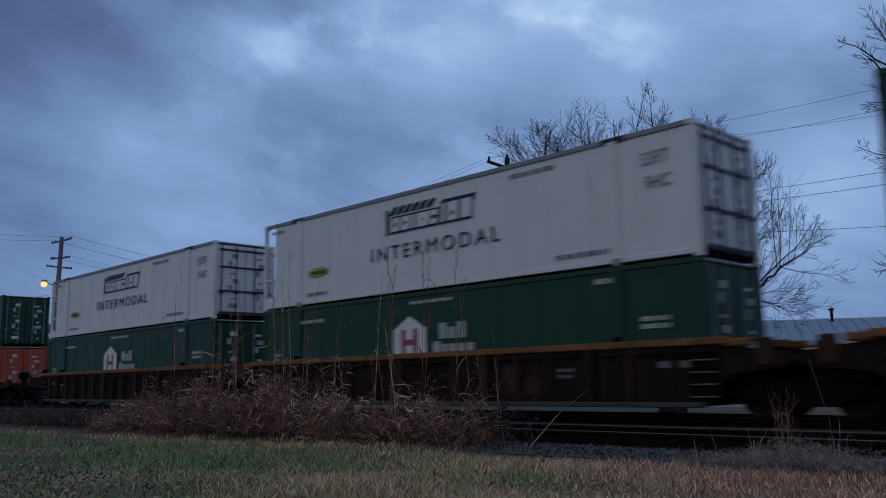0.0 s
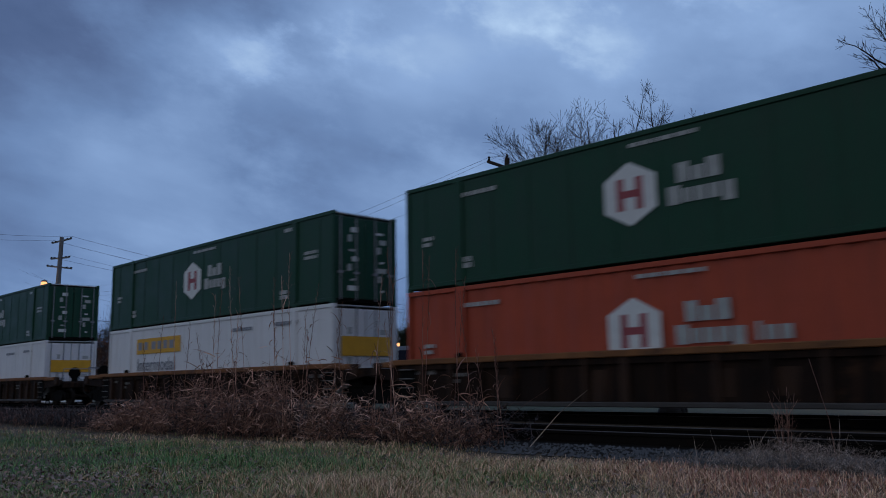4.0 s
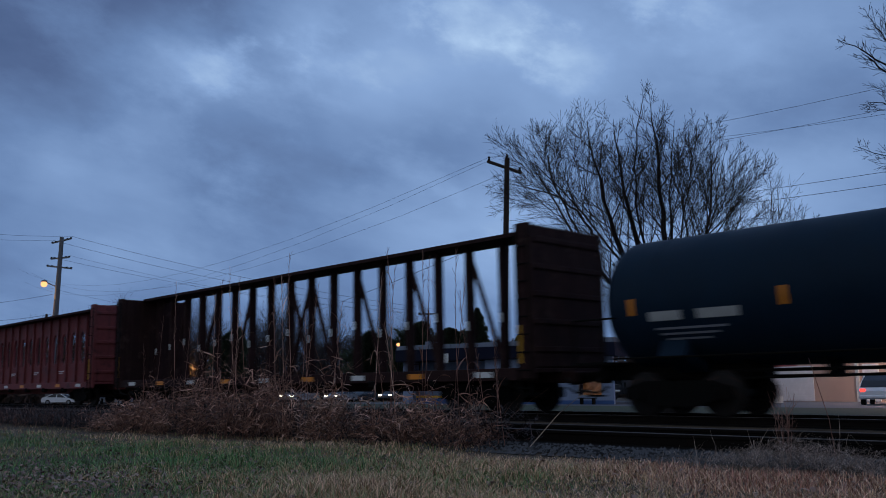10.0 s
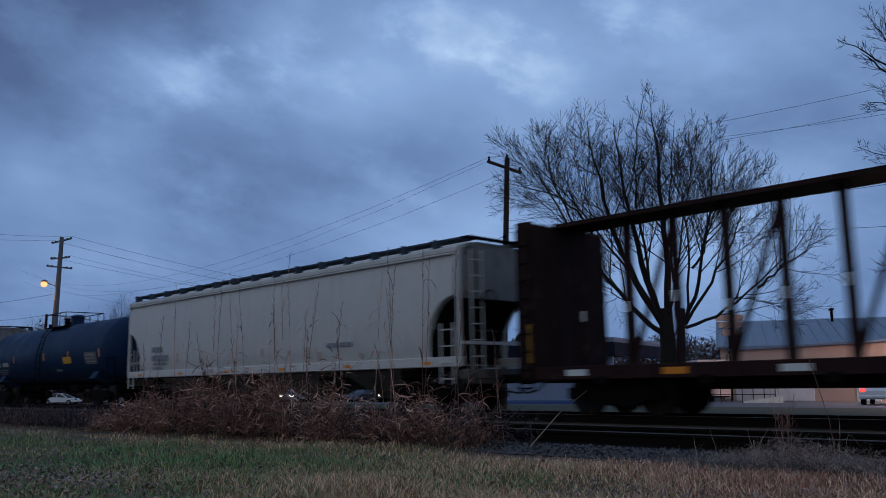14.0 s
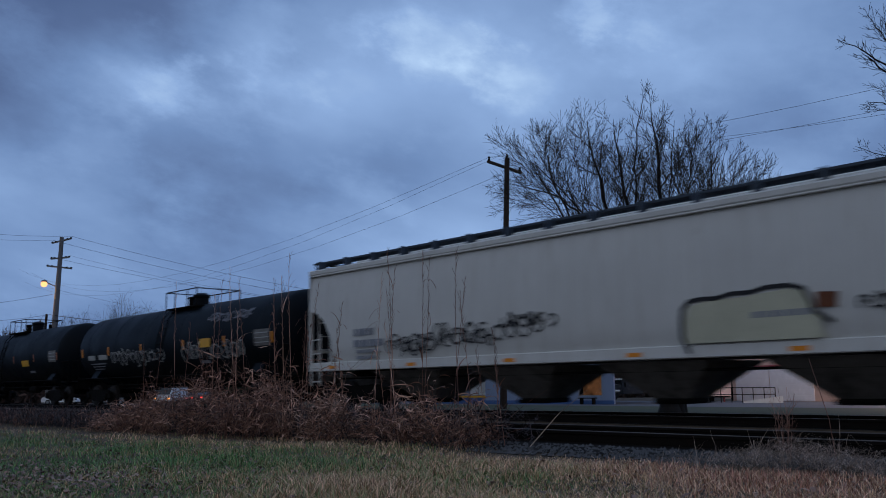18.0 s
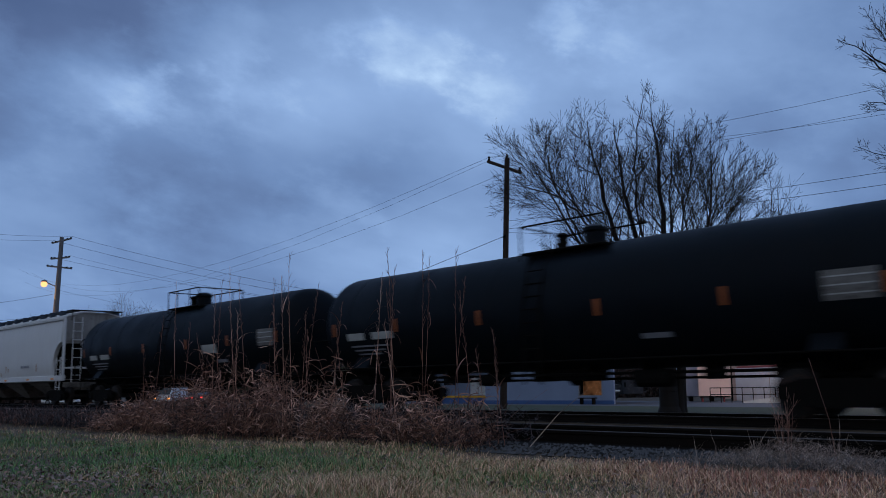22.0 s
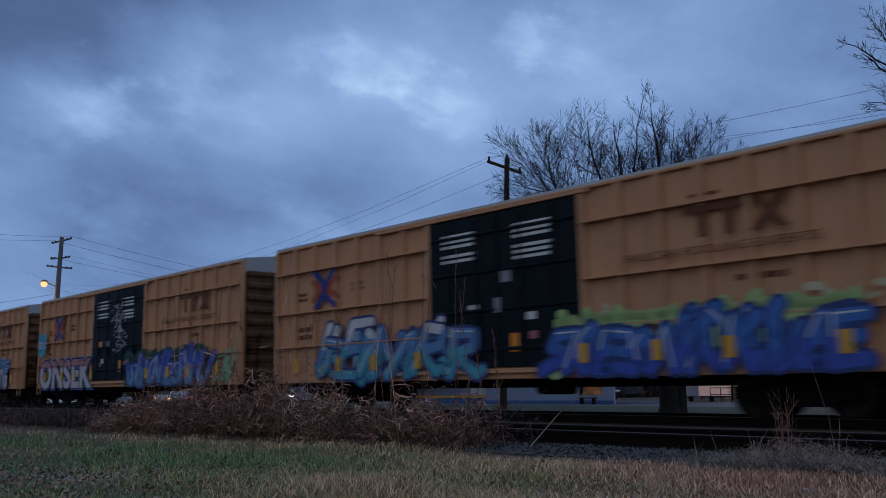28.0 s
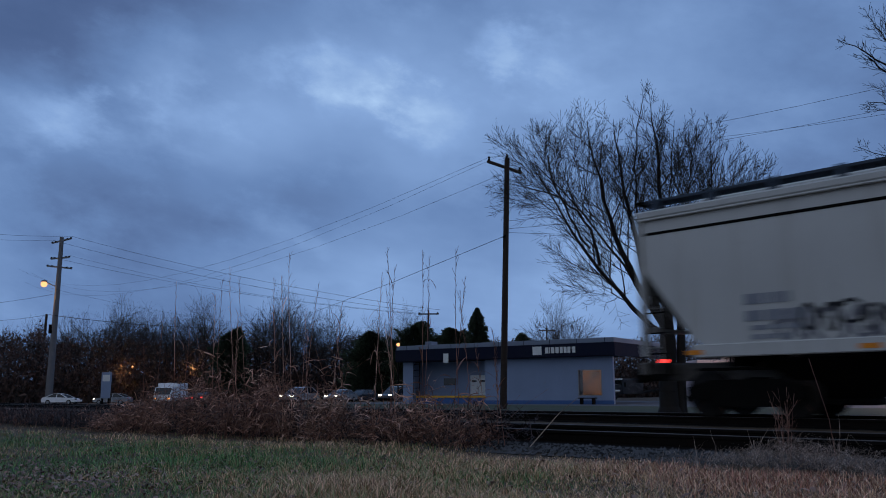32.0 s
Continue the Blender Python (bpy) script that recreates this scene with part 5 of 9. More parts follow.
    for k in range(3):
        patch("car_data", -L + 1.6 + 0.1 * k, -L + 3.2 - 0.2 * k, -27 - 5 * k, -25 - 5 * k, M["grey_mark"])
    patch("notice_panel", L - 1.85, L - 0.9, -16, 5, M["dim_mark"], "grimy notice panel") if paint == "tank_black" else patch("notice_panel", L - 2.6, L - 1.3, -25, -4, M["dim_mark"], "grimy notice panel")
    for k in range(3):
        patch("notice_line", L - (1.8 if paint == "tank_black" else 2.5), L - (0.95 if paint == "tank_black" else 1.4), (-12 if paint == "tank_black" else -21) + 6 * k, (-11 if paint == "tank_black" else -20) + 6 * k, pale)
    if seed % 3 != 1:
        patch("placard", 3.0, 4.0, -21, -9, M["yellow_mark"] if seed % 2 else pale, "hazard placard panel")
    patch("car_data", 1.8 + seed % 3, 2.5 + seed % 3, -36, -31, M["grey_mark"])
    return t


def beam_car(x_front, x_back, red, label):
    """A centre-beam flat car: bulkheads, a truss or holed web along the middle, narrow floor."""
    b = thing("centerbeam_car", label, "railcar", "centerbeam cars of the train")
    L, mt = (x_front - x_back) / 2, M["beam_red" if red else "beam_brown"]
    top, floor = 4.58, 1.08
    part("floor", Mesh().box(-L, L, -1.42, 1.42, floor - 0.10, floor, 0.01), mt, b)
    for s in (-1, 1):
        part("side_sill", Mesh().box(-L, L, *sorted((s * 1.36, s * 1.46)), floor - 0.28, floor + 0.02, 0.015), mt, b)
        for k in range(9):
            x = -L + 1.6 + k * (2 * L - 3.2) / 8
            part("reflector", Mesh().box(x - 0.28, x + 0.28, *sorted((s * 1.462, s * 1.468)), floor - 0.2, floor - 0.06), M["orange_reflector" if k % 2 else "white_mark"], b)
            part("winch", Mesh().box(x + 0.5, x + 0.8, *sorted((s * 1.3, s * 1.5)), floor - 0.42, floor - 0.22, 0.03), M["steel"], b)
    part("centre_sill", Mesh().prism([(-0.3, 0.55), (0.3, 0.55), (0.45, floor - 0.1), (-0.45, floor - 0.1)], "x", -L + 3, L - 3), mt, b)
    for e in (-1, 1):
        x0, x1 = sorted((e * L, e * (L - 0.42)))
        bh = part("bulkhead", Mesh().box(x0, x1, -1.42, 1.42, floor, top - 0.05, 0.04), mt, b)
        for k in range(5):
            z = floor + 0.45 + 0.66 * k
            part("bulkhead_rib", Mesh().box(*sorted((e * L, e * (L + 0.06))), -1.40, 1.40, z - 0.07, z + 0.07, 0.02), mt, bh)
        for s in (-1, 1):
            part("bulkhead_post", Mesh().box(x0 - 0.02, x1 + 0.02, *sorted((s * 1.36, s * 1.5)), floor - 0.25, top - 0.02, 0.02), mt, bh)
        ladder(b, e * (L - 0.21), -1.54, 0.5, top - 0.2, 0.36, M["steel"])
        part("end_sill", Mesh().box(*sorted((e * (L - 3.2), e * (L + 0.35))), -0.34, 0.34, 0.72, 1.0, 0.03), mt, b)
        coupler(b, e * (L + 0.1), e)
        truck(b, e * (L - 2.3))
        plate("stripe", b, *sorted((e * (L - 0.40), e * (L - 0.30))), 1.2, 2.1, -1.512, M["yellow_mark"], "worn yellow stripe")
    part("top_chord", Mesh().prism([(-0.55, top - 0.10), (0.55, top - 0.10), (0.55, top), (0.16, top + 0.02), (-0.16, top + 0.02), (-0.55, top)], "x", -L + 0.4, L - 0.4), M["beam_brown"], b)
    if red:
        # web plate with upright oval holes
        n, pitch, mid = 14, 1.22, 1.06
        holes = [(mid - pitch * (n - 1) / 2 + pitch * k) for k in range(n)]
        zc, hw, hh = 2.82, 0.37, 0.82
        m = Mesh()
        seg = 24
        for cx in holes:
            for yy, flip in ((-0.05, 1), (0.05, 0)):
                ring = [(cx + hw * math.cos(2 * math.pi * k / seg), yy, zc + hh * math.sin(2 * math.pi * k / seg)) for k in range(seg)]
                sq = []
                for k in range(seg):
                    c, s = math.cos(2 * math.pi * k / seg), math.sin(2 * math.pi * k / seg)
                    q = max(abs(c), abs(s))
                    sq.append((cx + pitch / 2 * c / q, yy, zc + 1.72 * s / q))
                f = [(k, (k + 1) % seg, seg + (k + 1) % seg, seg + k) for k in range(seg)]
                m.add(ring + sq, f if flip else [t[::-1] for t in f])
            ra = [(cx + hw * math.cos(2 * math.pi * k / seg), yy, zc + hh * math.sin(2 * math.pi * k / seg)) for yy in (-0.05, 0.05) for k in range(seg)]
            m.add(ra, [(k, seg + k, seg + (k + 1) % seg, (k + 1) % seg) for k in range(seg)])
        e0 = pitch * n / 2
        web = m.data("holed_web", mt)
        bm = bmesh.new()
        bm.from_mesh(web)
        bmesh.ops.remove_doubles(bm, verts=bm.verts, dist=0.0005)
        bm.to_mesh(web)
        bm.free()
        part("holed_web", web, mt, b)
        for s in (-1, 1):
            part("web_end", Mesh().box(*sorted((mid + s * e0, s * (L - 0.4))), -0.05, 0.05, floor, top - 0.1), mt, b)
        part("web_top", Mesh().box(mid - e0, mid + e0, -0.08, 0.08, zc + 1.70, top - 0.08), mt, b)
        for k in range(n + 1):
            x = mid - pitch * n / 2 + pitch * k
            part("web_post", Mesh().prism([(x - 0.05, floor), (x + 0.05, floor), (x + 0.05, top - 0.1), (x - 0.05, top - 0.1)], "y", -0.15, 0.15), mt, b)
            bars(b, x + 0.15, 1.72 + (k % 3) * 0.15, (0.7, 0.5), -0.062, M["white_mark"] if k % 3 == 0 else mt, 0.05, 0.04)
        for s in (-1, 1):
            for k in range(2):
                x = mid + s * (e0 + 0.25 + 0.62 * k)
                part("web_post", Mesh().box(x - 0.05, x + 0.05, -0.18, 0.18, floor, top - 0.1), mt, b)
    else:
        n = 17
        xs = [-L + 0.9 + (2 * L - 1.8) * k / n for k in range(n + 1)]
        for k, x in enumerate(xs):
            part("beam_post", Mesh().box(x - 0.08, x + 0.08, -0.13, 0.13, floor, top - 0.1, 0.015), mt, b)
        for k in range(n):
            if k in (1, 3, 5, 8, 11, 13, 15) or k == 9:
                up = k < n / 2
                if k == 8:
                    pairs = (((xs[k], floor), (xs[k + 1], top - 0.2)), ((xs[k], top - 0.2), (xs[k + 1], floor)))
                else:
                    pairs = (((xs[k], floor), (xs[k + 1], top - 0.2)),) if up else (((xs[k], top - 0.2), (xs[k + 1], floor)),)
                for (xa, za), (xb, zb) in pairs:
                    part("diagonal", Mesh().tube((xa, 0, za), (xb, 0, zb), 0.068, n=6), mt, b)
        for k in range(n):
            x = xs[k]
            part("cable_tag", Mesh().box(x - 0.04, x + 0.04, -0.145, -0.135, floor + 1.1 + 0.15 * (k % 3), floor + 1.35 + 0.15 * (k % 3)), M["white_mark"], b)
    return b


def boxcar(x_front, x_back, style, label, doors, top=5.15, spec=None):
    """A ribbed boxcar with plug doors, stiffened ends and a shallow metal roof."""
    b = thing("boxcar", label, "railcar", "boxcars of the train")
    L = (x_front - x_back) / 2
    mt = M["box_yellow" if style == "new" else "box_old"]
    floor, w = 0.96 if style == "new" else 1.02, 1.50
    d0, d1 = doors
    part("body", Mesh().box(-L + 0.06, L - 0.06, -w, w, floor, top - 0.02), mt, b)
    part("roof", Mesh().prism([(-w - 0.06, top - 0.05), (w + 0.06, top - 0.05), (w + 0.06, top + 0.02), (0, top + 0.22), (-w - 0.06, top + 0.02)], "x", -L - 0.03, L + 0.03),
         M["galv"] if style == "new" else M["chord"], b, "pale galvanised roof" if style == "new" else "rusty brown roof")
    for s in (-1, 1):
        part("side_sill", Mesh().box(-L, L, *sorted((s * (w - 0.05), s * (w + 0.06))), floor - 0.12, floor + 0.14, 0.015), mt, b)
        part("eave", Mesh().box(-L, L, *sorted((s * (w - 0.03), s * (w + 0.09))), top - 0.12, top - 0.045, 0.015), mt, b)
        rows = (1.95, 3.0, 4.27) if style == "new" else ()
        for lo, hi in ((-L, d0), (d1, L)):
            m_n = max(3, round((hi - lo) / (0.98 if style == "new" else 0.95)))
            for k in range(m_n + 1):
                x = lo + 0.05 + (hi - lo - 0.1) * k / m_n
                part("side_post", Mesh().prism([(x - 0.10, s * (w - 0.01)), (x + 0.10, s * (w - 0.01)), (x + 0.07, s * (w + 0.11)), (x - 0.07, s * (w + 0.11))][::1 if s < 0 else -1], "z", floor + 0.14, top - 0.12), mt, b)
            for z in rows:
                part("side_ledge", Mesh().prism([(s * (w - 0.005), z - 0.03), (s * (w + 0.19), z - 0.02), (s * (w + 0.19), z + 0.012), (s * (w - 0.005), z + 0.04)][::1 if s > 0 else -1], "x", lo + 0.1, hi - 0.1), mt, b)
        k = 2 if style == "new" else 1
        for i in range(k):
            xa, xb = d0 + (d1 - d0) * i / k + 0.03, d0 + (d1 - d0) * (i + 1) / k - 0.03
            dr = part("plug_door", Mesh().box(xa, xb, *sorted((s * (w - 0.01), s * (w + 0.10))), floor + 0.16, top - 0.22, 0.02), M["door_dark"], b, "dark plug door")
            for z in np.linspace(floor + 0.6, top - 0.7, 4 if style == "new" else 7):
                part("door_rib", Mesh().prism([(s * (w + 0.095), z - 0.06), (s * (w + 0.15), z - 0.02), (s * (w + 0.15), z + 0.02), (s * (w + 0.095), z + 0.06)][::1 if s > 0 else -1], "x", xa + 0.08, xb - 0.08), M["door_dark"], dr)
            for f in (0.3, 0.7):
                x = xa + (xb - xa) * f
                part("lock_bar", Mesh().tube((x, s * (w + 0.17), floor + 0.2), (x, s * (w + 0.17), top - 0.3), 0.025, n=6).box(x - 0.1, x + 0.1, *sorted((s * (w + 0.15), s * (w + 0.2))), 2.2, 2.42), M["door_dark"], dr)
        part("door_track", Mesh().box(d0 - 2.2, d1 + 0.3, *sorted((s * (w + 0.03), s * (w + 0.16))), floor + 0.02, floor + 0.12, 0.01), mt, b)
        part("door_track", Mesh().box(d0 - 2.2, d1 + 0.3, *sorted((s * (w + 0.03), s * (w + 0.14))), top - 0.2, top - 0.13, 0.01), mt, b)
    for e in (-1, 1):
        end = part("end_wall", Mesh().box(*sorted((e * (L - 0.08), e * (L - 0.02))), -w, w, floor, top - 0.1), M["box_end"], b, "rust-stained corrugated end darkened for shade")
        for k in range(9):
            z = floor + 0.3 + k * (top - floor - 0.8) / 8
            part("end_corrugation", Mesh().prism([(e * (L - 0.03), z - 0.16), (e * (L + 0.07), z - 0.05), (e * (L + 0.07), z + 0.05), (e * (L - 0.03), z + 0.16)][::1 if e < 0 else -1], "y", -w + 0.12, w - 0.12), M["box_end"], end)
        part("end_cap", Mesh().prism([(-w, top - 0.45), (w, top - 0.45), (w, top), (0, top + 0.17), (-w, top)], "x", *sorted((e * (L - 0.02), e * (L + 0.03)))), M["galv"] if style == "new" else mt, end)
        ladder(b, e * (L + 0.12), -1.2, 0.5, top - 0.6 if style == "old" else 2.4, 0.4, M["steel"], "y")
        ladder(b, e * (L - 0.4), -w - 0.12, 0.5, 2.2, 0.44, mt)
        part("end_sill", Mesh().box(*sorted((e * (L - 3.4), e * (L + 0.5))), -0.34, 0.34, 0.7, 1.0, 0.03), M["steel"], b)
        coupler(b, e * (L + 0.3), e)
        truck(b, e * (L - 2.6))
    part("underframe", Mesh().box(-L + 2, L - 2, -0.4, 0.4, 0.62, floor - 0.1, 0.02).box(-L + 3.4, L - 3.4, -1.2, 1.2, 0.86, floor - 0.12), M["steel"], b)
    part("brake_reservoir", Mesh().lathe([(-0.6, 0.02), (-0.5, 0.2), (0.5, 0.2), (0.6, 0.02)], "x", (1.2, -0.8, 0.66), 12), M["steel"], b)
    y = -w - 0.012
    if style == "new":
        # crossed arcs emblem in blue and red, painted across the posts
        y2 = -w - 0.114
        cx, cz = -6.9, 3.66
        blue, red = Mesh(), Mesh()
        strokes(blue, [(cx - 0.52, cz + 0.52), (cx - 0.20, cz + 0.32), (cx + 0.04, cz), (cx - 0.12, cz - 0.30), (cx - 0.44, cz - 0.56)], 0.17, y2 - 0.006)
        strokes(blue, [(cx + 0.50, cz + 0.56), (cx + 0.24, cz + 0.30), (cx + 0.06, cz + 0.02)], 0.17, y2 - 0.006)
        strokes(blue, [(cx + 0.10, cz - 0.26), (cx + 0.50, cz - 0.52)], 0.17, y2 - 0.006)
        strokes(red, [(cx - 0.58, cz + 0.24), (cx - 0.20, cz), (cx - 0.56, cz - 0.34)], 0.17, y2)
        strokes(red, [(cx + 0.56, cz + 0.32), (cx + 0.18, cz - 0.02), (cx + 0.58, cz - 0.24)], 0.17, y2)
        part("emblem_blue", blue, SPRAY["emblem_blue"], b, "blue crossed arcs emblem", kind="stuff")
        part("emblem_red", red, M["orange_box"], b, "orange-red arms of the emblem", kind="stuff")
        m = Mesh().box(5.2, 6.5, y2, y2 + 0.004, 4.06, 4.2).box(5.52, 5.70, y2, y2 + 0.004, 3.55, 4.06).box(6.08, 6.26, y2, y2 + 0.004, 3.55, 4.06)
        m.prism([(6.6, 3.55), (6.80, 3.55), (7.34, 4.2), (7.14, 4.2)], "y", y2, y2 + 0.004).prism([(7.14, 3.55), (7.34, 3.55), (6.84, 4.2), (6.64, 4.2)], "y", y2 - 0.001, y2 + 0.003)
        part("name_block", m, M["brown_mark"], b, "faded brown owner's mark")
        lettering("RAILCAR POOLING EXPERTS", 0.25, M["brown_mark"], b, FACE(3.75, y2, 3.22), squash=1.30)
        plate("white_bar", b, 5.3, 5.95, 4.40, 4.47, y, M["brown_mark"])
        bars(b, d1 + 3.6, 2.75, (1.0,), y, M["brown_mark"], 0.12)
        bars(b, -8.4, 3.62, (0.5, 0.5), y, M["brown_mark"], 0.10)
        bars(b, -5.7, 3.75, (0.55, 0.55), y, M["brown_mark"], 0.10)
        bars(b, -L + 1.2, 2.55, (0.8, 0.8), y, M["brown_mark"], 0.14, 0.1)
        for i in range(2):
            xa = d0 + (d1 - d0) * i / 2
            for k in range(6 if i else 5):
                z = 4.55 - 0.14 * k - (0.1 if k > 2 else 0)
                plate("white_bar", b, xa + 0.5, xa + 1.7, z - 0.075, z, -w - 0.112, M["white_mark"])
        for x in (-8.2, -6.06, -4.49, -2.67, 2.67, 4.49, 6.06, 8.2):
            plate("reflector", b, x - 0.11, x + 0.11, 1.16, 1.58, -w - 0.222, M["yellow_mark"])
    else:
        cx, cz = 4.9, 3.35
        m = Mesh()
        strokes(m, [(cx - 0.30, cz + 0.24), (cx + 0.30, cz - 0.24)], 0.15, -w - 0.114)
        strokes(m, [(cx - 0.30, cz - 0.24), (cx + 0.30, cz + 0.24)], 0.15, -w - 0.1145)
        part("emblem_cross", m, M["white_mark"], b, "faded white and blue crossed emblem", kind="stuff")
        part("emblem_centre", Mesh().box(cx - 0.10, cx + 0.10, -w - 0.124, -w - 0.117, cz - 0.08, cz + 0.08), SPRAY["blue"], b)
        bars(b, 3.6, 3.4, (0.5, 0.5), y, M["grey_mark"], 0.1)
        bars(b, 5.9, 3.5, (0.6, 0.5), y, M["grey_mark"], 0.1)
        for k, (x, z) in enumerate(((0.25, 3.28), (0.95, 3.32), (1.65, 3.42), (2.45, 3.46), (2.4, 3.12), (3.2, 3.12))):
            part("name_mark", Mesh().box(x - L, x - L + (0.34 if k in (0, 1, 5) else 0.16), -w - 0.1142, -w - 0.112, z, z + (0.2 if k in (0, 1, 5) else 0.32)), M["brown_mark"], b, "dark brown owner's mark")
        bars(b, -L + 0.5, 3.22, (1.5,), -w - 0.115, M["brown_mark"], 0.07)
        bars(b, -L + 1.3, 3.02, (0.6,), -w - 0.115, M["brown_mark"], 0.07)
        bars(b, -L + 1.0, 2.5, (1.4, 0.8), y, M["brown_mark"], 0.1)
        plate("door_card", b, 6.0, 6.6, 1.75, 2.15, y - 0.002, M["black"])
    return b


def run(ob, a, b):
    MOVING.append((ob, (a + b) / 2, 0.0))


def train():
    stacks()
    a, b = -135.0, -154.1
    h = hopper(a, b, "hopper_dark", "dark grey weathered covered hopper with graffiti along its sides", 4, "flat")
    graffiti(h, -2.7, 1.5, 1.2, 2.25, -1.56, SPRAY["white"], SPRAY["black"], 4, 3, SPRAY["black"], SPRAY["black"], lean=0.1)
    scrawl(h, 1.0, 1.9, 1.5, 2.0, -1.56, SPRAY["white"], 0.08, 6)
    plate("paint_patch", h, 4.25, 8.6, 1.6, 2.35, -1.507, M["sill_grey"])
    graffiti(h, 4.3, 8.4, 1.62, 2.5, -1.515, SPRAY["dark_green"], SPRAY["dark_green"], 5, 4, SPRAY["sea"], thin=0.35)
    plate("paint_patch", h, 3.7, 4.2, 1.98, 2.3, -1.509, M["white_mark"])
    plate("paint_patch", h, 3.75, 4.15, 2.03, 2.25, -1.514, M["black"])
    graffiti(h, -6.6, -3.7, 1.46, 1.72, -1.515, SPRAY["grey"], SPRAY["pale_blue"], 6, 5)
    plate("paint_patch", h, -6.05, -3.57, 1.75, 2.24, -1.508, M["sill_grey"])
    plate("paint_patch", h, -3.45, -2.96, 1.46, 2.44, -1.507, M["sill_grey"])
    for z in (2.1, 2.44):
        bars(h, -7.7, z + 0.3, (0.9,), -1.51, M["pale_mark"], 0.22)
    plate("paint_patch", h, 2.55, 3.5, 1.65, 2.35, -1.506, M["sill_grey"])
    run(h, a, b)
    a, b = -155.7, -169.0
    t = tank(a, b, "tank_cream", "cream tank car with graffiti and orange stains", 1, 1.4, 2.3, 1.2)
    graffiti(t, -1.4, 0.6, 1.3, 1.95, -1.54, SPRAY["brick"], SPRAY["orange"], 3, 7, SPRAY["brick"], wrap=(2.3, 1.2))
    graffiti(t, 1.5, 5.2, 1.3, 1.98, -1.54, SPRAY["brick"], M["tank_cream"], 5, 8, M["grey_mark"], wrap=(2.3, 1.2))
    run(t, a, b)
    a, b = -170.5, -187.9
    run(tank(a, b, "tank_blue", "dark blue-black tank car with amber reflectors", 2, 0.6, 2.44, 1.43), a, b)
    for a, b, red, lab in ((-189.5, -212.4, False, "dark brown open-truss centerbeam flat car, empty"), (-214.85, -237.74, True, "oxide red centerbeam car with oval holes, empty"),
                           (-239.77, -262.64, False, "dark brown open-truss centerbeam flat car, empty")):
        run(beam_car(a, b, red, lab), a, b)
    a, b = -264.6, -283.9
    run(hopper(a, b, "hopper_light", "light grey covered hopper with curved sides and faint stains", 4), a, b)
    a, b = -286.0, -302.4
    run(tank(a, b, "tank_navy", "navy blue tank car with yellow placard", 3), a, b)
    a, b = -303.9, -323.7
    run(hopper(a, b, "hopper_grey", "warm grey covered hopper with rusty streaks", 4, seed=3), a, b)
    a, b = -325.2, -345.0
    h = hopper(a, b, "hopper_light", "light grey covered hopper with sketchy black graffiti", 4, seed=4)
    for k, (x0, x1, z0, z1) in enumerate(((-6.2, -4.6, 1.5, 2.05), (-6.0, -4.4, 1.6, 2.15), (-4.3, -2.6, 1.7, 2.3), (-4.1, -2.2, 1.65, 2.1), (-2.3, -0.9, 1.75, 2.35), (-1.9, -0.4, 2.05, 2.4), (6.3, 7.6, 1.85, 2.15))):
        scrawl(h, x0, x1, z0, z1, -1.592 - 0.002 * k, SPRAY["black"], 0.04, 11 + k)
    part("paint_patch", Mesh().prism([(3.02, 1.46), (5.72, 1.46), (5.62, 1.9), (5.45, 2.3), (5.1, 2.38), (4.3, 2.3), (3.5, 2.28), (3.12, 2.2), (3.0, 1.9)], "y", -1.596, -1.592), M["patch_pale"], h, "pale yellow-grey painted-over patch")
    m = Mesh()
    strokes(m, [(3.05, 1.3), (2.92, 1.6), (2.93, 1.95), (2.96, 2.15), (3.12, 2.3), (3.4, 2.33), (3.7, 2.31), (4.0, 2.38), (4.4, 2.37), (4.7, 2.44), (5.15, 2.44), (5.4, 2.36), (5.5, 2.15), (5.56, 1.95), (5.85, 1.75)], 0.085, -1.605)
    part("graffiti_outline", m, SPRAY["black"], h, "black sprayed outline")
    part("graffiti_blot", Mesh().prism([(5.62, 2.0), (5.95, 1.98), (6.0, 2.25), (5.62, 2.28)], "y", -1.604, -1.598), M["brown_mark"], h, "dull brown sprayed blot")
    run(h, a, b)
    edge = -345.6
    for k in range(5):
        nxt = (-364.3, -383.1, -401.7, -420.3, -439.0)[k]
        t = tank(edge - 0.75, nxt + 0.75, "tank_black", "black tank car with amber reflectors and grey notices", 4 + k)
        if k == 0:
            scrawl(t, -4.7, 0.1, 1.75, 2.35, -1.54, M["pale_mark"], 0.035, 21, (2.52, 1.5))
            scrawl(t, -4.6, 0.0, 1.85, 2.3, -1.545, SPRAY["grey"], 0.03, 25, (2.52, 1.5))
            scrawl(t, 1.5, 5.9, 1.72, 2.38, -1.54, M["pale_mark"], 0.04, 22, (2.52, 1.5))
            scrawl(t, 1.7, 5.7, 1.8, 2.3, -1.545, SPRAY["grey"], 0.03, 26, (2.52, 1.5))
            plate("paint_patch", t, 3.1, 3.85, 2.2, 2.52, -1.513, M["yellow_mark"])
            scrawl(t, 3.3, 6.3, 3.1, 3.45, -1.54, SPRAY["grey"], 0.05, 24, (2.52, 1.5))
        if k == 2:
            scrawl(t, 1.0, 5.0, 1.6, 2.1, -1.54, SPRAY["grey"], 0.05, 23, (2.52, 1.5))
        run(t, edge, nxt)
        edge = nxt
    a, b = -439.8, -458.95
    run(hopper(a, b, "hopper_white", "clean white-grey covered hopper with curved sides", 4, seed=5), a, b)
    a, b = -460.3, -476.25
    b1 = boxcar(a, b, "old", "faded yellow boxcar with rusty roof and dark door", (-1.55, 1.95), 4.46)
    r1 = random.Random(33)
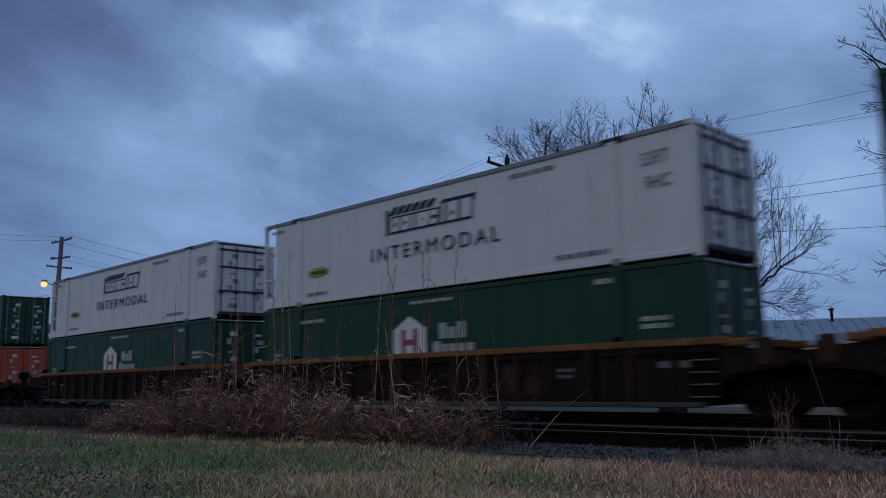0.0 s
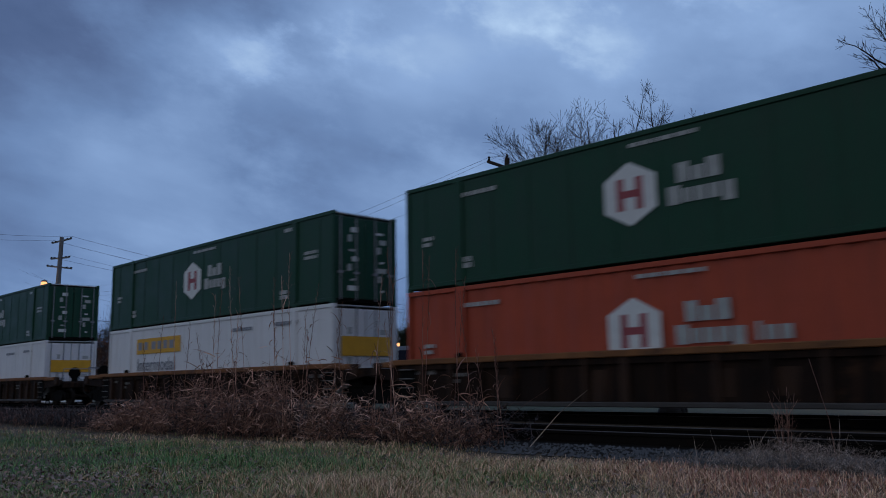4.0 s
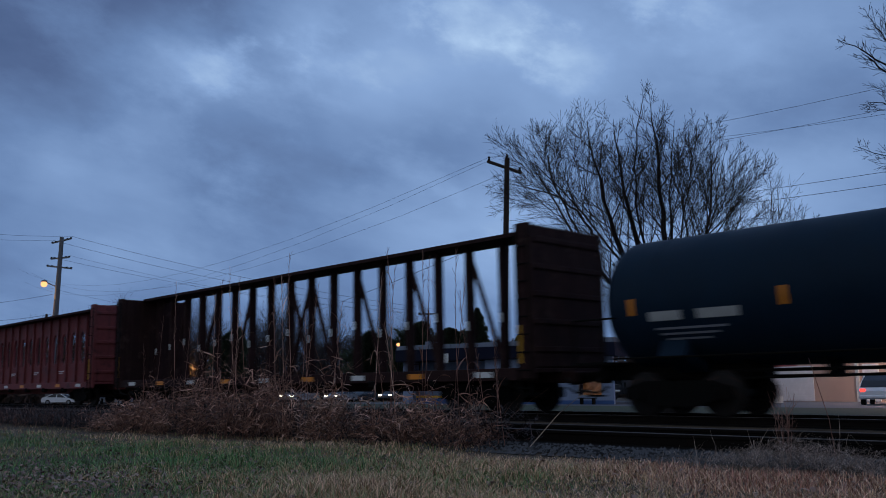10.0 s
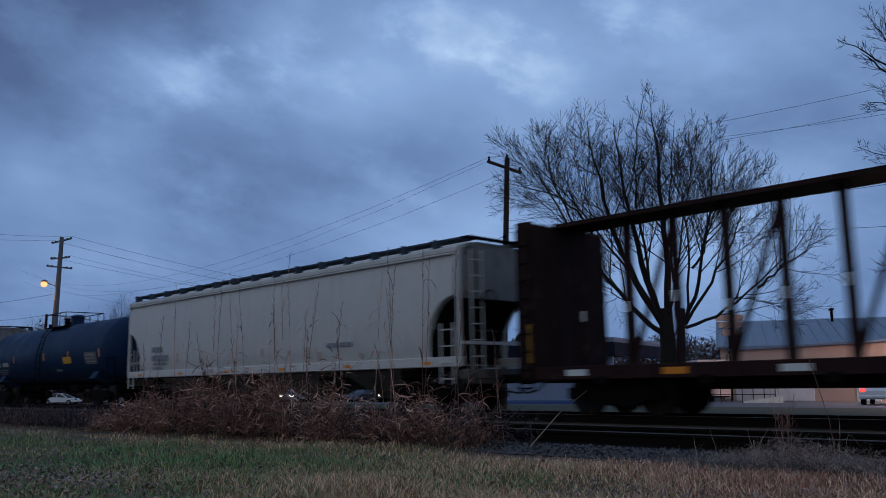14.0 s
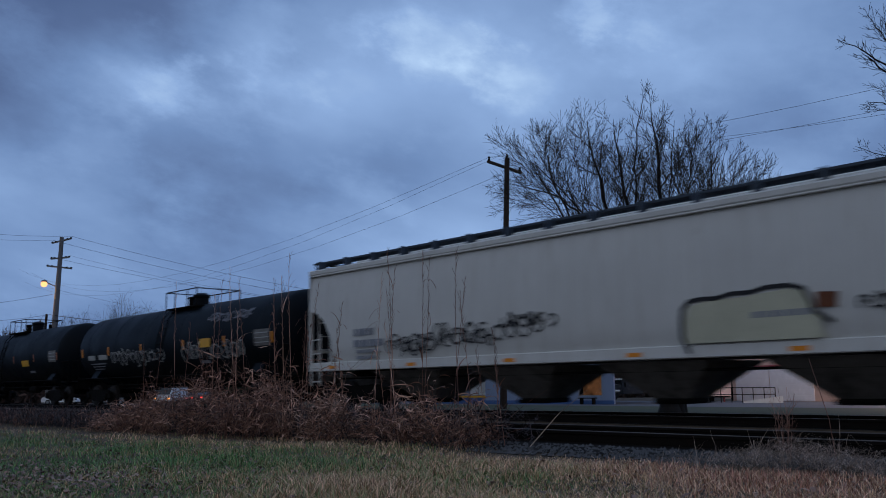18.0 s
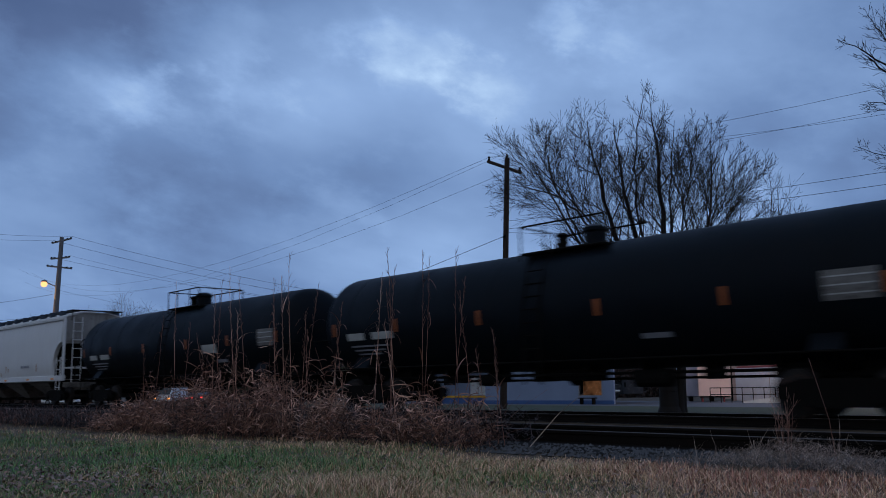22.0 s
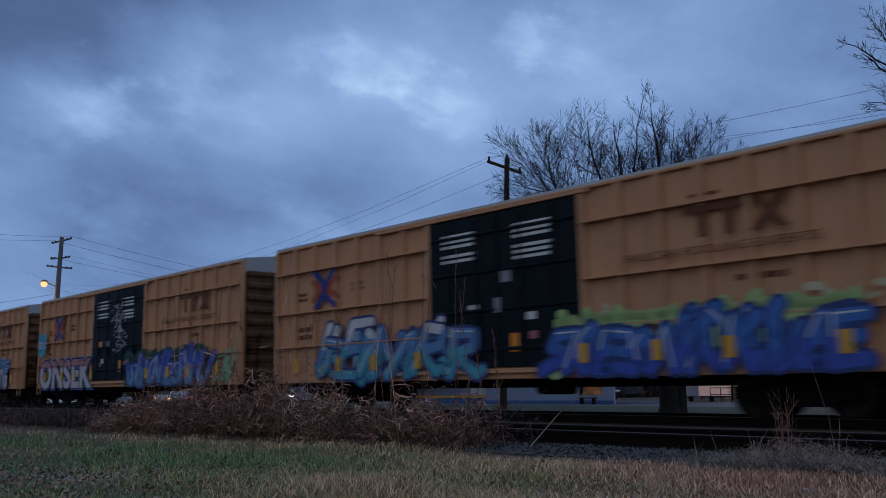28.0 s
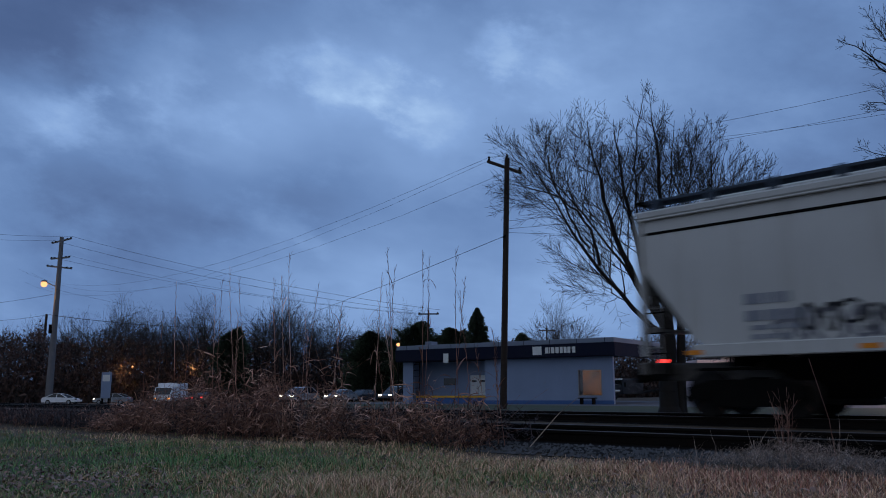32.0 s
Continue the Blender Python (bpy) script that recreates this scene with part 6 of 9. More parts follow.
    for k in range(110):
        x, z = r1.uniform(-7.6, 7.6), 1.12 + 0.75 * r1.random() ** 1.6
        if -2.4 < x < 2.4:
            continue
        m = Mesh()
        q = [(x, z)]
        q.append((x + r1.uniform(-0.25, 0.25), z + r1.uniform(-0.06, 0.06)))
        strokes(m, q, r1.uniform(0.04, 0.15), -1.6145 - 0.0002 * k)
        part("paint_patch", m, (M["faded_patch"], M["faded_patch"], M["rust_run"], SPRAY["grey"])[k % 4], b1, "pale flaking paint")
    scrawl(b1, -6.6, -3.4, 1.2, 1.75, -1.645, SPRAY["grey"], 0.07, 31)
    for x in (-7.0, -6.1, -5.2, -4.3, -3.4, -2.5, -1.75, 2.7, 3.6, 4.5, 5.4, 6.3, 7.2):
        plate("rust_stain", b1, x - 0.05, x + 0.04, r1.uniform(1.3, 1.8), r1.uniform(2.3, 3.9), -1.512, M["rust_run"], "brown rust stain", 0.05)
    # rust along the posts, from the eave down and thicker towards the sill
    for lo, hi in ((-7.975, -1.55), (1.95, 7.975)):
        n = max(3, round((hi - lo) / 0.95))
        for k in range(n + 1):
            x, z = lo + 0.05 + (hi - lo - 0.1) * k / n, 1.2
            while z < 4.2:
                h = r1.uniform(0.08, 0.4) * (1.0 if z < 2.4 else 2.2)
                wd = r1.uniform(0.02, 0.07) * (1.0 if z < 2.4 else 0.33)
                off = r1.uniform(-0.02, 0.04)
                if r1.random() < (0.8 if z < 2.6 else 0.45):
                    plate("rust_streak", b1, x + off - wd, x + off + wd, z, min(z + h, 4.24), -1.6135, M["rust_dark" if r1.random() < 0.6 else "rust_run"], "brown rust streak", 0.02)
                z += h + r1.uniform(0.0, 0.12)
    # flakes of rust above the sill and beside the door
    for k in range(46):
        x = r1.uniform(-7.7, 7.7) if k < 34 else r1.choice((-1, 1)) * r1.uniform(1.75, 2.3) + 0.2
        z = 1.2 + 0.5 * r1.random() ** 2 if k < 34 else r1.uniform(1.3, 4.0)
        if abs(x) < 1.75:
            continue
        m = Mesh()
        strokes(m, [(x, z), (x + r1.uniform(-0.22, 0.22), z + r1.uniform(-0.05, 0.05))], r1.uniform(0.04, 0.13), -1.632 - 0.0002 * k)
        part("rust_flake", m, M["rust_dark"], b1, "brown rust patch")
    x = -7.95
    while x < 7.6:
        d = r1.uniform(0.2, 0.9)
        part("rust_edge", Mesh().box(x, min(x + d, 7.95), -1.5945, -1.55, 4.342 + r1.uniform(0, 0.02), 4.412), M["rust_dark" if r1.random() < 0.75 else "rust_run"], b1, "rusty roof edge")
        x += d + r1.uniform(0.004, 0.1)
    part("rust_edge", Mesh().box(-7.9, 7.9, -1.626, -1.592, 4.26, 4.34), M["chord"], b1, "rusty roof edge")
    for x in (-1.68, 2.08):
        part("door_edge", Mesh().box(x - 0.07, x + 0.07, -1.622, -1.5, 1.2, 4.25, 0.01), M["chord"], b1, "rusty door edge")
    run(b1, a, b)
    a, b = -477.5, -494.0
    t = tank(a, b, "tank_blue", "dark tank car with white paint patch", 9)
    plate("paint_patch", t, 2.6, 3.9, 2.1, 2.9, -1.506, M["white_mark"])
    run(t, a, b)
    # edge, fill, second fill and cloud of the two pieces on each car
    fills = ((("black", "violet", "pale_blue", "navy"), ("black", "pale_blue", "blue", "blue"), 41), (("navy", "steel_blue", "teal", "lilac"), ("navy", "blue", "cobalt", "lime"), 42),
             (None, ("navy", "cobalt", "steel_blue", "dark_green"), 43), (("navy", "bone", "lilac", "plum"), ("navy", "lilac", "bone", "steel_blue"), 44))
    for (a, b), (lo, hi, seed) in zip(((-495.2, -514.3), (-516.4, -535.5), (-537.6, -556.7), (-558.8, -577.9)), fills):
        bx = boxcar(a, b, "new", "ochre yellow ribbed boxcar with dark doors and graffiti", (-2.3, 2.6) if seed < 43 else (-2.95, 2.1))
        if lo:
            graffiti(bx, *((-7.0, -1.0, 0.84, 2.6) if seed == 42 else (-6.3, -2.3, 0.86, 2.15)), -1.665, SPRAY[lo[0]], SPRAY[lo[1]], 6, seed, SPRAY[lo[2]], SPRAY[lo[3]] if seed != 42 else None,
                     top=SPRAY["white"] if seed == 42 else None, thin=0.25 if seed == 44 else 0.0)
        else:
            word_piece(bx, "ONSEK", -8.95, -2.35, 0.90, 2.12, -1.66, ((SPRAY["blue"], 0.10), (SPRAY["black"], 0.075), (SPRAY["letter_fade"], 0.042)))
        if seed == 44:
            graffiti(bx, -2.4, 1.3, 1.0, 2.15, -1.73, SPRAY["plum"], SPRAY["bone"], 5, 66, SPRAY["lilac"], thin=0.3)
            graffiti(bx, 1.9, 7.4, 1.75, 2.35, -1.655, SPRAY["navy"], SPRAY["steel_blue"], 6, 67, SPRAY["blue"], SPRAY["steel_blue"])
        graffiti(bx, *((0.9, 7.4, 0.84, 2.1) if seed == 43 else (1.4, 7.4, 0.84, 1.95) if seed == 44 else (2.0, 8.4, 0.84, 2.1)), -1.69, SPRAY[hi[0]], SPRAY[hi[1]], 7, seed + 50, SPRAY[hi[2]], SPRAY[hi[3]],
                 thin=0.2 if seed == 44 else 0.0)
        r3 = random.Random(seed)
        if seed == 43:
            m = Mesh()
            m.lathe([(0.0, 0.62), (0.003, 0.62)], "y", (-8.9, -1.66, 2.95), 22)
            part("graffiti_disc", m, SPRAY["teal"], bx, "round teal sprayed blob", kind="stuff")
            graffiti(bx, -9.4, -8.35, 2.7, 3.2, -1.668, SPRAY["navy"], SPRAY["pale_blue"], 3, 61, lean=0.1)
            m = Mesh()
            for k in range(34):
                p = (r3.uniform(7.7, 9.3), r3.uniform(0.95, 2.0))
                strokes(m, [p, (p[0] + r3.uniform(-0.15, 0.15), p[1] + r3.uniform(-0.06, 0.06))], r3.uniform(0.10, 0.26), -1.63 - 0.0004 * k)
            part("graffiti_cloud", m, SPRAY["pale_green"], bx, "pale green sprayed patches", kind="stuff")
            m = Mesh()
            for k in range(9):
                p = (r3.uniform(1.2, 7.0), r3.uniform(1.0, 1.6))
                strokes(m, [p, (p[0] + r3.uniform(-0.2, 0.2), p[1] + r3.uniform(0.05, 0.16))], r3.uniform(0.05, 0.12), -1.712)
            part("graffiti_spot", m, SPRAY["rose"], bx, "rose sprayed spots", kind="stuff")
        if seed == 42:
            m = Mesh()
            for k in range(26):
                p = (r3.choice((r3.uniform(2.2, 8.8), r3.uniform(7.6, 9.2))), r3.choice((r3.uniform(1.9, 2.4), r3.uniform(1.0, 2.2))))
                strokes(m, [p, (p[0] + r3.uniform(-0.3, 0.3), p[1] + r3.uniform(-0.05, 0.05))], r3.uniform(0.08, 0.2), -1.63 - 0.0004 * k)
            part("graffiti_cloud", m, SPRAY["cream"], bx, "cream sprayed patches", kind="stuff")
        # faint pale scrawl and cards on the doors
        m = Mesh()
        r2 = random.Random(seed + 7)
        for k in range(110):
            pz = r2.uniform(2.35, 4.35)
            px = -0.25 + 0.28 * (4.35 - pz) + r2.gauss(0, 0.30)
            strokes(m, [(px, pz), (px + r2.uniform(-0.12, 0.12), pz + r2.uniform(-0.1, 0.1))], r2.uniform(0.03, 0.07), -1.655 - 0.0003 * k)
        if seed == 43:
            part("graffiti_scrawl", m, SPRAY["lilac"], bx, "faded pale scrawl", kind="stuff")
        cards = {42: ((-0.7, 2.62, 0.16, 0.06, "white_mark"), (0.1, 2.62, 0.10, 0.18, "grey_mark"), (0.63, 1.7, 0.12, 0.22, "orange_reflector"), (1.15, 2.3, 0.15, 0.09, "white_mark"), (1.2, 1.85, 0.12, 0.09, "rose"), (0.4, 3.3, 0.16, 0.14, "grey_mark")),
                 43: ((-2.0, 2.7, 0.17, 0.11, "orange_reflector"), (-1.25, 2.68, 0.2, 0.12, "grey_mark"), (-1.75, 1.95, 0.11, 0.1, "white_mark"), (-1.95, 1.8, 0.09, 0.08, "rose"), (0.02, 1.7, 0.10, 0.24, "orange_reflector"), (0.75, 1.9, 0.16, 0.10, "grey_mark"), (0.48, 1.82, 0.1, 0.08, "rose"))}
        for px, pz, hw, hh, mat in cards.get(seed, ((-0.41, 3.19, 0.10, 0.10, "white_mark"), (-0.85, 2.68, 0.15, 0.10, "grey_mark"), (0.02, 1.7, 0.10, 0.22, "yellow_mark"), (1.0, 2.9, 0.2, 0.08, "grey_mark"))):
            plate("door_card", bx, px - hw, px + hw, pz - hh, pz + hh, -1.618, SPRAY["rose"] if mat == "rose" else M[mat])
        run(bx, a, b)
    a, b = -579.6, -598.5
    h = hopper(a, b, "hopper_grey", "grey covered hopper with green graffiti at the train's end", 4, "flat", 6)
    m = Mesh()
    r4 = random.Random(12)
    for k in range(46):
        px, pz = -1.75 + 5.1 * k / 45, r4.uniform(1.35, 1.85)
        strokes(m, [(px, pz), (px + r4.uniform(-0.2, 0.3), pz + r4.uniform(-0.15, 0.15))], r4.uniform(0.35, 0.6), -1.560 - 0.00006 * k)
    part("graffiti_cloud", m, SPRAY["black"], h, "ragged black sprayed cloud")
    word_piece(h, "SUEKO!", -1.62, 3.3, 1.28, 1.95, -1.568, ((SPRAY["dark_green"], 0.045), (SPRAY["pale_lime"], 0.012)))
    graffiti(h, 4.5, 7.1, 1.05, 2.1, -1.56, SPRAY["black"], SPRAY["pale_grey"], 5, 72, SPRAY["pale_grey"])
    plate("rust_stain", h, 7.9, 8.25, 1.4, 2.6, -1.508, M["rust_run"], "brown rust stain")
    scrawl(h, -6.6, -3.2, 1.4, 2.05, -1.508, SPRAY["grey"], 0.09, 73)
    scrawl(h, -6.2, -3.0, 1.6, 2.1, -1.512, SPRAY["black"], 0.06, 74)
    part("end_of_train_lamp", Mesh().box(-9.95, -9.8, -0.08, 0.08, 1.13, 1.21, 0.02), M["tail"], h, "red end-of-train lamp")
    run(h, a, b)


SKY = sky_dome()
ground()
track(TRACK_Y, 0.0, BANK, -60, 12, "main line track on a ballast bed with timber ties")
track(SIDING_Y, 0.022, 0.0, -22, 8, "siding track with dull rails on old ballast")
train()


# ---- buildings and road beyond the line ----
strip("road", -140, -48, 44, 50, 0.012, M["asphalt"], "grey asphalt road with waiting cars", 4.0)
strip("parking_lot", -60, 20, 38.1, 62, 0.010, M["asphalt"], "grey asphalt forecourt", 4.0)
strip("verge", -60, 20, 20.0, 38.0, 0.010, surface("dull_winter_verge", (0.055, 0.065, 0.035), 0.95, 0, 0.35, 0.8, (0.07, 0.055, 0.04, 1), 0.55, 12, 0.4), "strip of short winter grass beside the line", 2.0)


def shop():
    """Low flat-roofed trade shop with a navy fascia and a recessed dock."""
    b = thing("shop_building", "low blue-grey flat-roofed shop with navy fascia sign", "building", at=pose(-30.2, 44.3, -0.36, 0, 0, 11.8))
    w = M["wall_blue"]
    # right block: front wall with a window opening, side and back walls
    front = part("front_wall", Mesh().box(-9.2, -2.35, 0, 0.25, 0.0, 3.1).box(-0.75, 0.0, 0, 0.25, 0.0, 3.1).box(-2.35, -0.75, 0, 0.25, 0.0, 0.6).box(-2.35, -0.75, 0, 0.25, 2.2, 3.1), w, b)
    part("wall_base", Mesh().box(-9.2, 0.0, -0.03, 0.0, 0.0, 0.30), M["wall_base"], b, "blue painted wall base")
    part("side_wall", Mesh().prism([(-0.25, 0.25), (0.0, 0.25), (-5.6, 12.8), (-5.85, 12.8)], "z", 0, 3.1), w, b)
    part("canopy_post", Mesh().box(0.0, 0.16, 12.5, 12.66, 0, 3.6), M["steel"], b)
    part("recess_wall", Mesh().box(-16.1, -9.2, 1.6, 1.85, 0, 3.1).box(-9.2, -8.95, 0.25, 1.6, 0, 3.1), w, b)
    part("left_pier", Mesh().box(-16.1, -15.2, 0, 0.3, 0, 3.0).box(-16.1, -15.85, 0.3, 1.6, 0, 3.0), w, b)
    part("back_wall", Mesh().box(-16.1, -5.6, 12.8, 13.05, 0, 3.1).box(-16.1, -15.85, 1.85, 12.8, 0, 3.1), w, b)
    part("loading_dock", Mesh().box(-15.2, -9.2, 0.4, 1.6, 0, 0.62, 0.02), M["wall_base"], b, "blue concrete loading dock")
    part("dock_edge", Mesh().box(-15.2, -9.2, 0.34, 0.40, 0.48, 0.62, 0.01), M["yellow_mark"], b, "worn yellow dock edge")
    part("roof", Mesh().box(-16.4, 0.1, -0.2, 13.1, 3.6, 3.8), M["roof_blue"], b)
    part("fascia", Mesh().box(-16.4, 0.4, -0.55, -0.35, 3.05, 3.86, 0.02).box(0.22, 0.4, -0.35, 13.0, 3.05, 3.86, 0.02).box(-16.4, 0.4, -0.5, 1.6, 3.02, 3.08), M["fascia_navy"], b, "navy sign fascia")
    part("parapet", Mesh().box(-16.4, 0.3, -0.42, -0.2, 3.86, 4.16, 0.02).box(0.1, 0.3, -0.2, 13.0, 3.86, 4.16, 0.02), M["fascia_grey"], b, "grey parapet")
    for k in range(9):
        part("parapet_joint", Mesh().box(-15.5 + 1.9 * k, -15.47 + 1.9 * k, -0.43, -0.42, 3.86, 4.16), M["fascia_navy"], b)
    for i, (a, c) in enumerate(((0, 0.24), (0.30, 0.36), (0.43, 0.66), (0.74, 0.97), (1.05, 1.25), (1.32, 1.52), (1.58, 1.78), (1.82, 1.86), (1.92, 2.12))):
        part("sign_letter", Mesh().box(-4.35 + a, -4.35 + c, -0.565, -0.555, 3.28 if i != 7 else 3.5, 3.66), M["white_mark"], b)
    part("sign_emblem", Mesh().box(-5.25, -4.6, -0.57, -0.555, 3.2, 3.74, 0.002).box(-5.1, -5.02, -0.58, -0.57, 3.3, 3.6).box(-4.84, -4.76, -0.58, -0.57, 3.3, 3.6), M["white_mark"], b, "white square emblem")
    win = part("window", Mesh().box(-2.32, -0.78, 0.10, 0.12, 0.63, 2.17), M["shop_glass"], b, "display window with a glowing sheet behind the glass")
    part("window_frame", Mesh().box(-2.37, -0.73, -0.02, 0.06, 2.17, 2.23).box(-2.37, -0.73, -0.02, 0.06, 0.57, 0.63).box(-2.37, -2.31, -0.02, 0.06, 0.57, 2.23).box(-0.79, -0.73, -0.02, 0.06, 0.57, 2.23), M["grey_mark"], win)
    # added glowing sheet that imitates the warm reflection in the glass
    part("window_lining", Mesh().box(-2.3, -0.8, 0.6, 0.62, 0.6, 2.2), M["window_glow"], b, "glowing sheet for the warm reflection in the window")
    for x in (-11.35, -10.65):
        d = part("door", Mesh().box(x, x + 0.66, 1.53, 1.6, 0.64, 2.02, 0.01), M["white_mark"], b, "white dock door")
        part("door_window", Mesh().box(x + 0.14, x + 0.52, 1.52, 1.532, 1.55, 1.68), M["glass"], d)
    part("recess_window", Mesh().box(-13.6, -12.6, 1.54, 1.6, 1.35, 1.85), M["glass"], b)
    ladder(b, -14.9, -0.02, 0.2, 3.0, 0.5, M["steel"])
    part("notice_box", Mesh().box(-12.2, -11.8, -0.62, -0.55, 2.85, 3.5, 0.01), M["white_mark"], b)
    part("roof_unit", Mesh().box(-14.9, -14.3, 1.0, 1.8, 3.8, 4.5, 0.03), M["fascia_grey"], b)
    part("bench", Mesh().box(-2.0, -0.9, -0.9, -0.45, 0.42, 0.48).box(-1.9, -1.8, -0.85, -0.5, 0, 0.42).box(-1.1, -1.0, -0.85, -0.5, 0, 0.42), M["steel"], b)
    return b
    u = thing("air_conditioner", "grey metal air conditioner unit beside the shop wall", "air conditioner", at=pose(-29.75, 46.3, -0.36, 0, 0, 11.8))
    part("cabinet", Mesh().box(-0.48, 0.48, -0.4, 0.4, 0.08, 0.92, 0.03), M["fascia_grey"], u)
    part("plinth", Mesh().box(-0.6, 0.6, -0.5, 0.5, -0.05, 0.08, 0.02), M["wall_blue"], u, "pale concrete plinth")
    for k in range(7):
        part("louvre", Mesh().box(-0.42, 0.42, -0.425, -0.395, 0.18 + 0.1 * k, 0.23 + 0.1 * k), M["wall_blue"], u)
    part("fan_guard", Mesh().lathe([(0.0, 0.34), (0.05, 0.32)], "z", (0, 0, 0.92), 16), M["steel"], u, "round dark fan guard")


def glass_materials():
    n = Nodes("shop_window_glass")
    n.bsdf.inputs["Base Color"].default_value = (0.9, 0.9, 0.9, 1)
    n.bsdf.inputs["Roughness"].default_value = 0.05
    n.bsdf.inputs["Transmission Weight"].default_value = 1.0
    M["shop_glass"] = n.m
    # emission that stands in for the window's warm reflection
    n = Nodes("warm_window_glow")
    co = n.add("ShaderNodeTexCoord").outputs["Object"]
    f = n.noise(co, 2.2, 4.0, 0.6)
    col = n.ramp(f, (0.35, (0.10, 0.045, 0.02, 1)), (0.6, (0.55, 0.24, 0.11, 1)))
    em = n.add("ShaderNodeEmission", i0=col, i1=0.17)
    n.t.links.new(em.outputs[0], n.out.inputs[0])
    M["window_glow"] = n.m


glass_materials()
shop()


def warehouse():
    """Large shed with a ribbed metal roof behind the shop."""
    b = thing("warehouse", "large pale warehouse with a blue-grey ribbed metal roof", "building", at=pose(-33.5, 84.0, -0.35, 0, 0, 27))
    part("wall", Mesh().box(-9, 30, 0, 0.3, 0, 5.2).box(-9, -8.7, 0.3, 30, 0, 5.2).box(29.7, 30, 0.3, 30, 0, 5.2).box(-9, 30, 29.7, 30, 0, 5.2), M["wall_pale"], b)
    part("roof", Mesh().prism([(-0.6, 5.0), (15, 8.6), (30.6, 5.0), (30.6, 5.2), (15, 8.85), (-0.6, 5.2)], "x", -9.4, 30.4), M["roof_blue"], b)
    for k in range(34):
        x = -9.2 + 1.18 * k
        part("roof_rib", Mesh().prism([(-0.6, 5.2), (15, 8.85), (15, 8.93), (-0.6, 5.28)], "x", x, x + 0.06), M["roof_blue"], b)
    part("vent_pipe", Mesh().tube((3.0, 13, 8.0), (3.0, 13, 9.6), 0.16, n=10).lathe([(0, 0.1), (0.05, 0.3), (0.2, 0.3), (0.3, 0.05)], "z", (3.0, 13, 9.6), 10), M["steel"], b)
    return b


def service_building():
    b = thing("garage_building", "pale garage with white roller doors and red trim", "building", at=pose(-35.8, 64.6, -0.4, 0, 0, -17.0))
    part("wall", Mesh().box(3.3, 30, 0.6, 0.85, 0, 4.0).box(3.3, 3.55, 0.85, 12, 0, 4.0).box(29.7, 30, 0.85, 12, 0, 4.0).box(3.3, 30, 11.8, 12, 0, 4.0), M["wall_pale"], b)
    part("roof", Mesh().box(3.1, 30.2, 0.3, 12.1, 4.0, 4.18, 0.02), M["fascia_grey"], b)
    part("red_trim", Mesh().box(3.9, 9.6, 0.52, 0.6, 2.66, 2.78), M["red_mark"], b, "red trim strip")
    for x, w in ((3.7, 3.3), (7.1, 3.9), (15.0, 1.2), (18.5, 3.2), (23.0, 3.2)):
        d = part("roller_door", Mesh().box(x, x + w, 0.54, 0.6, 0.1, 2.62), M["car_white"], b, "white roller door")
        for k in range(6):
            part("door_slat", Mesh().box(x, x + w, 0.525, 0.54, 0.14 + 0.41 * k, 0.52 + 0.41 * k, 0.01), M["car_white"], d)
    part("door_post", Mesh().box(14.5, 14.72, 0.45, 0.6, 0, 2.9), M["white_mark"], b, "white post")
    return b


def box_trailer():
    t = thing("box_trailer", "white box trailer parked on its legs, pink lamplight in its paint", "trailer", at=pose(-31.8, 57.55, -0.34, 0, 0, 44))
    part("cargo_box", Mesh().box(0, 2.4, 0, 5.0, 0.42, 3.1, 0.03), M["trailer"], t)
    part("bumper", Mesh().box(0.1, 2.3, -0.05, 0.05, 0.34, 0.44), M["steel"], t)
    for x in (0.35, 1.95):
        part("leg", Mesh().box(x - 0.06, x + 0.06, 0.3, 0.42, 0.0, 0.42), M["red_mark"], t)
        part("wheel", Mesh().lathe([(-0.12, 0.14), (-0.12, 0.28), (0.12, 0.28), (0.12, 0.14)], "x", (x, 3.6, 0.28), 14), M["tyre"], t)


def ramp_rail():
    f = thing("railing", "pale metal railing along a ramp", "railing", at=pose(-26.2, 53.2, -0.32, 0, 0, 20))
    part("ramp_wall", Mesh().add([(0, -0.15, 0.12), (2.4, -0.15, 0.45), (2.4, 0.15, 0.45), (0, 0.15, 0.12), (0, -0.15, 0.0), (2.4, -0.15, 0.0), (2.4, 0.15, 0), (0, 0.15, 0)],
                                 [(0, 1, 2, 3), (0, 4, 5, 1), (3, 2, 6, 7), (1, 5, 6, 2), (0, 3, 7, 4), (4, 7, 6, 5)]), M["white_mark"], f)
    for k in range(7):
        part("post", Mesh().tube((-2.4 + 0.7 * k, 2.2, 0), (-2.4 + 0.7 * k, 2.2, 1.0), 0.03, n=6), M["steel"], f)
    part("hand_rail", Mesh().tube((-2.4, 2.2, 1.0), (1.8, 2.2, 1.0), 0.03, n=6).tube((-2.4, 2.2, 0.55), (1.8, 2.2, 0.55), 0.025, n=6), M["steel"], f)


warehouse()
service_building()
box_trailer()
ramp_rail()


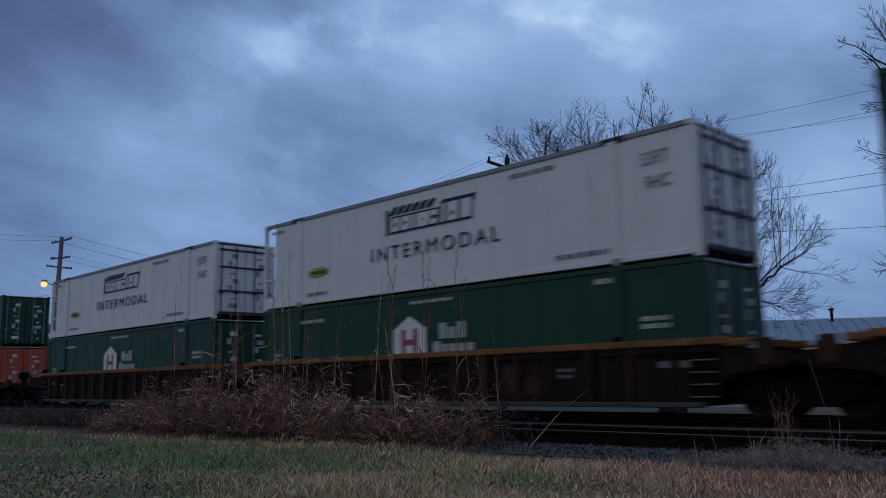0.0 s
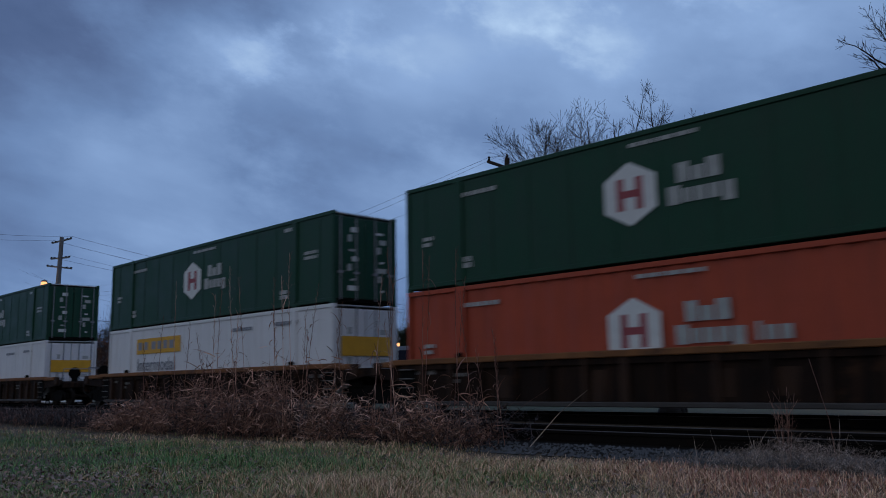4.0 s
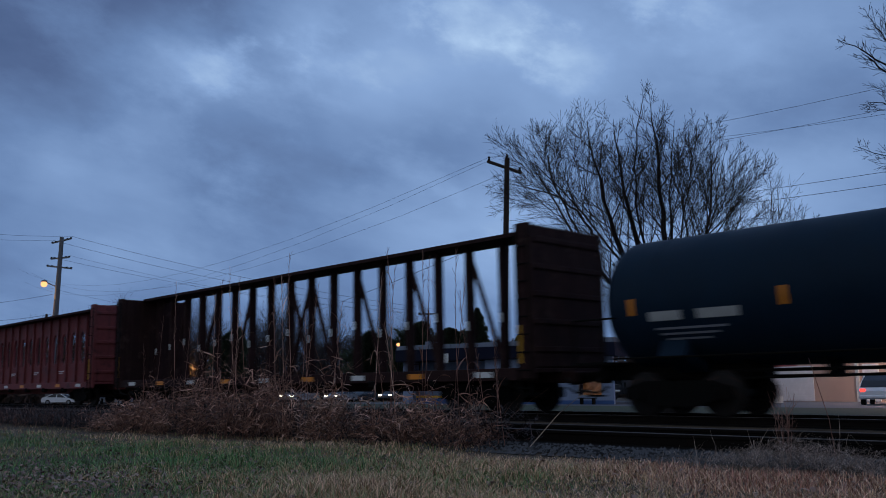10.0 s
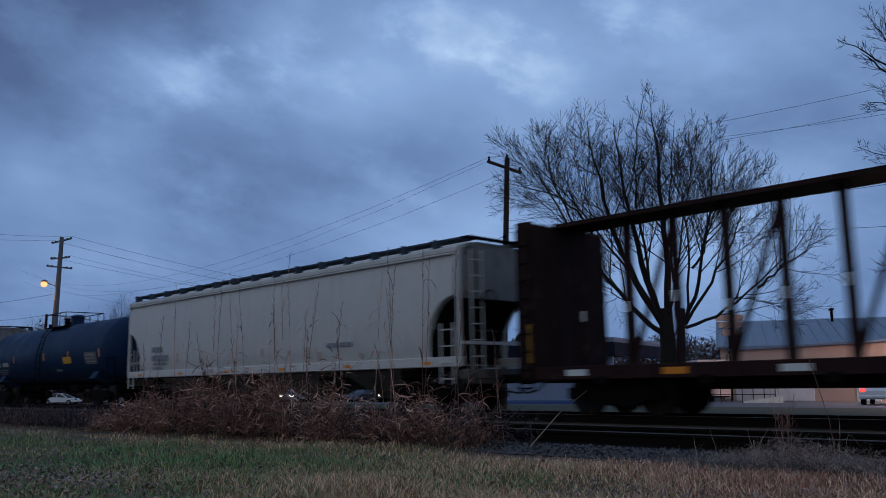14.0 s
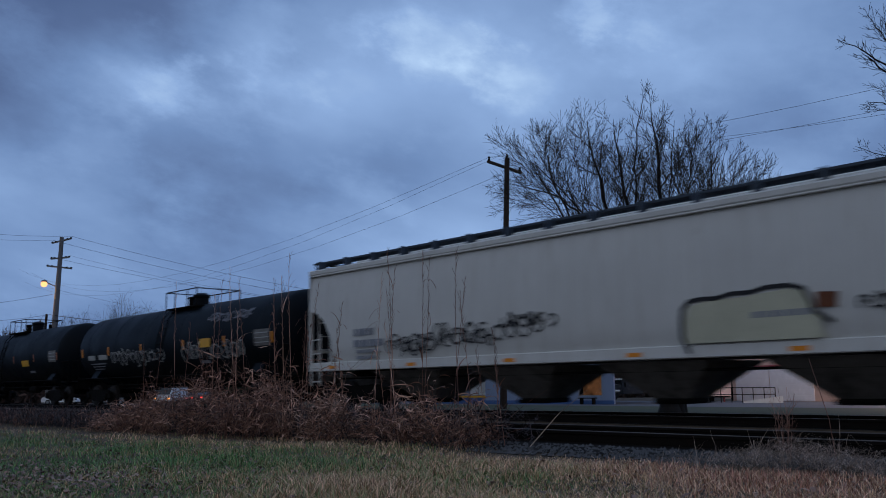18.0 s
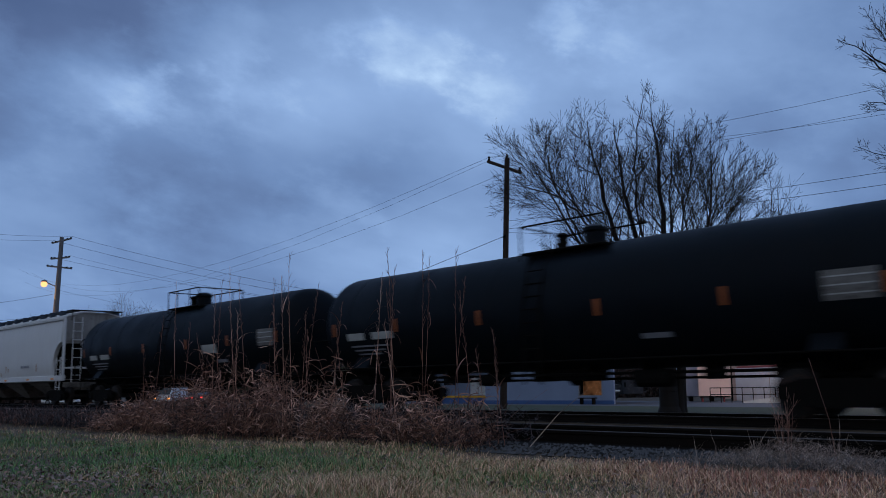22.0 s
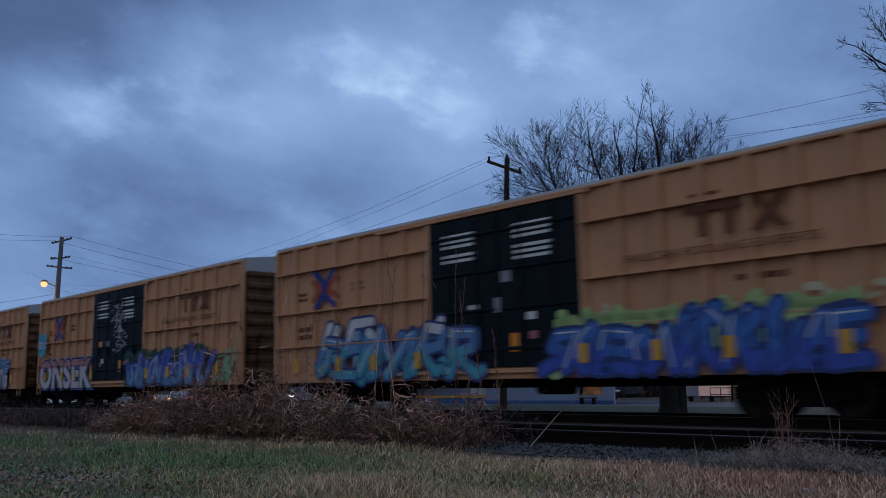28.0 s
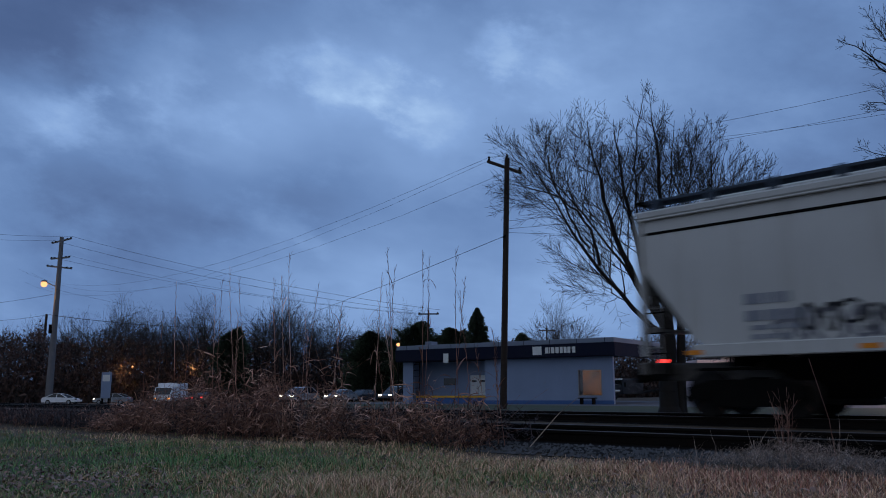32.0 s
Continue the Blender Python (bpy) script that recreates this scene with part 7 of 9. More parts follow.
def car(paint, label, at, lights="", tall=1.45, group="cars waiting on the road"):
    """A parked or waiting car; its front is +x."""
    c = thing("car", label, "car", group, at=at)
    k = tall / 1.45
    long = -0.35 if tall > 1.5 else 0.0
    up = lambda z: 0.9 + (z - 0.9) * (1 + (k - 1) * 2.6) if z > 0.9 else z
    prof = [(-2.2, 0.30), (2.1, 0.30), (2.28, 0.45), (2.22, 0.66), (1.65, 0.80), (0.95, 0.89), (-1.4, 0.94), (-2.12, 0.92), (-2.3, 0.74), (-2.3, 0.45)]
    part("body", Mesh().prism(prof, "y", -0.86, 0.86), M[paint], c)
    cab = [(1.15, 0.87), (0.75, 1.09), (0.22, 1.31), (-0.3, 1.39), (-0.85 + long, 1.36), (-1.35 + long, 1.17), (-1.85 + long * 0.6, 0.93)]
    half = lambda z: 0.83 - (z - 0.9) * 0.36
    n = len(cab)
    g = Mesh().add([(x, s * half(z), up(z)) for s in (-1, 1) for x, z in cab], [tuple(range(n)), tuple(range(2 * n - 1, n - 1, -1))] + [(i, n + i, n + (i + 1) % n, (i + 1) % n) for i in range(n)])
    part("cabin_glass", g, M["glass"], c)
    top = cab[2:5]
    part("roof", Mesh().prism([(x, up(z) - 0.03) for x, z in top] + [(x, up(z) + 0.02) for x, z in reversed(top)], "y", -0.67, 0.67), M[paint], c)
    for s in (-1, 1):
        for a, b in ((0, 2), (3, 3), (6, 4)):
            (xa, za), (xb, zb) = cab[a], cab[b]
            if a == b:
                za = 0.92
            part("pillar", Mesh().tube((xa, s * (half(za) + 0.01), up(za)), (xb, s * (half(zb) + 0.01), up(zb)), 0.04, n=5), M[paint], c)
    for x in (-1.4, 1.4):
        for s in (-1, 1):
            w = part("wheel", Mesh().lathe([(-0.1, 0.2), (-0.1, 0.31), (0.1, 0.31), (0.1, 0.2)], "y", (x, s * 0.8, 0.31), 16), M["tyre"], c)
            part("hubcap", Mesh().lathe([(-0.01, 0.19), (0.01, 0.19)], "y", (x, s * 0.905, 0.31), 12), M["car_silver"], w)
    for s in (-1, 1):
        part("headlight", Mesh().box(2.12, 2.24, s * 0.62 - 0.19, s * 0.62 + 0.19, 0.58, 0.78, 0.03), M["head"] if "h" in lights else M["glass"], c)
        part("tail_light", Mesh().box(-2.31, -2.2, s * 0.66 - 0.14, s * 0.66 + 0.14, 0.68, 0.86, 0.02), M["tail"] if "t" in lights else M["red_mark"], c)
    part("bumper", Mesh().box(2.1, 2.3, -0.8, 0.8, 0.36, 0.5, 0.03).box(-2.34, -2.2, -0.8, 0.8, 0.36, 0.52, 0.03), M[paint], c)
    return c


G = lambda x, y, a: pose(x, y, ground_height(x, y) + 0.014, 0, 0, a)
car("car_white", "white sedan waiting on the far road", G(-112.5, 41.8, 40), "")
car("car_silver", "pale sedan with lit headlamps waiting on the road", G(-107.8, 46.4, 222), "h")
car("car_dark", "dark car with lit headlamps facing the line", G(-97.0, 50.6, 300), "h")
car("car_silver", "silver car with bright headlamps on the road", G(-67.8, 47.2, 292), "h", 1.6)
car("car_silver", "grey car with lit headlamps in the queue", G(-76.0, 58.5, 292), "h")
car("car_dark", "dark hatchback with lit headlamps in the queue", G(-84.0, 68.0, 285), "h", 1.6)
car("car_dark", "dark van-like car with lit headlamps beside the shop", G(-68.5, 60.0, 290), "h", 1.7)
car("car_dark", "dark car with red tail lamps on the road", G(-92.5, 51.2, 120), "t")
car("car_white", "white and blue parked car near the garage", G(-16.6, 50.2, 100), "t", 1.7)


def box_truck():
    t = thing("box_truck", "white delivery truck waiting on the road", "truck", at=G(-90.5, 45.6, -45))
    part("cargo_box", Mesh().box(-2.6, 1.2, -1.1, 1.1, 0.55, 2.4, 0.05), M["car_white"], t)
    part("cab", Mesh().prism([(1.25, 0.4), (2.9, 0.4), (2.9, 1.1), (2.4, 1.9), (1.25, 1.95)], "y", -0.95, 0.95), M["car_white"], t)
    part("windscreen", Mesh().prism([(2.9, 1.12), (2.93, 1.12), (2.44, 1.85), (2.41, 1.85)], "y", -0.85, 0.85), M["glass"], t)
    for x in (-1.7, 2.1):
        for s in (-1, 1):
            part("wheel", Mesh().lathe([(-0.13, 0.22), (-0.13, 0.4), (0.13, 0.4), (0.13, 0.22)], "y", (x, s * 0.9, 0.4), 14), M["tyre"], t)
    for s in (-1, 1):
        part("headlight", Mesh().box(2.88, 2.95, s * 0.7 - 0.13, s * 0.7 + 0.13, 0.62, 0.78), M["amber"], t)


def semi_truck():
    t = thing("semi_truck", "dark semi truck with white fenders parked beside the shop", "truck", at=G(-45.6, 69.2, -122))
    part("hood", Mesh().prism([(0.9, 0.5), (2.6, 0.5), (2.6, 1.25), (0.9, 1.45)], "y", -0.62, 0.62), M["car_dark"], t)
    part("grille", Mesh().box(2.58, 2.66, -0.42, 0.42, 0.62, 1.22, 0.03), M["car_silver"], t)
    for k in range(8):
        part("grille_bar", Mesh().box(2.66, 2.68, -0.38 + 0.1 * k, -0.35 + 0.1 * k, 0.66, 1.18), M["white_mark"], t)
    part("cab", Mesh().box(-1.2, 0.9, -0.95, 0.95, 0.5, 1.95, 0.06), M["car_dark"], t)
    part("windscreen", Mesh().box(0.9, 0.92, -0.8, 0.8, 1.38, 1.82), M["glass"], t)
    part("sun_visor", Mesh().box(0.88, 1.05, -0.9, 0.9, 1.84, 1.98, 0.01), M["white_mark"], t)
    part("bumper", Mesh().box(2.5, 2.78, -1.0, 1.0, 0.3, 0.55, 0.04), M["white_mark"], t)
    for s in (-1, 1):
        part("fender", Mesh().box(1.2, 2.5, *sorted((s * 0.62, s * 1.05)), 0.72, 0.92, 0.06), M["white_mark"], t)
        part("wheel", Mesh().lathe([(-0.14, 0.2), (-0.14, 0.42), (0.14, 0.42), (0.14, 0.2)], "y", (1.8, s * 0.85, 0.42), 14), M["tyre"], t)
        part("mirror", Mesh().box(0.7, 0.8, *sorted((s * 1.05, s * 1.2)), 1.2, 1.6), M["steel"], t)


box_truck()
semi_truck()


# ---- poles, lamps, wires ----
def insulator(parent, x, y, z, r=0.05):
    part("insulator", Mesh().lathe([(0, r * 0.6), (0.06, r), (0.10, r * 0.5), (0.14, r), (0.2, r * 0.3)], "z", (x, y, z), 8), M["steel"], parent)


def line_pole():
    p = thing("utility_pole", "weathered wooden utility pole with one crossarm", "pole", at=pose(-24.3, 27.4, -0.25))
    dx, dy, top = 0.62, -0.15, 10.95
    part("shaft", Mesh().tube((0, 0, 0), (dx, dy, top), 0.15, 0.11, 12), M["pole_wood"], p)
    a = Vector((dx, dy, 10.55))
    d = Vector((-0.10, 0.995, 0)).normalized()
    e0, e1 = a - d * 1.25 + Vector((-0.14, 0, 0)), a + d * 1.25 + Vector((-0.14, 0, 0))
    arm = part("crossarm", Mesh().tube(e0, e1, 0.075, n=4), M["pole_wood"], p)
    for q in (e0 + d * 0.08, e1 - d * 0.08):
        insulator(p, q.x, q.y, q.z + 0.05, 0.06)
    insulator(p, dx, dy, top, 0.06)
    part("bracket", Mesh().tube((dx * 0.66, dy - 0.13, 7.4), (dx * 0.66 + 0.2, dy - 0.2, 7.45), 0.04, n=6), M["steel"], p)


def tall_pole():
    p = thing("utility_pole", "pale grey tall utility pole with three crossarms", "pole", at=pose(-121.1, 43.2, -0.9))
    t = Vector((3.95, -1.15, 22.6))
    part("shaft", Mesh().tube((0, 0, 0), t, 0.50, 0.26, 12), M["pole_grey"], p)
    for f, w, tilt in ((0.978, 1.35, 0.3), (0.875, 1.3, 0.1), (0.82, 1.75, -0.2)):
        c = t * f
        u = Vector((0.73, 0.68, 0.0))
        part("crossarm", Mesh().tube(c - u * w - Vector((0, 0, tilt)), c + u * w + Vector((0, 0, tilt)), 0.13, n=4), M["pole_grey"], p)
        for s in (-0.95, -0.6, 0.6, 0.95):
            q = c + u * w * s
            insulator(p, q.x, q.y, q.z + tilt * s, 0.17)
    q = Vector((1.5, -2.2, 16.5))
    base = t * 0.70
    part("lamp_arm", Mesh().tube(base, q + Vector((0, 0, 0.15)), 0.07, n=6), M["pole_grey"], p)
    part("lamp_head", Mesh().lathe([(0.16, 0.40), (0.24, 0.42), (0.36, 0.3), (0.46, 0.1)], "z", tuple(q - Vector((0, 0, 0.08))), 12), M["pole_grey"], p)
    part("lamp_bowl", Mesh().lathe([(-0.62, 0.05), (-0.56, 0.24), (-0.42, 0.38), (-0.22, 0.42), (-0.03, 0.38), (0.1, 0.28)], "z", tuple(q), 16), M["lamp_orange"], p, "glowing orange sodium lamp", smooth=True)
    part("transformer", Mesh().lathe([(0, 0.3), (1.2, 0.3)], "z", (1.6, -0.9, 9.6), 10), M["steel"], p)


def small_pole(x, y, z0, h, lean, label="dark wooden pole behind the road", arms=1, r=0.16):
    p = thing("utility_pole", label, "pole", "far utility poles", at=pose(x, y, z0))
    part("shaft", Mesh().tube((0, 0, 0), (lean, 0, h), r, r * 0.7, 8), M["pole_wood"], p)
    for k in range(arms):
        z = h - 0.5 - 0.9 * k
        u = Vector((0.72, 0.69, 0)) * 1.35
        part("crossarm", Mesh().tube(Vector((lean, 0, z)) - u, Vector((lean, 0, z)) + u, 0.10, n=4), M["pole_wood"], p)
        for s in (-0.9, 0.9):
            insulator(p, lean + u.x * s, u.y * s, z + 0.05, 0.10)


line_pole()
tall_pole()
small_pole(-147.2, 50.9, -0.9, 14.6, 1.0, arms=0, r=0.3)
small_pole(-159.0, 54.0, -0.9, 12.4, 1.2, arms=1, r=0.28)
small_pole(-172.0, 53.8, -0.9, 12.3, 0.4, arms=1, r=0.28)
small_pole(-80.3, 75.8, -0.5, 11.6, 0.3, "wooden pole with a crossarm beyond the shop")
small_pole(-99.4, 98.9, -0.5, 11.6, 0.0)
small_pole(-88.0, 110.4, -0.5, 11.5, 0.0)
small_pole(-126.9, 57.9, -0.8, 6.6, 0.0, "short lit pole by the road")


def lamp_post(x, y, z, r, label, mat):
    g = ground_height(x, y)
    p = thing("street_lamp", label, "lamp", "far street lamps", at=pose(x, y, g))
    part("shaft", Mesh().tube((0, 0, 0), (0, 0, z - g + 0.3), 0.07, 0.05, 8), M["steel"], p)
    part("lamp_bowl", Mesh().lathe([(-r, 0.1 * r), (-0.6 * r, 0.8 * r), (0, r), (0.6 * r, 0.8 * r), (r, 0.1 * r)], "z", (0, 0, z - g), 12), mat, p, "glowing orange lamp bowl", smooth=True)


lamp_post(-56.6, 49.9, 4.7, 0.17, "small orange lamp at the corner of the shop", M["lamp_orange"])
lamp_post(-15.9, 54.4, 4.9, 0.17, "orange sodium lamp on a pole at the forecourt", M["lamp_orange"])
lamp_post(-150.1, 48.9, 4.4, 0.25, "small orange street lamp far down the road", M["lamp_small"])
lamp_post(-119.7, 65.2, 4.9, 0.25, "small orange street lamp among trees", M["lamp_small"])
lamp_post(-127.0, 57.4, 4.6, 0.2, "small orange street lamp among trees", M["lamp_small"])


def road_sign():
    s = thing("road_sign", "tall pale blue roadside sign panel", "sign", at=pose(-105.3, 44.4, ground_height(-105, 44), 0, 0, 45))
    part("panel", Mesh().box(-0.62, 0.62, -0.12, 0.12, 0.8, 4.0, 0.04), M["wall_blue"], s)
    part("header", Mesh().box(-0.45, 0.45, -0.14, -0.12, 2.9, 3.7), M["white_mark"], s, "pale sign header")
    part("post", Mesh().box(-0.5, -0.3, -0.1, 0.1, 0, 0.85).box(0.3, 0.5, -0.1, 0.1, 0, 0.85), M["steel"], s)
    for x, y in ((-102, 41), (-99.5, 42.5), (-96.5, 46)):
        q = thing("marker_post", "thin pale wooden marker post by the road", "post", "posts by the road", at=pose(x, y, ground_height(x, y)))
        part("stake", Mesh().tube((0, 0, 0), (0.3, 0, 3.0), 0.07, n=6), M["pole_wood"], q)


def price_sign():
    s = thing("price_sign", "tall lit roadside price sign behind the tree", "sign", at=pose(-33.3, 66.0, -0.4, 0, 0, 40))
    part("post", Mesh().box(-0.15, 0.15, -0.1, 0.1, 0, 6.0), M["steel"], s)
    for k in range(3):
        part("panel", Mesh().box(-1.1 + 0.2 * k, 1.1 - 0.1 * k, -0.15, 0.15, 6.6 - 0.62 * k, 7.12 - 0.62 * k, 0.02), M["wall_pale"], s)


road_sign()
price_sign()


def wire(name, a, b, sag, r, group=""):
    """A hanging cable from a to b."""
    a, b = Vector(a), Vector(b)
    m = Mesh()
    pts = []
    for k in range(13):
        f = k / 12
        q = a.lerp(b, f)
        q.z -= sag * 4 * f * (1 - f)
        pts.append(q)
    side = (b - a).cross(Vector((0, 0, 1))).normalized() * r
    up = Vector((0, 0, r))
    for q in pts:
        m.v += [tuple(q + side), tuple(q + up), tuple(q - side), tuple(q - up)]
    m.f = [(4 * k + i, 4 * k + (i + 1) % 4, 4 * k + 4 + (i + 1) % 4, 4 * k + 4 + i) for k in range(12) for i in range(4)]
    ob = part(name, m, M["cable"])
    return tagged(ob, "thin black overhead cable between poles", "cable", "overhead cables")


for a, b, sag, r in (((-23.75, 26.1, 10.5), (-140, 44, 20.0), 4.0, 0.007), ((-23.95, 28.3, 10.5), (-140, 46, 19.5), 4.2, 0.007), ((-23.7, 27.25, 10.95), (-140, 45, 18.0), 4.0, 0.006),
                     ((-23.9, 27.2, 7.2), (-150, 60, 9.0), 3.0, 0.012),
                     ((-23.75, 26.1, 10.5), (-3.5, 25.6, 9.2), 0.35, 0.0055), ((-23.95, 28.3, 10.5), (-3.5, 27.6, 9.15), 0.35, 0.0055), ((-23.7, 27.25, 10.95), (-3.5, 26.4, 8.4), 0.4, 0.005),
                     ((-24.0, 27.3, 7.9), (-3.0, 26.5, 6.85), 0.2, 0.007), ((-24.0, 27.3, 7.55), (-3.0, 26.5, 6.45), 0.2, 0.008), ((-24.0, 27.3, 7.4), (-3.0, 26.5, 4.9), 0.3, 0.007),
                     ((-118.1, 41.2, 21.3), (-81.2, 74.1, 11.0), 0.9, 0.018), ((-116.2, 43.0, 21.8), (-78.7, 76.6, 11.1), 0.9, 0.018), ((-118.5, 41.3, 19.0), (-81.0, 74.4, 10.6), 0.9, 0.016),
                     ((-116.7, 43.1, 19.2), (-79.0, 76.4, 10.5), 1.2, 0.012), ((-118.6, 41.4, 14.8), (-81.0, 75.5, 8.0), 1.5, 0.012), ((-119.4, 42.2, 11.2), (-92.0, 52.0, 8.3), 0.3, 0.035),
                     ((-118.1, 41.2, 21.3), (-150, 30, 26), 0.6, 0.018), ((-116.2, 43.0, 21.8), (-150, 31, 27), 0.6, 0.018), ((-118.8, 42.0, 14.0), (-170, 38, 16), 0.6, 0.022), ((-119.3, 42.2, 11.3), (-170, 40, 13.6), 0.6, 0.022)):
    wire("overhead_cable", a, b, sag, r)


# ---- trees ----
def grow(m, p, d, length, r, level, rng, kids, spread, rise, tw):
    """One branch, bent a little upwards, with its own branches."""
    n = 4 if level < 2 else 3
    pts = [Vector(p)]
    q, v = Vector(p), Vector(d).normalized()
    for k in range(n):
        v = (v + Vector((rng.uniform(-1, 1), rng.uniform(-1, 1), rng.uniform(-0.6, 1))) * 0.13 + Vector((0, 0, rise))).normalized()
        q = q + v * length / n
        pts.append(q.copy())
    sides = (9, 7, 5, 4, 3, 3, 3)[min(level, 6)]
    for k in range(n):
        a, b = r * (1 - 0.62 * k / n), r * (1 - 0.62 * (k + 1) / n)
        (m if level < tw else m2_of(m)).tube(pts[k], pts[k + 1], max(a, 0.013), max(b, 0.009), sides, False)
    if level >= len(kids):
        return
    for i in range(kids[level]):
        f = rng.uniform(0.30, 1.0) if level else rng.uniform(0.55, 1.0)
        k = min(n - 1, int(f * n))
        at = pts[k].lerp(pts[k + 1], f * n - k)
        g = rng.uniform(0, 2 * math.pi)
        side = v.orthogonal().normalized()
        side = Matrix.Rotation(g, 3, v) @ side
        nd = (v * math.cos(spread[level]) + side * math.sin(spread[level]) * rng.uniform(0.7, 1.2))
        grow(m, at, nd, length * rng.uniform(0.55, 0.78), r * (1 - 0.62 * f) * rng.uniform(0.50, 0.68), level + 1, rng, kids, spread, rise, tw)


CROWN = {}


def m2_of(m):
    return CROWN.setdefault(id(m), Mesh())


def bare_tree(label, seed, trunk, kids, spread, rise, limbs=(), r=0.33, lean=(0, 0), mat="bark"):
    t = thing("bare_tree", label, "tree", "bare trees")
    rng = random.Random(seed)
    m = Mesh()
    CROWN[id(m)] = Mesh()
    top = Vector((lean[0], lean[1], trunk))
    m.tube((0, 0, -0.2), (0, 0, 0.25), r * 1.35, r * 1.05, 10, False)
    m.tube((0, 0, 0.25), top, r * 1.05, r * 0.85, 10, False)
    for f, dx, dy, dz, length, rr in limbs:
        grow(m, Vector((0, 0, 0)).lerp(top, f), (dx, dy, dz), length, rr, 1, rng, kids, spread, rise, 3)
    part("trunk", m, M[mat], t, smooth=True)
    part("crown", CROWN.pop(id(m)), M[mat], t, kind="stuff")
    return t


# the view's left and its depth, on the ground
LEFT, AWAY = Vector((-0.70, -0.714, 0)), Vector((-0.714, 0.70, 0))


def limb(f, side, deep, up, length, r):
    d = LEFT * side + AWAY * deep
    return (f, d.x, d.y, up, length, r)


def ascending_tree(label, seed, stems, limbs, kids=(16, 8, 6), thin=0.0046, reach=1.0):
    """A bare tree: stems, then curved limbs that leave them at an angle and turn upwards, each branching three times into fine twigs.
    Each limb: root, elbow and tip as (left, up), its thickness and how far its tip lies behind the trunk."""
    t = thing("bare_tree", label, "tree", "bare trees")
    rng = random.Random(seed)
    trunk, crown = Mesh(), Mesh()
    spot = lambda left, up, deep: LEFT * left + AWAY * deep + Vector((0, 0, up))
    for foot, head, r0, r1 in stems:
        p, q = spot(*foot, 0.0), spot(*head, 0.0)
        pts = [p.lerp(q, k / 5) + Vector((rng.uniform(-1, 1), rng.uniform(-1, 1), 0)) * (0.03 if 0 < k < 5 else 0) for k in range(6)]
        for k in range(5):
            trunk.tube(pts[k], pts[k + 1], r0 + (r1 - r0) * k / 5, r0 + (r1 - r0) * (k + 1) / 5, 9, False)
        trunk.tube(p - Vector((0, 0, 0.25)), p + Vector((0, 0, 0.2)), r0 * 1.5, r0 * 1.02, 9, False)

    def branch(pts, r0, level):
        n = len(pts) - 1
        rad = lambda f: max(thin, (r0 - thin) * (1 - f) ** 0.85 + thin)
        for k in range(n):
            (trunk if level == 0 else crown).tube(pts[k], pts[k + 1], rad(k / n), rad((k + 1) / n), 6 if level == 0 else 4 if level == 1 else 3, False)
        if level >= len(kids):
            return
        span = sum((pts[k + 1] - pts[k]).length for k in range(n))
        turn = rng.uniform(0, 6.28)
        for i in range(kids[level] if level == 0 else max(2, round(kids[level] * min(1.5, span / (1.6, 1.6, 0.8)[level])))):
            f = ((0.26, 0.20, 0.16)[level] + (1 - (0.26, 0.20, 0.16)[level]) * (i + rng.random()) / kids[level])
            f = min(f, 0.985)
            k = min(n - 1, int(f * n))
            at = pts[k].lerp(pts[k + 1], f * n - k)
            along = (pts[k + 1] - pts[k]).normalized()
            turn += 2.4 + rng.uniform(-0.5, 0.5)
            side = Matrix.Rotation(turn, 3, along) @ along.orthogonal().normalized()
            g = rng.uniform(0.55, 0.95) if level == 0 else rng.uniform(0.40, 0.75)
            d = along * math.cos(g) + side * math.sin(g)
            ln = (reach * (3.3 * (1 - f) + 0.75), 0.62 * span * (1 - 0.55 * f), 0.55 * span * (1 - 0.4 * f))[level] * rng.uniform(0.65, 1.15)
            lift = (0.085, 0.07, 0.05)[level]
            m = (6, 4, 3)[level]
            q, v, out = at, d.normalized(), [at]
            for _ in range(m):
                v = (v + Vector((rng.uniform(-1, 1), rng.uniform(-1, 1), rng.uniform(-1, 1))) * (0.09, 0.09, 0.07)[level] + Vector((0, 0, lift))).normalized()
                q = q + v * ln / m
                out.append(q)
            branch(out, min(rad(f) * 0.5, (0.026, 0.011, 0.0065)[level]), level + 1)

    for root, elbow, tip, r0, deep in limbs:
        a, c, e = spot(*root, 0.0), spot(*elbow, deep * 0.55), spot(*tip, deep)
        if root in [head for _, head, _, _ in stems]:
            a = a - Vector((0, 0, 0.55)) + LEFT * (0.10 if elbow[0] > root[0] else -0.10)
        # the elbow lies on the curve
        c = c * 2 - (a + e) * 0.5
        n = 12
        pts = []
        for k in range(n + 1):
            f = k / n
            q = a * (1 - f) ** 2 + c * 2 * f * (1 - f) + e * f * f
            pts.append(q + Vector((rng.uniform(-1, 1), rng.uniform(-1, 1), rng.uniform(-1, 1))) * (0.06 if 0 < k < n else 0))
        branch(pts, r0, 0)
    part("trunk", trunk, M["bark"], t, smooth=True)
    part("crown", crown, M["bark"], t, kind="stuff")
    return t


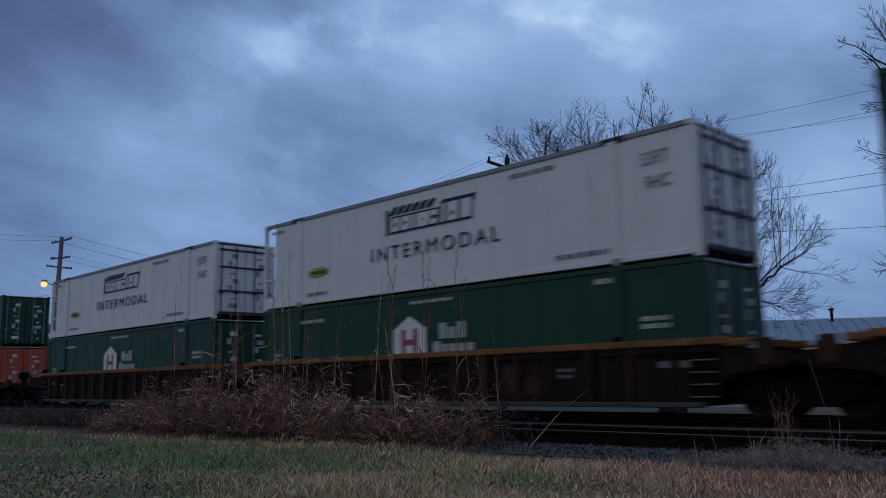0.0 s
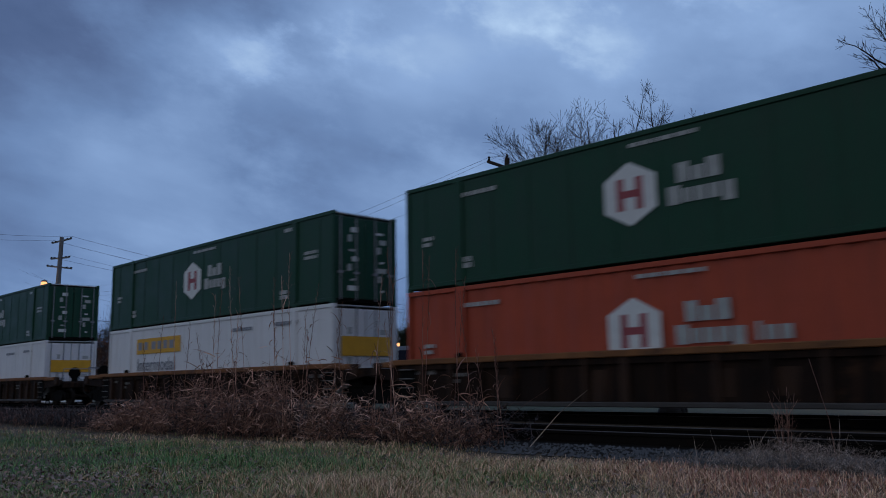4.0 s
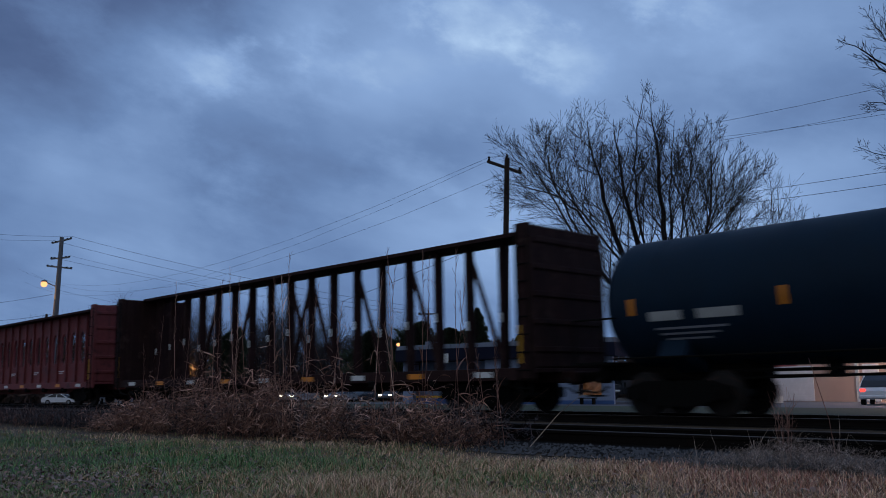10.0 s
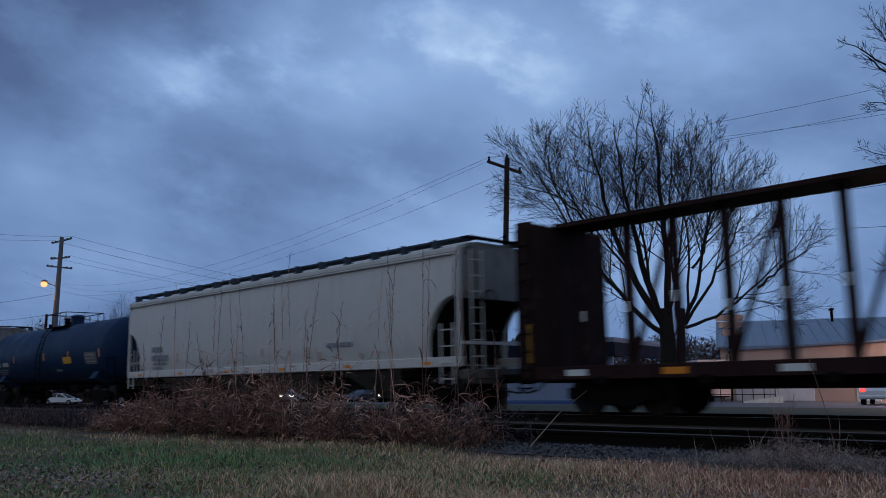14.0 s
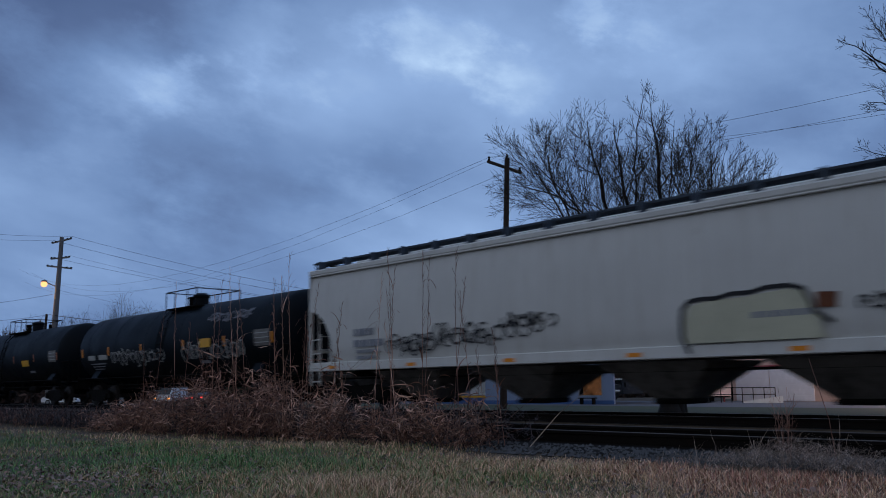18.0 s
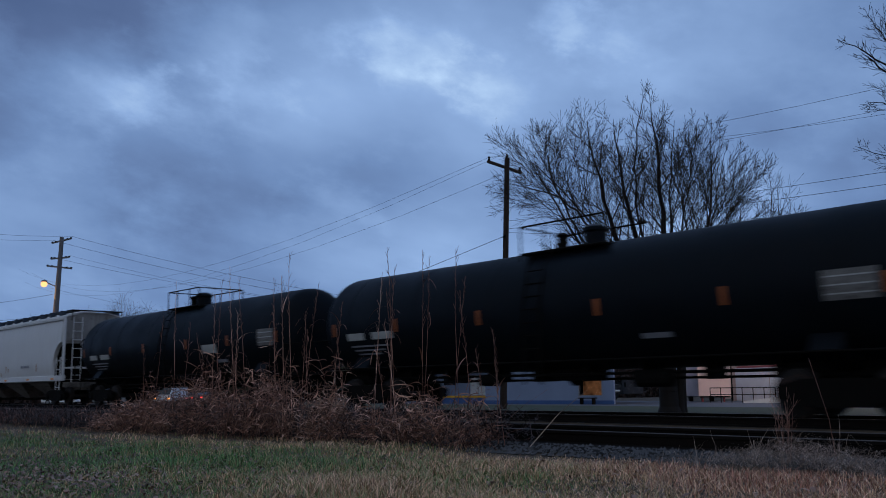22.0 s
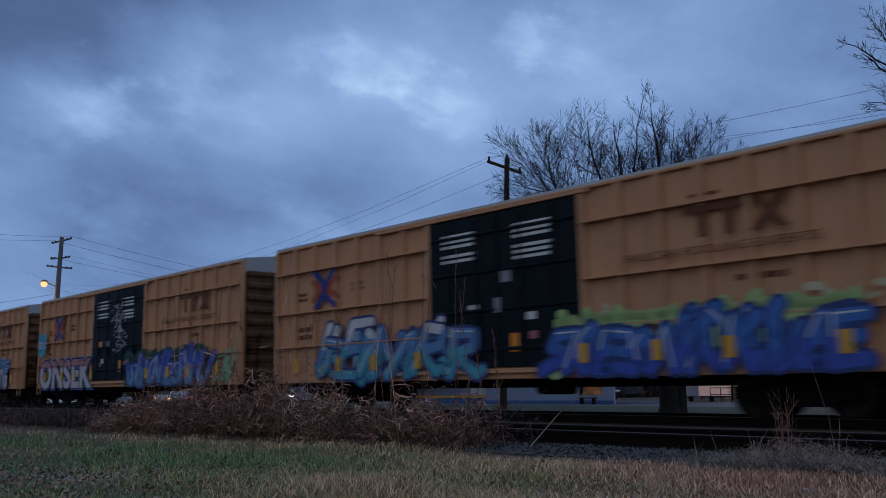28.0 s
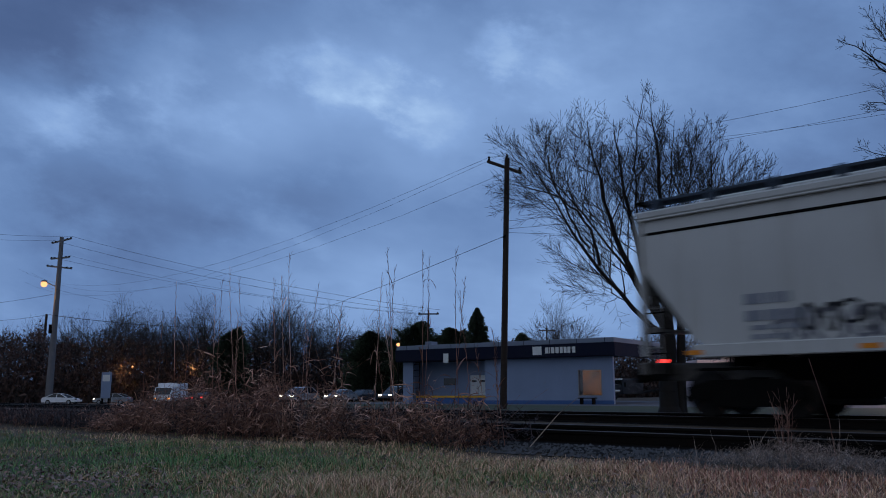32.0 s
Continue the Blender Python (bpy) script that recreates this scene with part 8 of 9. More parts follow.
F1, F2 = (0.09, 3.5), (-0.45, 3.5)       # the forks of the two stems
big = ascending_tree("large bare tree with a spreading crown behind the line", 4,
                     (((0.12, 0.0), F1, 0.34, 0.22), ((-0.22, 0.0), F2, 0.17, 0.13)),
                     (((0.29, 2.7), (2.3, 5.0), (4.75, 9.4), 0.10, 0.6), ((2.3, 5.0), (3.3, 7.1), (5.9, 7.8), 0.055, -0.5), ((2.6, 5.6), (3.7, 8.0), (3.9, 9.9), 0.045, 0.9),
                      (F1, (1.8, 6.0), (2.7, 9.9), 0.14, -0.9), (F1, (0.95, 6.4), (1.4, 10.6), 0.14, 1.0), (F1, (0.05, 6.8), (0.3, 10.8), 0.14, -0.2),
                      (F2, (-0.4, 6.4), (-0.9, 10.6), 0.065, 1.2), (F2, (-1.3, 6.0), (-1.6, 9.8), 0.075, -0.8), ((-0.9, 4.9), (-1.7, 6.4), (-2.4, 9.1), 0.05, 0.4),
                      (F2, (-2.3, 5.6), (-3.0, 7.2), 0.06, 0.7), (F1, (2.9, 6.6), (5.2, 8.7), 0.05, -1.4), (F1, (1.1, 7.0), (0.9, 10.6), 0.06, -1.6), (F2, (-1.0, 7.0), (-0.1, 10.7), 0.05, 1.8),
                      ((1.3, 3.7), (1.9, 4.2), (2.4, 5.0), 0.025, 0.8), (F1, (-0.2, 5.6), (-0.6, 9.4), 0.05, -2.4)))
big.matrix_basis = pose(-15.1, 25.6, -0.22)
low = ascending_tree("low spreading limb tree growing beside the large bare tree", 6,
                     (((-0.36, 0.0), (-0.45, 3.4), 0.10, 0.08),),
                     (((-0.45, 3.4), (-2.7, 4.0), (-5.3, 6.7), 0.06, -0.3), ((-3.1, 4.2), (-4.3, 5.1), (-5.5, 5.9), 0.05, 0.3), ((-2.2, 3.85), (-3.0, 3.75), (-4.1, 3.1), 0.02, -0.4)), (12, 7, 5))
low.matrix_basis = pose(-15.1, 25.6, -0.22)
side_tree = ascending_tree("bare tree with thin branches by the line", 9,
                           (((0.0, 0.0), (0.5, 3.6), 0.24, 0.18), ((0.5, 3.6), (1.6, 7.0), 0.16, 0.10)),
                           (((1.6, 7.0), (4.2, 9.4), (5.9, 10.6), 0.05, 0.3), ((1.5, 6.6), (4.3, 8.9), (5.6, 9.9), 0.045, -0.4), ((1.6, 6.8), (4.1, 8.3), (5.3, 8.6), 0.035, 0.2),
                            ((1.2, 5.6), (4.0, 6.7), (5.7, 7.4), 0.035, 0.2), ((0.5, 3.4), (4.0, 4.0), (5.5, 3.7), 0.03, 0.0), ((1.6, 7.0), (3.3, 10.0), (4.5, 12.2), 0.07, -0.5),
                            ((3.3, 9.0), (4.4, 10.4), (4.9, 11.6), 0.03, 0.5), ((0.5, 3.6), (-0.6, 8.0), (-2.4, 11.0), 0.11, 0.5)), (13, 6, 5), reach=0.42)
side_tree.matrix_basis = pose(-3.95, 27.95, -0.22)

far_a = bare_tree("bare far tree with a rounded crown of fine twigs", 12, 3.0, (0, 6, 6, 5), (0.6, 0.6, 0.6, 0.7), 0.03,
                  [limb(0.8, 0.6, 0, 0.9, 4.8, 0.15), limb(0.9, 0.3, 0.3, 1.3, 5.2, 0.15), limb(1.0, 0, -0.2, 1.6, 5.6, 0.16), limb(1.0, -0.3, 0.3, 1.3, 5.2, 0.15), limb(0.8, -0.6, 0, 0.9, 4.8, 0.14), limb(0.7, 0.1, 0.7, 0.8, 4.4, 0.13)], 0.32, mat="woods")
far_a.matrix_basis = pose(-131.4, 51.4, -1.2)
for x, y, s in ((-127.8, 55.1, 1.0), (-123, 60.3, 0.85), (-118.6, 64.4, 1.0), (-109.9, 73.1, 1.06), (-106.0, 79.5, 0.9), (-137, 47, 0.8), (-98, 88, 0.9), (-60, 78, 0.75),
                (-145, 45, 0.75), (-152, 41, 0.7), (-135, 57, 0.9), (-130, 64, 0.85), (-126, 69, 0.95), (-117, 74, 0.9), (-112, 80, 0.85), (-121, 78, 1.0), (-104, 88, 0.85), (-140, 66, 1.0), (-150, 55, 0.9)):
    o = copy_thing(far_a, pose(x, y, -0.9, 0, 0, random.uniform(0, 360)))
    o.scale = (s * 1.15, s * 1.15, s * 1.15)


def evergreen(x, y, h, w, seed, round_top):
    """A dense evergreen: a spire, or a broad uneven dome."""
    t = thing("evergreen_tree", "dark dense evergreen tree behind the shop", "tree", "evergreen trees", at=pose(x, y, -0.6))
    rng = random.Random(seed)
    part("trunk", Mesh().tube((0, 0, 0), (0, 0, h * 0.85), 0.2, 0.05, 8), M["bark"], t)
    m = Mesh()
    for k in range(9000 if round_top else 5200):
        f = rng.random() ** (0.8 if round_top else 1.15)
        a = rng.uniform(0, 2 * math.pi)
        z = h * (0.10 + 0.90 * f)
        shape = math.sqrt(max(0.0, 1 - f ** 2.2)) if round_top else (1 - f) ** 0.8
        R = w * shape * rng.random() ** 0.4 * (0.78 + 0.95 * noise.noise((math.cos(a) * 2.3, math.sin(a) * 2.3, z * 0.9 + seed))) + 0.05
        c = Vector((R * math.cos(a), R * math.sin(a), z + ((2.2 * noise.noise((R * math.cos(a) * 0.5, R * math.sin(a) * 0.5, seed)) - 0.9) * f if round_top else 0)))
        d = Vector((math.cos(a), math.sin(a), rng.uniform(-0.1, 0.9))).normalized() * rng.uniform(0.35, 0.75) * (1 - (0.35 if round_top else 0.65) * f)
        s = d.orthogonal().normalized() * rng.uniform(0.08, 0.2)
        m.add([tuple(c - s), tuple(c + s), tuple(c + d)], [(0, 1, 2)])
        s = d.cross(s).normalized() * 0.14
        m.add([tuple(c - s), tuple(c + s), tuple(c + d * 0.9)], [(0, 1, 2)])
    part("crown", m, M["pine"], t, kind="stuff")


for k, (x, y, h, w, dome) in enumerate(((-65.2, 69.4, 10.4, 3.0, False), (-71.4, 84.6, 9.2, 2.4, True), (-94.5, 78.2, 10.4, 4.4, True), (-89.0, 81.5, 11.4, 5.0, True), (-84.4, 84.8, 10.6, 4.2, True),
                                        (-107, 62.7, 10.2, 3.1, True))):
    evergreen(x, y, h, w, 80 + k, dome)


def woods():
    """Bare woodland and brush along the horizon."""
    rng = random.Random(77)
    m = Mesh()
    for k in range(5200):
        f = rng.random()
        a = radians(20 + 62 * f)
        dist = rng.uniform(135, 190)
        x, y = -dist * math.sin(a), dist * math.cos(a)
        h = rng.uniform(3.0, 8.0) * (0.75 + 0.5 * noise.noise((a * 9, 0, 3)))
        lean = rng.uniform(-0.6, 0.6)
        p = Vector((x, y, -1.0))
        q = p + Vector((lean, lean, h * 0.6))
        e = q + Vector((rng.uniform(-0.8, 0.8), rng.uniform(-0.8, 0.8), h * 0.4))
        m.tube(p, q, 0.12, 0.08, 3, False)
        m.tube(q, e, 0.08, 0.02, 3, False)
        for _ in range(4):
            b = p.lerp(q, rng.uniform(0.4, 1.0))
            m.tube(b, b + Vector((rng.uniform(-1.2, 1.2), rng.uniform(-1.2, 1.2), rng.uniform(0.5, 2.0))), 0.05, 0.015, 3, False)
    part("woods", m, M["woods"], kind="stuff", label="bare brown woodland along the horizon")
    # dense undergrowth: fine ragged brush, thick to its uneven top
    m = Mesh()
    for k in range(150000):
        a = radians(20 + 62 * rng.random())
        dist = rng.uniform(132, 165)
        x, y = -dist * math.sin(a), dist * math.cos(a)
        f = rng.random() ** 0.8
        z = -1.0 + f * (9.6 + 2.6 * noise.noise((a * 14, 2, 0)) + 1.5 * noise.noise((a * 60, 5, 0)))
        s = rng.uniform(0.25, 0.65) * (1.15 - 0.6 * f)
        c = Vector((x, y, z))
        d = Vector((rng.uniform(-1, 1), rng.uniform(-1, 1), rng.uniform(-0.2, 1.6))).normalized() * s * 1.8
        e = Vector((rng.uniform(-1, 1), rng.uniform(-1, 1), rng.uniform(-1, 1))) * s * 0.34
        m.add([tuple(c - e), tuple(c + e), tuple(c + d)], [(0, 1, 2)])
    part("undergrowth", m, M["brush"], kind="stuff", label="dense dark brush below the woods")


woods()


# ---- weeds, grass and stones before the line ----
def leaf(m, p, d, length, width, droop, rng, n=2):
    """A narrow leaf that bends over along its length."""
    side = Vector((-d.y, d.x, 0))
    side = side.normalized() * width if side.length > 0.01 else Vector((width, 0, 0))
    q, v = Vector(p), Vector(d).normalized()
    k0 = len(m.v)
    for k in range(n):
        w = side * (0.6 if k == 0 else 1.0 - 0.35 * k / n)
        m.v += [tuple(q - w), tuple(q + w)]
        q = q + v * length / n
        v = (v + Vector((0, 0, -droop / n * 1.6))).normalized()
    m.v.append(tuple(q))
    m.f += [(k0 + 2 * k, k0 + 2 * k + 1, k0 + 2 * k + 3, k0 + 2 * k + 2) for k in range(n - 1)] + [(k0 + 2 * n - 2, k0 + 2 * n - 1, k0 + 2 * n)]


def weed_plant(m, x, y, h, rng, leaves=8, thick=0.006, blade=None, sway=0.22, droop=2.6):
    """A dry stalk with long arching leaves."""
    p = Vector((x, y, ground_height(x, y) - 0.02))
    v = Vector((rng.uniform(-sway, sway), rng.uniform(-sway, sway), 1)).normalized()
    n = 5
    pts = [p.copy()]
    for k in range(n):
        v = (v + Vector((rng.uniform(-0.1, 0.1), rng.uniform(-0.1, 0.1), 0.0)) * sway * 4).normalized()
        p = p + v * h / n
        pts.append(p.copy())
    for k in range(n):
        m.tube(pts[k], pts[k + 1], thick * (1 - 0.6 * k / n), thick * (1 - 0.6 * (k + 1) / n), 3, False)
    for k in range(leaves):
        f = rng.uniform(0.15, 1.0) ** 0.7
        i = min(n - 1, int(f * n))
        at = pts[i].lerp(pts[i + 1], f * n - i)
        g = rng.uniform(0, 2 * math.pi)
        d = Vector((math.cos(g), math.sin(g), rng.uniform(0.3, 1.9))).normalized()
        leaf(blade or m, at, d, rng.uniform(0.16, 0.5) * min(1, h + 0.25), rng.uniform(0.003, 0.011), rng.uniform(0.4, droop), rng, 6)
    return pts


def curl(m, p, d, length, width, rng, twist, n=5):
    """A withered leaf or strip that twists and curls as it goes."""
    q, v = Vector(p), Vector(d).normalized()
    axis = Vector((rng.uniform(-1, 1), rng.uniform(-1, 1), rng.uniform(-0.4, 0.4))).normalized()
    side = v.cross(Vector((rng.uniform(-1, 1), rng.uniform(-1, 1), rng.uniform(-0.2, 1)))).normalized() * width
    bend = Matrix.Rotation(twist / n, 3, axis)
    k0 = len(m.v)
    for k in range(n):
        w = side * (0.55 + 0.9 * math.sin(math.pi * (k + 0.5) / n) * 0.5)
        m.v += [tuple(q - w), tuple(q + w)]
        q = q + v * length / n
        v = (bend @ v + Vector((0, 0, -0.10))).normalized()
        side = Matrix.Rotation(rng.uniform(-0.5, 0.5), 3, v) @ side
    m.v.append(tuple(q))
    m.f += [(k0 + 2 * k, k0 + 2 * k + 1, k0 + 2 * k + 3, k0 + 2 * k + 2) for k in range(n - 1)] + [(k0 + 2 * n - 2, k0 + 2 * n - 1, k0 + 2 * n)]


def bent_stem(m, p, d, length, r, rng, kink=0.16, n=6):
    """A dry stem with small kinks; gives its points back."""
    q, v, pts = Vector(p), Vector(d).normalized(), [Vector(p)]
    for k in range(n):
        v = (v + Vector((rng.uniform(-1, 1), rng.uniform(-1, 1), rng.uniform(-1, 0.9))) * kink).normalized()
        q = q + v * length / n
        pts.append(q.copy())
    for k in range(n):
        m.tube(pts[k], pts[k + 1], r * (1 - 0.65 * k / n), r * (1 - 0.65 * (k + 1) / n), 3, False)
    return pts


# height of the weeds along the siding: place, height
WEED_LINE = ((-24.0, 0.25), (-19.5, 0.35), (-17.4, 0.55), (-16.0, 0.9), (-14.5, 1.15), (-12.0, 1.3), (-10.8, 1.15), (-9.9, 0.65), (-9.0, 0.85), (-8.2, 0.85), (-7.5, 0.70), (-6.9, 0.85), (-6.7, 0.30))


def weed_height(x):
    for (xa, ha), (xb, hb) in zip(WEED_LINE, WEED_LINE[1:]):
        if xa <= x <= xb:
            return ha + (hb - ha) * (x - xa) / (xb - xa)
    return 0.2


def weeds():
    rng = random.Random(21)
    stems, tan = Mesh(), Mesh()
    # clumps of dry plants: kinked branching stems hung with curled leaves
    for c in range(215):
        cx = -6.85 - 11.6 * rng.random() ** 0.95
        cy = rng.uniform(7.45, 8.3)
        if cx > -9.9 and rng.random() < 0.45:
            continue
        top = weed_height(cx) * rng.choice((0.35, 0.5, 0.65, 0.85, 1.0, 1.2))
        bright = rng.random() < 0.5
        for k in range(rng.randint(2, 6)):
            x, y = cx + rng.gauss(0, 0.07), cy + rng.gauss(0, 0.06)
            h = max(0.18, top * rng.uniform(0.55, 1.05))
            d = Vector((rng.gauss(0, 0.20), rng.gauss(0, 0.16), 1.0))
            pts = bent_stem(stems, (x, y, ground_height(x, y) - 0.02), d, h, rng.uniform(0.0035, 0.0065), rng, 0.13)
            for _ in range(rng.randint(2, 4)):
                i = rng.randint(1, 5)
                g = rng.uniform(0, 6.28)
                sub = bent_stem(stems if rng.random() < 0.6 else tan, pts[i], Vector((math.cos(g), math.sin(g), rng.uniform(0.1, 1.3))), h * rng.uniform(0.18, 0.42), 0.0030, rng, 0.22, 4)
                for _ in range(2):
                    curl(tan if bright else stems, sub[rng.randint(1, 4)], Vector((rng.gauss(0, 1), rng.gauss(0, 1), rng.uniform(-0.6, 0.8))), rng.uniform(0.06, 0.20), rng.uniform(0.003, 0.009), rng, rng.uniform(-3.2, 3.2))
            for _ in range(rng.randint(3, 6)):
                i = rng.randint(1, 6)
                curl(tan if rng.random() < 0.6 else stems, pts[i], Vector((rng.gauss(0, 1), rng.gauss(0, 1), rng.uniform(-0.3, 1.2))), rng.uniform(0.10, 0.34), rng.uniform(0.003, 0.010), rng, rng.uniform(-2.8, 2.8), 6)
    # low weeds thinning out along the line
    for k in range(300):
        x = -18.0 - 13 * rng.random()
        weed_plant(stems, x, rng.uniform(7.4, 8.4), rng.uniform(0.12, 0.36), rng, 4, 0.004)
    # fallen and crossing stems
    for k in range(1100):
        x, y = -7.0 - 11.0 * rng.random(), rng.uniform(7.4, 8.3)
        g = rng.uniform(0, 2 * math.pi)
        if x > -9.9 and k % 2:
            continue
        z = ground_height(x, y) + weed_height(x) * 0.5 * rng.random() ** 1.6
        bent_stem(stems if k % 3 else tan, (x, y, z), Vector((math.cos(g), math.sin(g) * 0.5, rng.uniform(-0.3, 0.8))), rng.uniform(0.2, 0.65), 0.0034, rng, 0.2, 4)
    # a lone feathery weed and a stalk by the gravel
    for k in range(11):
        b = weed_plant(stems, -3.42 + rng.gauss(0, 0.03), 7.68 + rng.gauss(0, 0.03), rng.uniform(0.45, 0.85), rng, 0, 0.0026, None, 0.16)
        for _ in range(5):
            i = rng.choice((2, 3, 4))
            stems.tube(b[i], b[i] + Vector((rng.uniform(-0.10, 0.10), rng.uniform(-0.06, 0.06), rng.uniform(0.05, 0.16))), 0.0016, 0.001, 3, False)
    lean = [Vector((-2.98, 7.7, -0.1)), Vector((-3.02, 7.72, 0.25)), Vector((-3.08, 7.7, 0.52)), Vector((-3.16, 7.72, 0.80))]
    for a, b in zip(lean, lean[1:]):
        stems.tube(a, b, 0.0035, 0.0028, 3, False)
    part("dry_weeds", stems, M["weed_stem"], kind="stuff", label="tangled dry brown weeds beside the siding")
    part("weed_leaves", tan, M["weed"], kind="stuff", label="curled tan leaves hanging on dry weeds")
    # tangle at the foot, its colour darkened to hold the shade there
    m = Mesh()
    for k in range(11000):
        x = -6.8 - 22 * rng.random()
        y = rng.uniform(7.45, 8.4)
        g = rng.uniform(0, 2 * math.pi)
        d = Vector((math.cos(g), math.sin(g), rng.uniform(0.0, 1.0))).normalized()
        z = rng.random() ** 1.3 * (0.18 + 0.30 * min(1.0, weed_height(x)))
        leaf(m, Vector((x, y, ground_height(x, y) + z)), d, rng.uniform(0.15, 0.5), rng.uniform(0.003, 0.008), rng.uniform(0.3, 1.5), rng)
    part("dead_thatch", m, M["thatch"], kind="stuff", label="matted dead stems darkened for shade at the foot of the weeds")
    # tall seed stalks, one by one
    spots = ((-15.9, 7.6, 2.05), (-15.2, 7.9, 1.85), (-13.8, 7.8, 2.2), (-13.0, 7.7, 1.9), (-12.2, 8.0, 1.9), (-11.5, 7.7, 2.3), (-11.3, 7.9, 1.8), (-10.9, 7.8, 1.5), (-9.4, 7.8, 2.15), (-9.2, 8.0, 1.9),
             (-8.9, 7.7, 2.2), (-8.35, 7.8, 2.3), (-8.15, 7.6, 2.25), (-7.9, 7.9, 2.0), (-7.3, 7.7, 1.75), (-14.6, 8.1, 1.6), (-10.2, 8.0, 1.45), (-16.6, 7.8, 1.5), (-7.05, 7.7, 1.1), (-6.9, 7.8, 0.95), (-7.1, 7.9, 1.3), (-8.6, 7.6, 1.5), (-9.05, 7.8, 1.2), (-12.6, 7.6, 1.5),
             (-15.3, 7.75, 2.55), (-13.7, 7.75, 2.45), (-13.0, 7.75, 2.6), (-12.6, 7.75, 2.4), (-11.75, 7.75, 2.35), (-11.3, 7.75, 2.6), (-11.1, 7.75, 2.15), (-10.35, 7.75, 1.85), (-8.85, 7.75, 2.4), (-7.6, 7.75, 2.25))
    for x, y, h in spots:
        q = Mesh()
        pts = weed_plant(q, x, y, h * 1.12, rng, 2, 0.0062, None, 0.10)
        for k in range(14):
            f = k / 14
            at = pts[3].lerp(pts[4], f * 2) if f < 0.5 else pts[4].lerp(pts[5], f * 2 - 1)
            g = rng.uniform(0, 2 * math.pi)
            ln = rng.uniform(0.04, 0.10)
            q.tube(at, at + Vector((math.cos(g) * ln * 0.5, math.sin(g) * ln * 0.5, ln * 1.2)), 0.004, 0.002, 3, False)
        ob = part("seed_stalk", q, M["weed" if rng.random() < 0.4 else "weed_stem"])
        tagged(ob, "tall thin dry seed stalk standing in the weeds", "weed", "tall seed stalks")
    q = Mesh()
    a, b, c = Vector((-6.34, 7.6, -0.10)), Vector((-5.91, 7.6, 0.28)), Vector((-5.52, 7.6, 0.53))
    q.tube(a, b, 0.0055, 0.0045, 4, False).tube(b, c, 0.0045, 0.002, 4, False)
    tagged(part("leaning_stalk", q, M["pale_grass"]), "pale dry stalk leaning out of the weeds", "weed")


def grass():
    rng = random.Random(31)
    m = Mesh()
    n = 0
    while n < 250000:
        if n % 4:
            a = radians(rng.gauss(45, 22))
            d = 2.4 * (32 / 2.4) ** rng.random()
        else:
            a = radians(rng.uniform(-180, 180))
            d = 14 * rng.random() ** 0.7 + 0.6
        x, y = -d * math.sin(a), d * math.cos(a)
        if y > 7.75 - 0.3 * rng.random() or (x > -7 and y > 7.35 + 0.15 * noise.noise((x * 2, 0, 0))):
            continue
        n += 1
        z = ground_height(x, y) + 0.03 * noise.noise((x * 0.35, y * 0.35, 0)) - 0.01
        tall = 0.052 + 0.045 * noise.noise((x * 0.9, y * 0.9, 5))
        h = max(0.03, tall) * rng.choice((0.5, 0.7, 0.9, 1.0, 1.2, 1.6))
        g = rng.uniform(0, 2 * math.pi)
        dx, dy = math.cos(g), math.sin(g)
        w = rng.uniform(0.0013, 0.0032) * (1 + d / 12)
        l = rng.uniform(0.1, 1.7) * h
        m.add([(x - dy * w, y + dx * w, z), (x + dy * w, y - dx * w, z), (x + dx * l * 0.4 + dy * w * 0.7, y + dy * l * 0.4 - dx * w * 0.7, z + h * 0.6),
               (x + dx * l * 0.4 - dy * w * 0.7, y + dy * l * 0.4 + dx * w * 0.7, z + h * 0.6), (x + dx * l, y + dy * l, z + h)], [(0, 1, 2, 3), (3, 2, 4)])
    part("grass", m, M["grass"], kind="stuff", label="mixed green and straw-brown winter grass")
    # leaf litter where the grass thins out
    m = Mesh()
    for k in range(2600):
        x, y = rng.gauss(-7.6, 1.5), rng.gauss(2.3, 0.9)
        if k % 3 == 0:
            x, y = rng.uniform(-12, -1.5), rng.uniform(2.0, 7.2)
        g = rng.uniform(0, 2 * math.pi)
        d = Vector((math.cos(g), math.sin(g), rng.uniform(-0.1, 0.6))).normalized()
        leaf(m, Vector((x, y, ground_height(x, y) + rng.uniform(0.015, 0.06))), d, rng.uniform(0.03, 0.09), rng.uniform(0.008, 0.022), rng.uniform(0.3, 1.8), rng, 3)
    part("leaf_litter", m, M["litter"], kind="stuff", label="grey-brown dead leaves lying in the grass")
    # a swept mound of pale dead grass at the siding's edge
    m = Mesh()
    for k in range(4200):
        t = rng.gauss(0, 1)
        x = -3.3 + 0.55 * t if k % 3 else -2.3 + 0.5 * t
        y = 7.45 + 0.22 * rng.gauss(0, 1)
        hz = 0.15 * math.exp(-((x + 3.3) / 0.5) ** 2) + 0.05
        g = rng.gauss(-0.4, 0.7)
        d = Vector((math.cos(g), math.sin(g) * 0.6, rng.uniform(0.0, 0.7))).normalized()
        leaf(m, Vector((x, y, ground_height(x, y) + hz * rng.random())), d, rng.uniform(0.10, 0.34), 0.0018, rng.uniform(0.2, 1.2), rng)
    for k in range(14):
        x = rng.choice((-4.1, -3.7, -3.5, -3.3, -2.9, -2.3)) + rng.uniform(-0.15, 0.15)
        weed_plant(m, x, 7.5 + rng.uniform(-0.15, 0.2), rng.uniform(0.2, 0.5), rng, 0, 0.003, None, 0.45)
    part("dead_grass", m, M["pale_grass"], kind="stuff", label="pale dead grass swept into a mound")


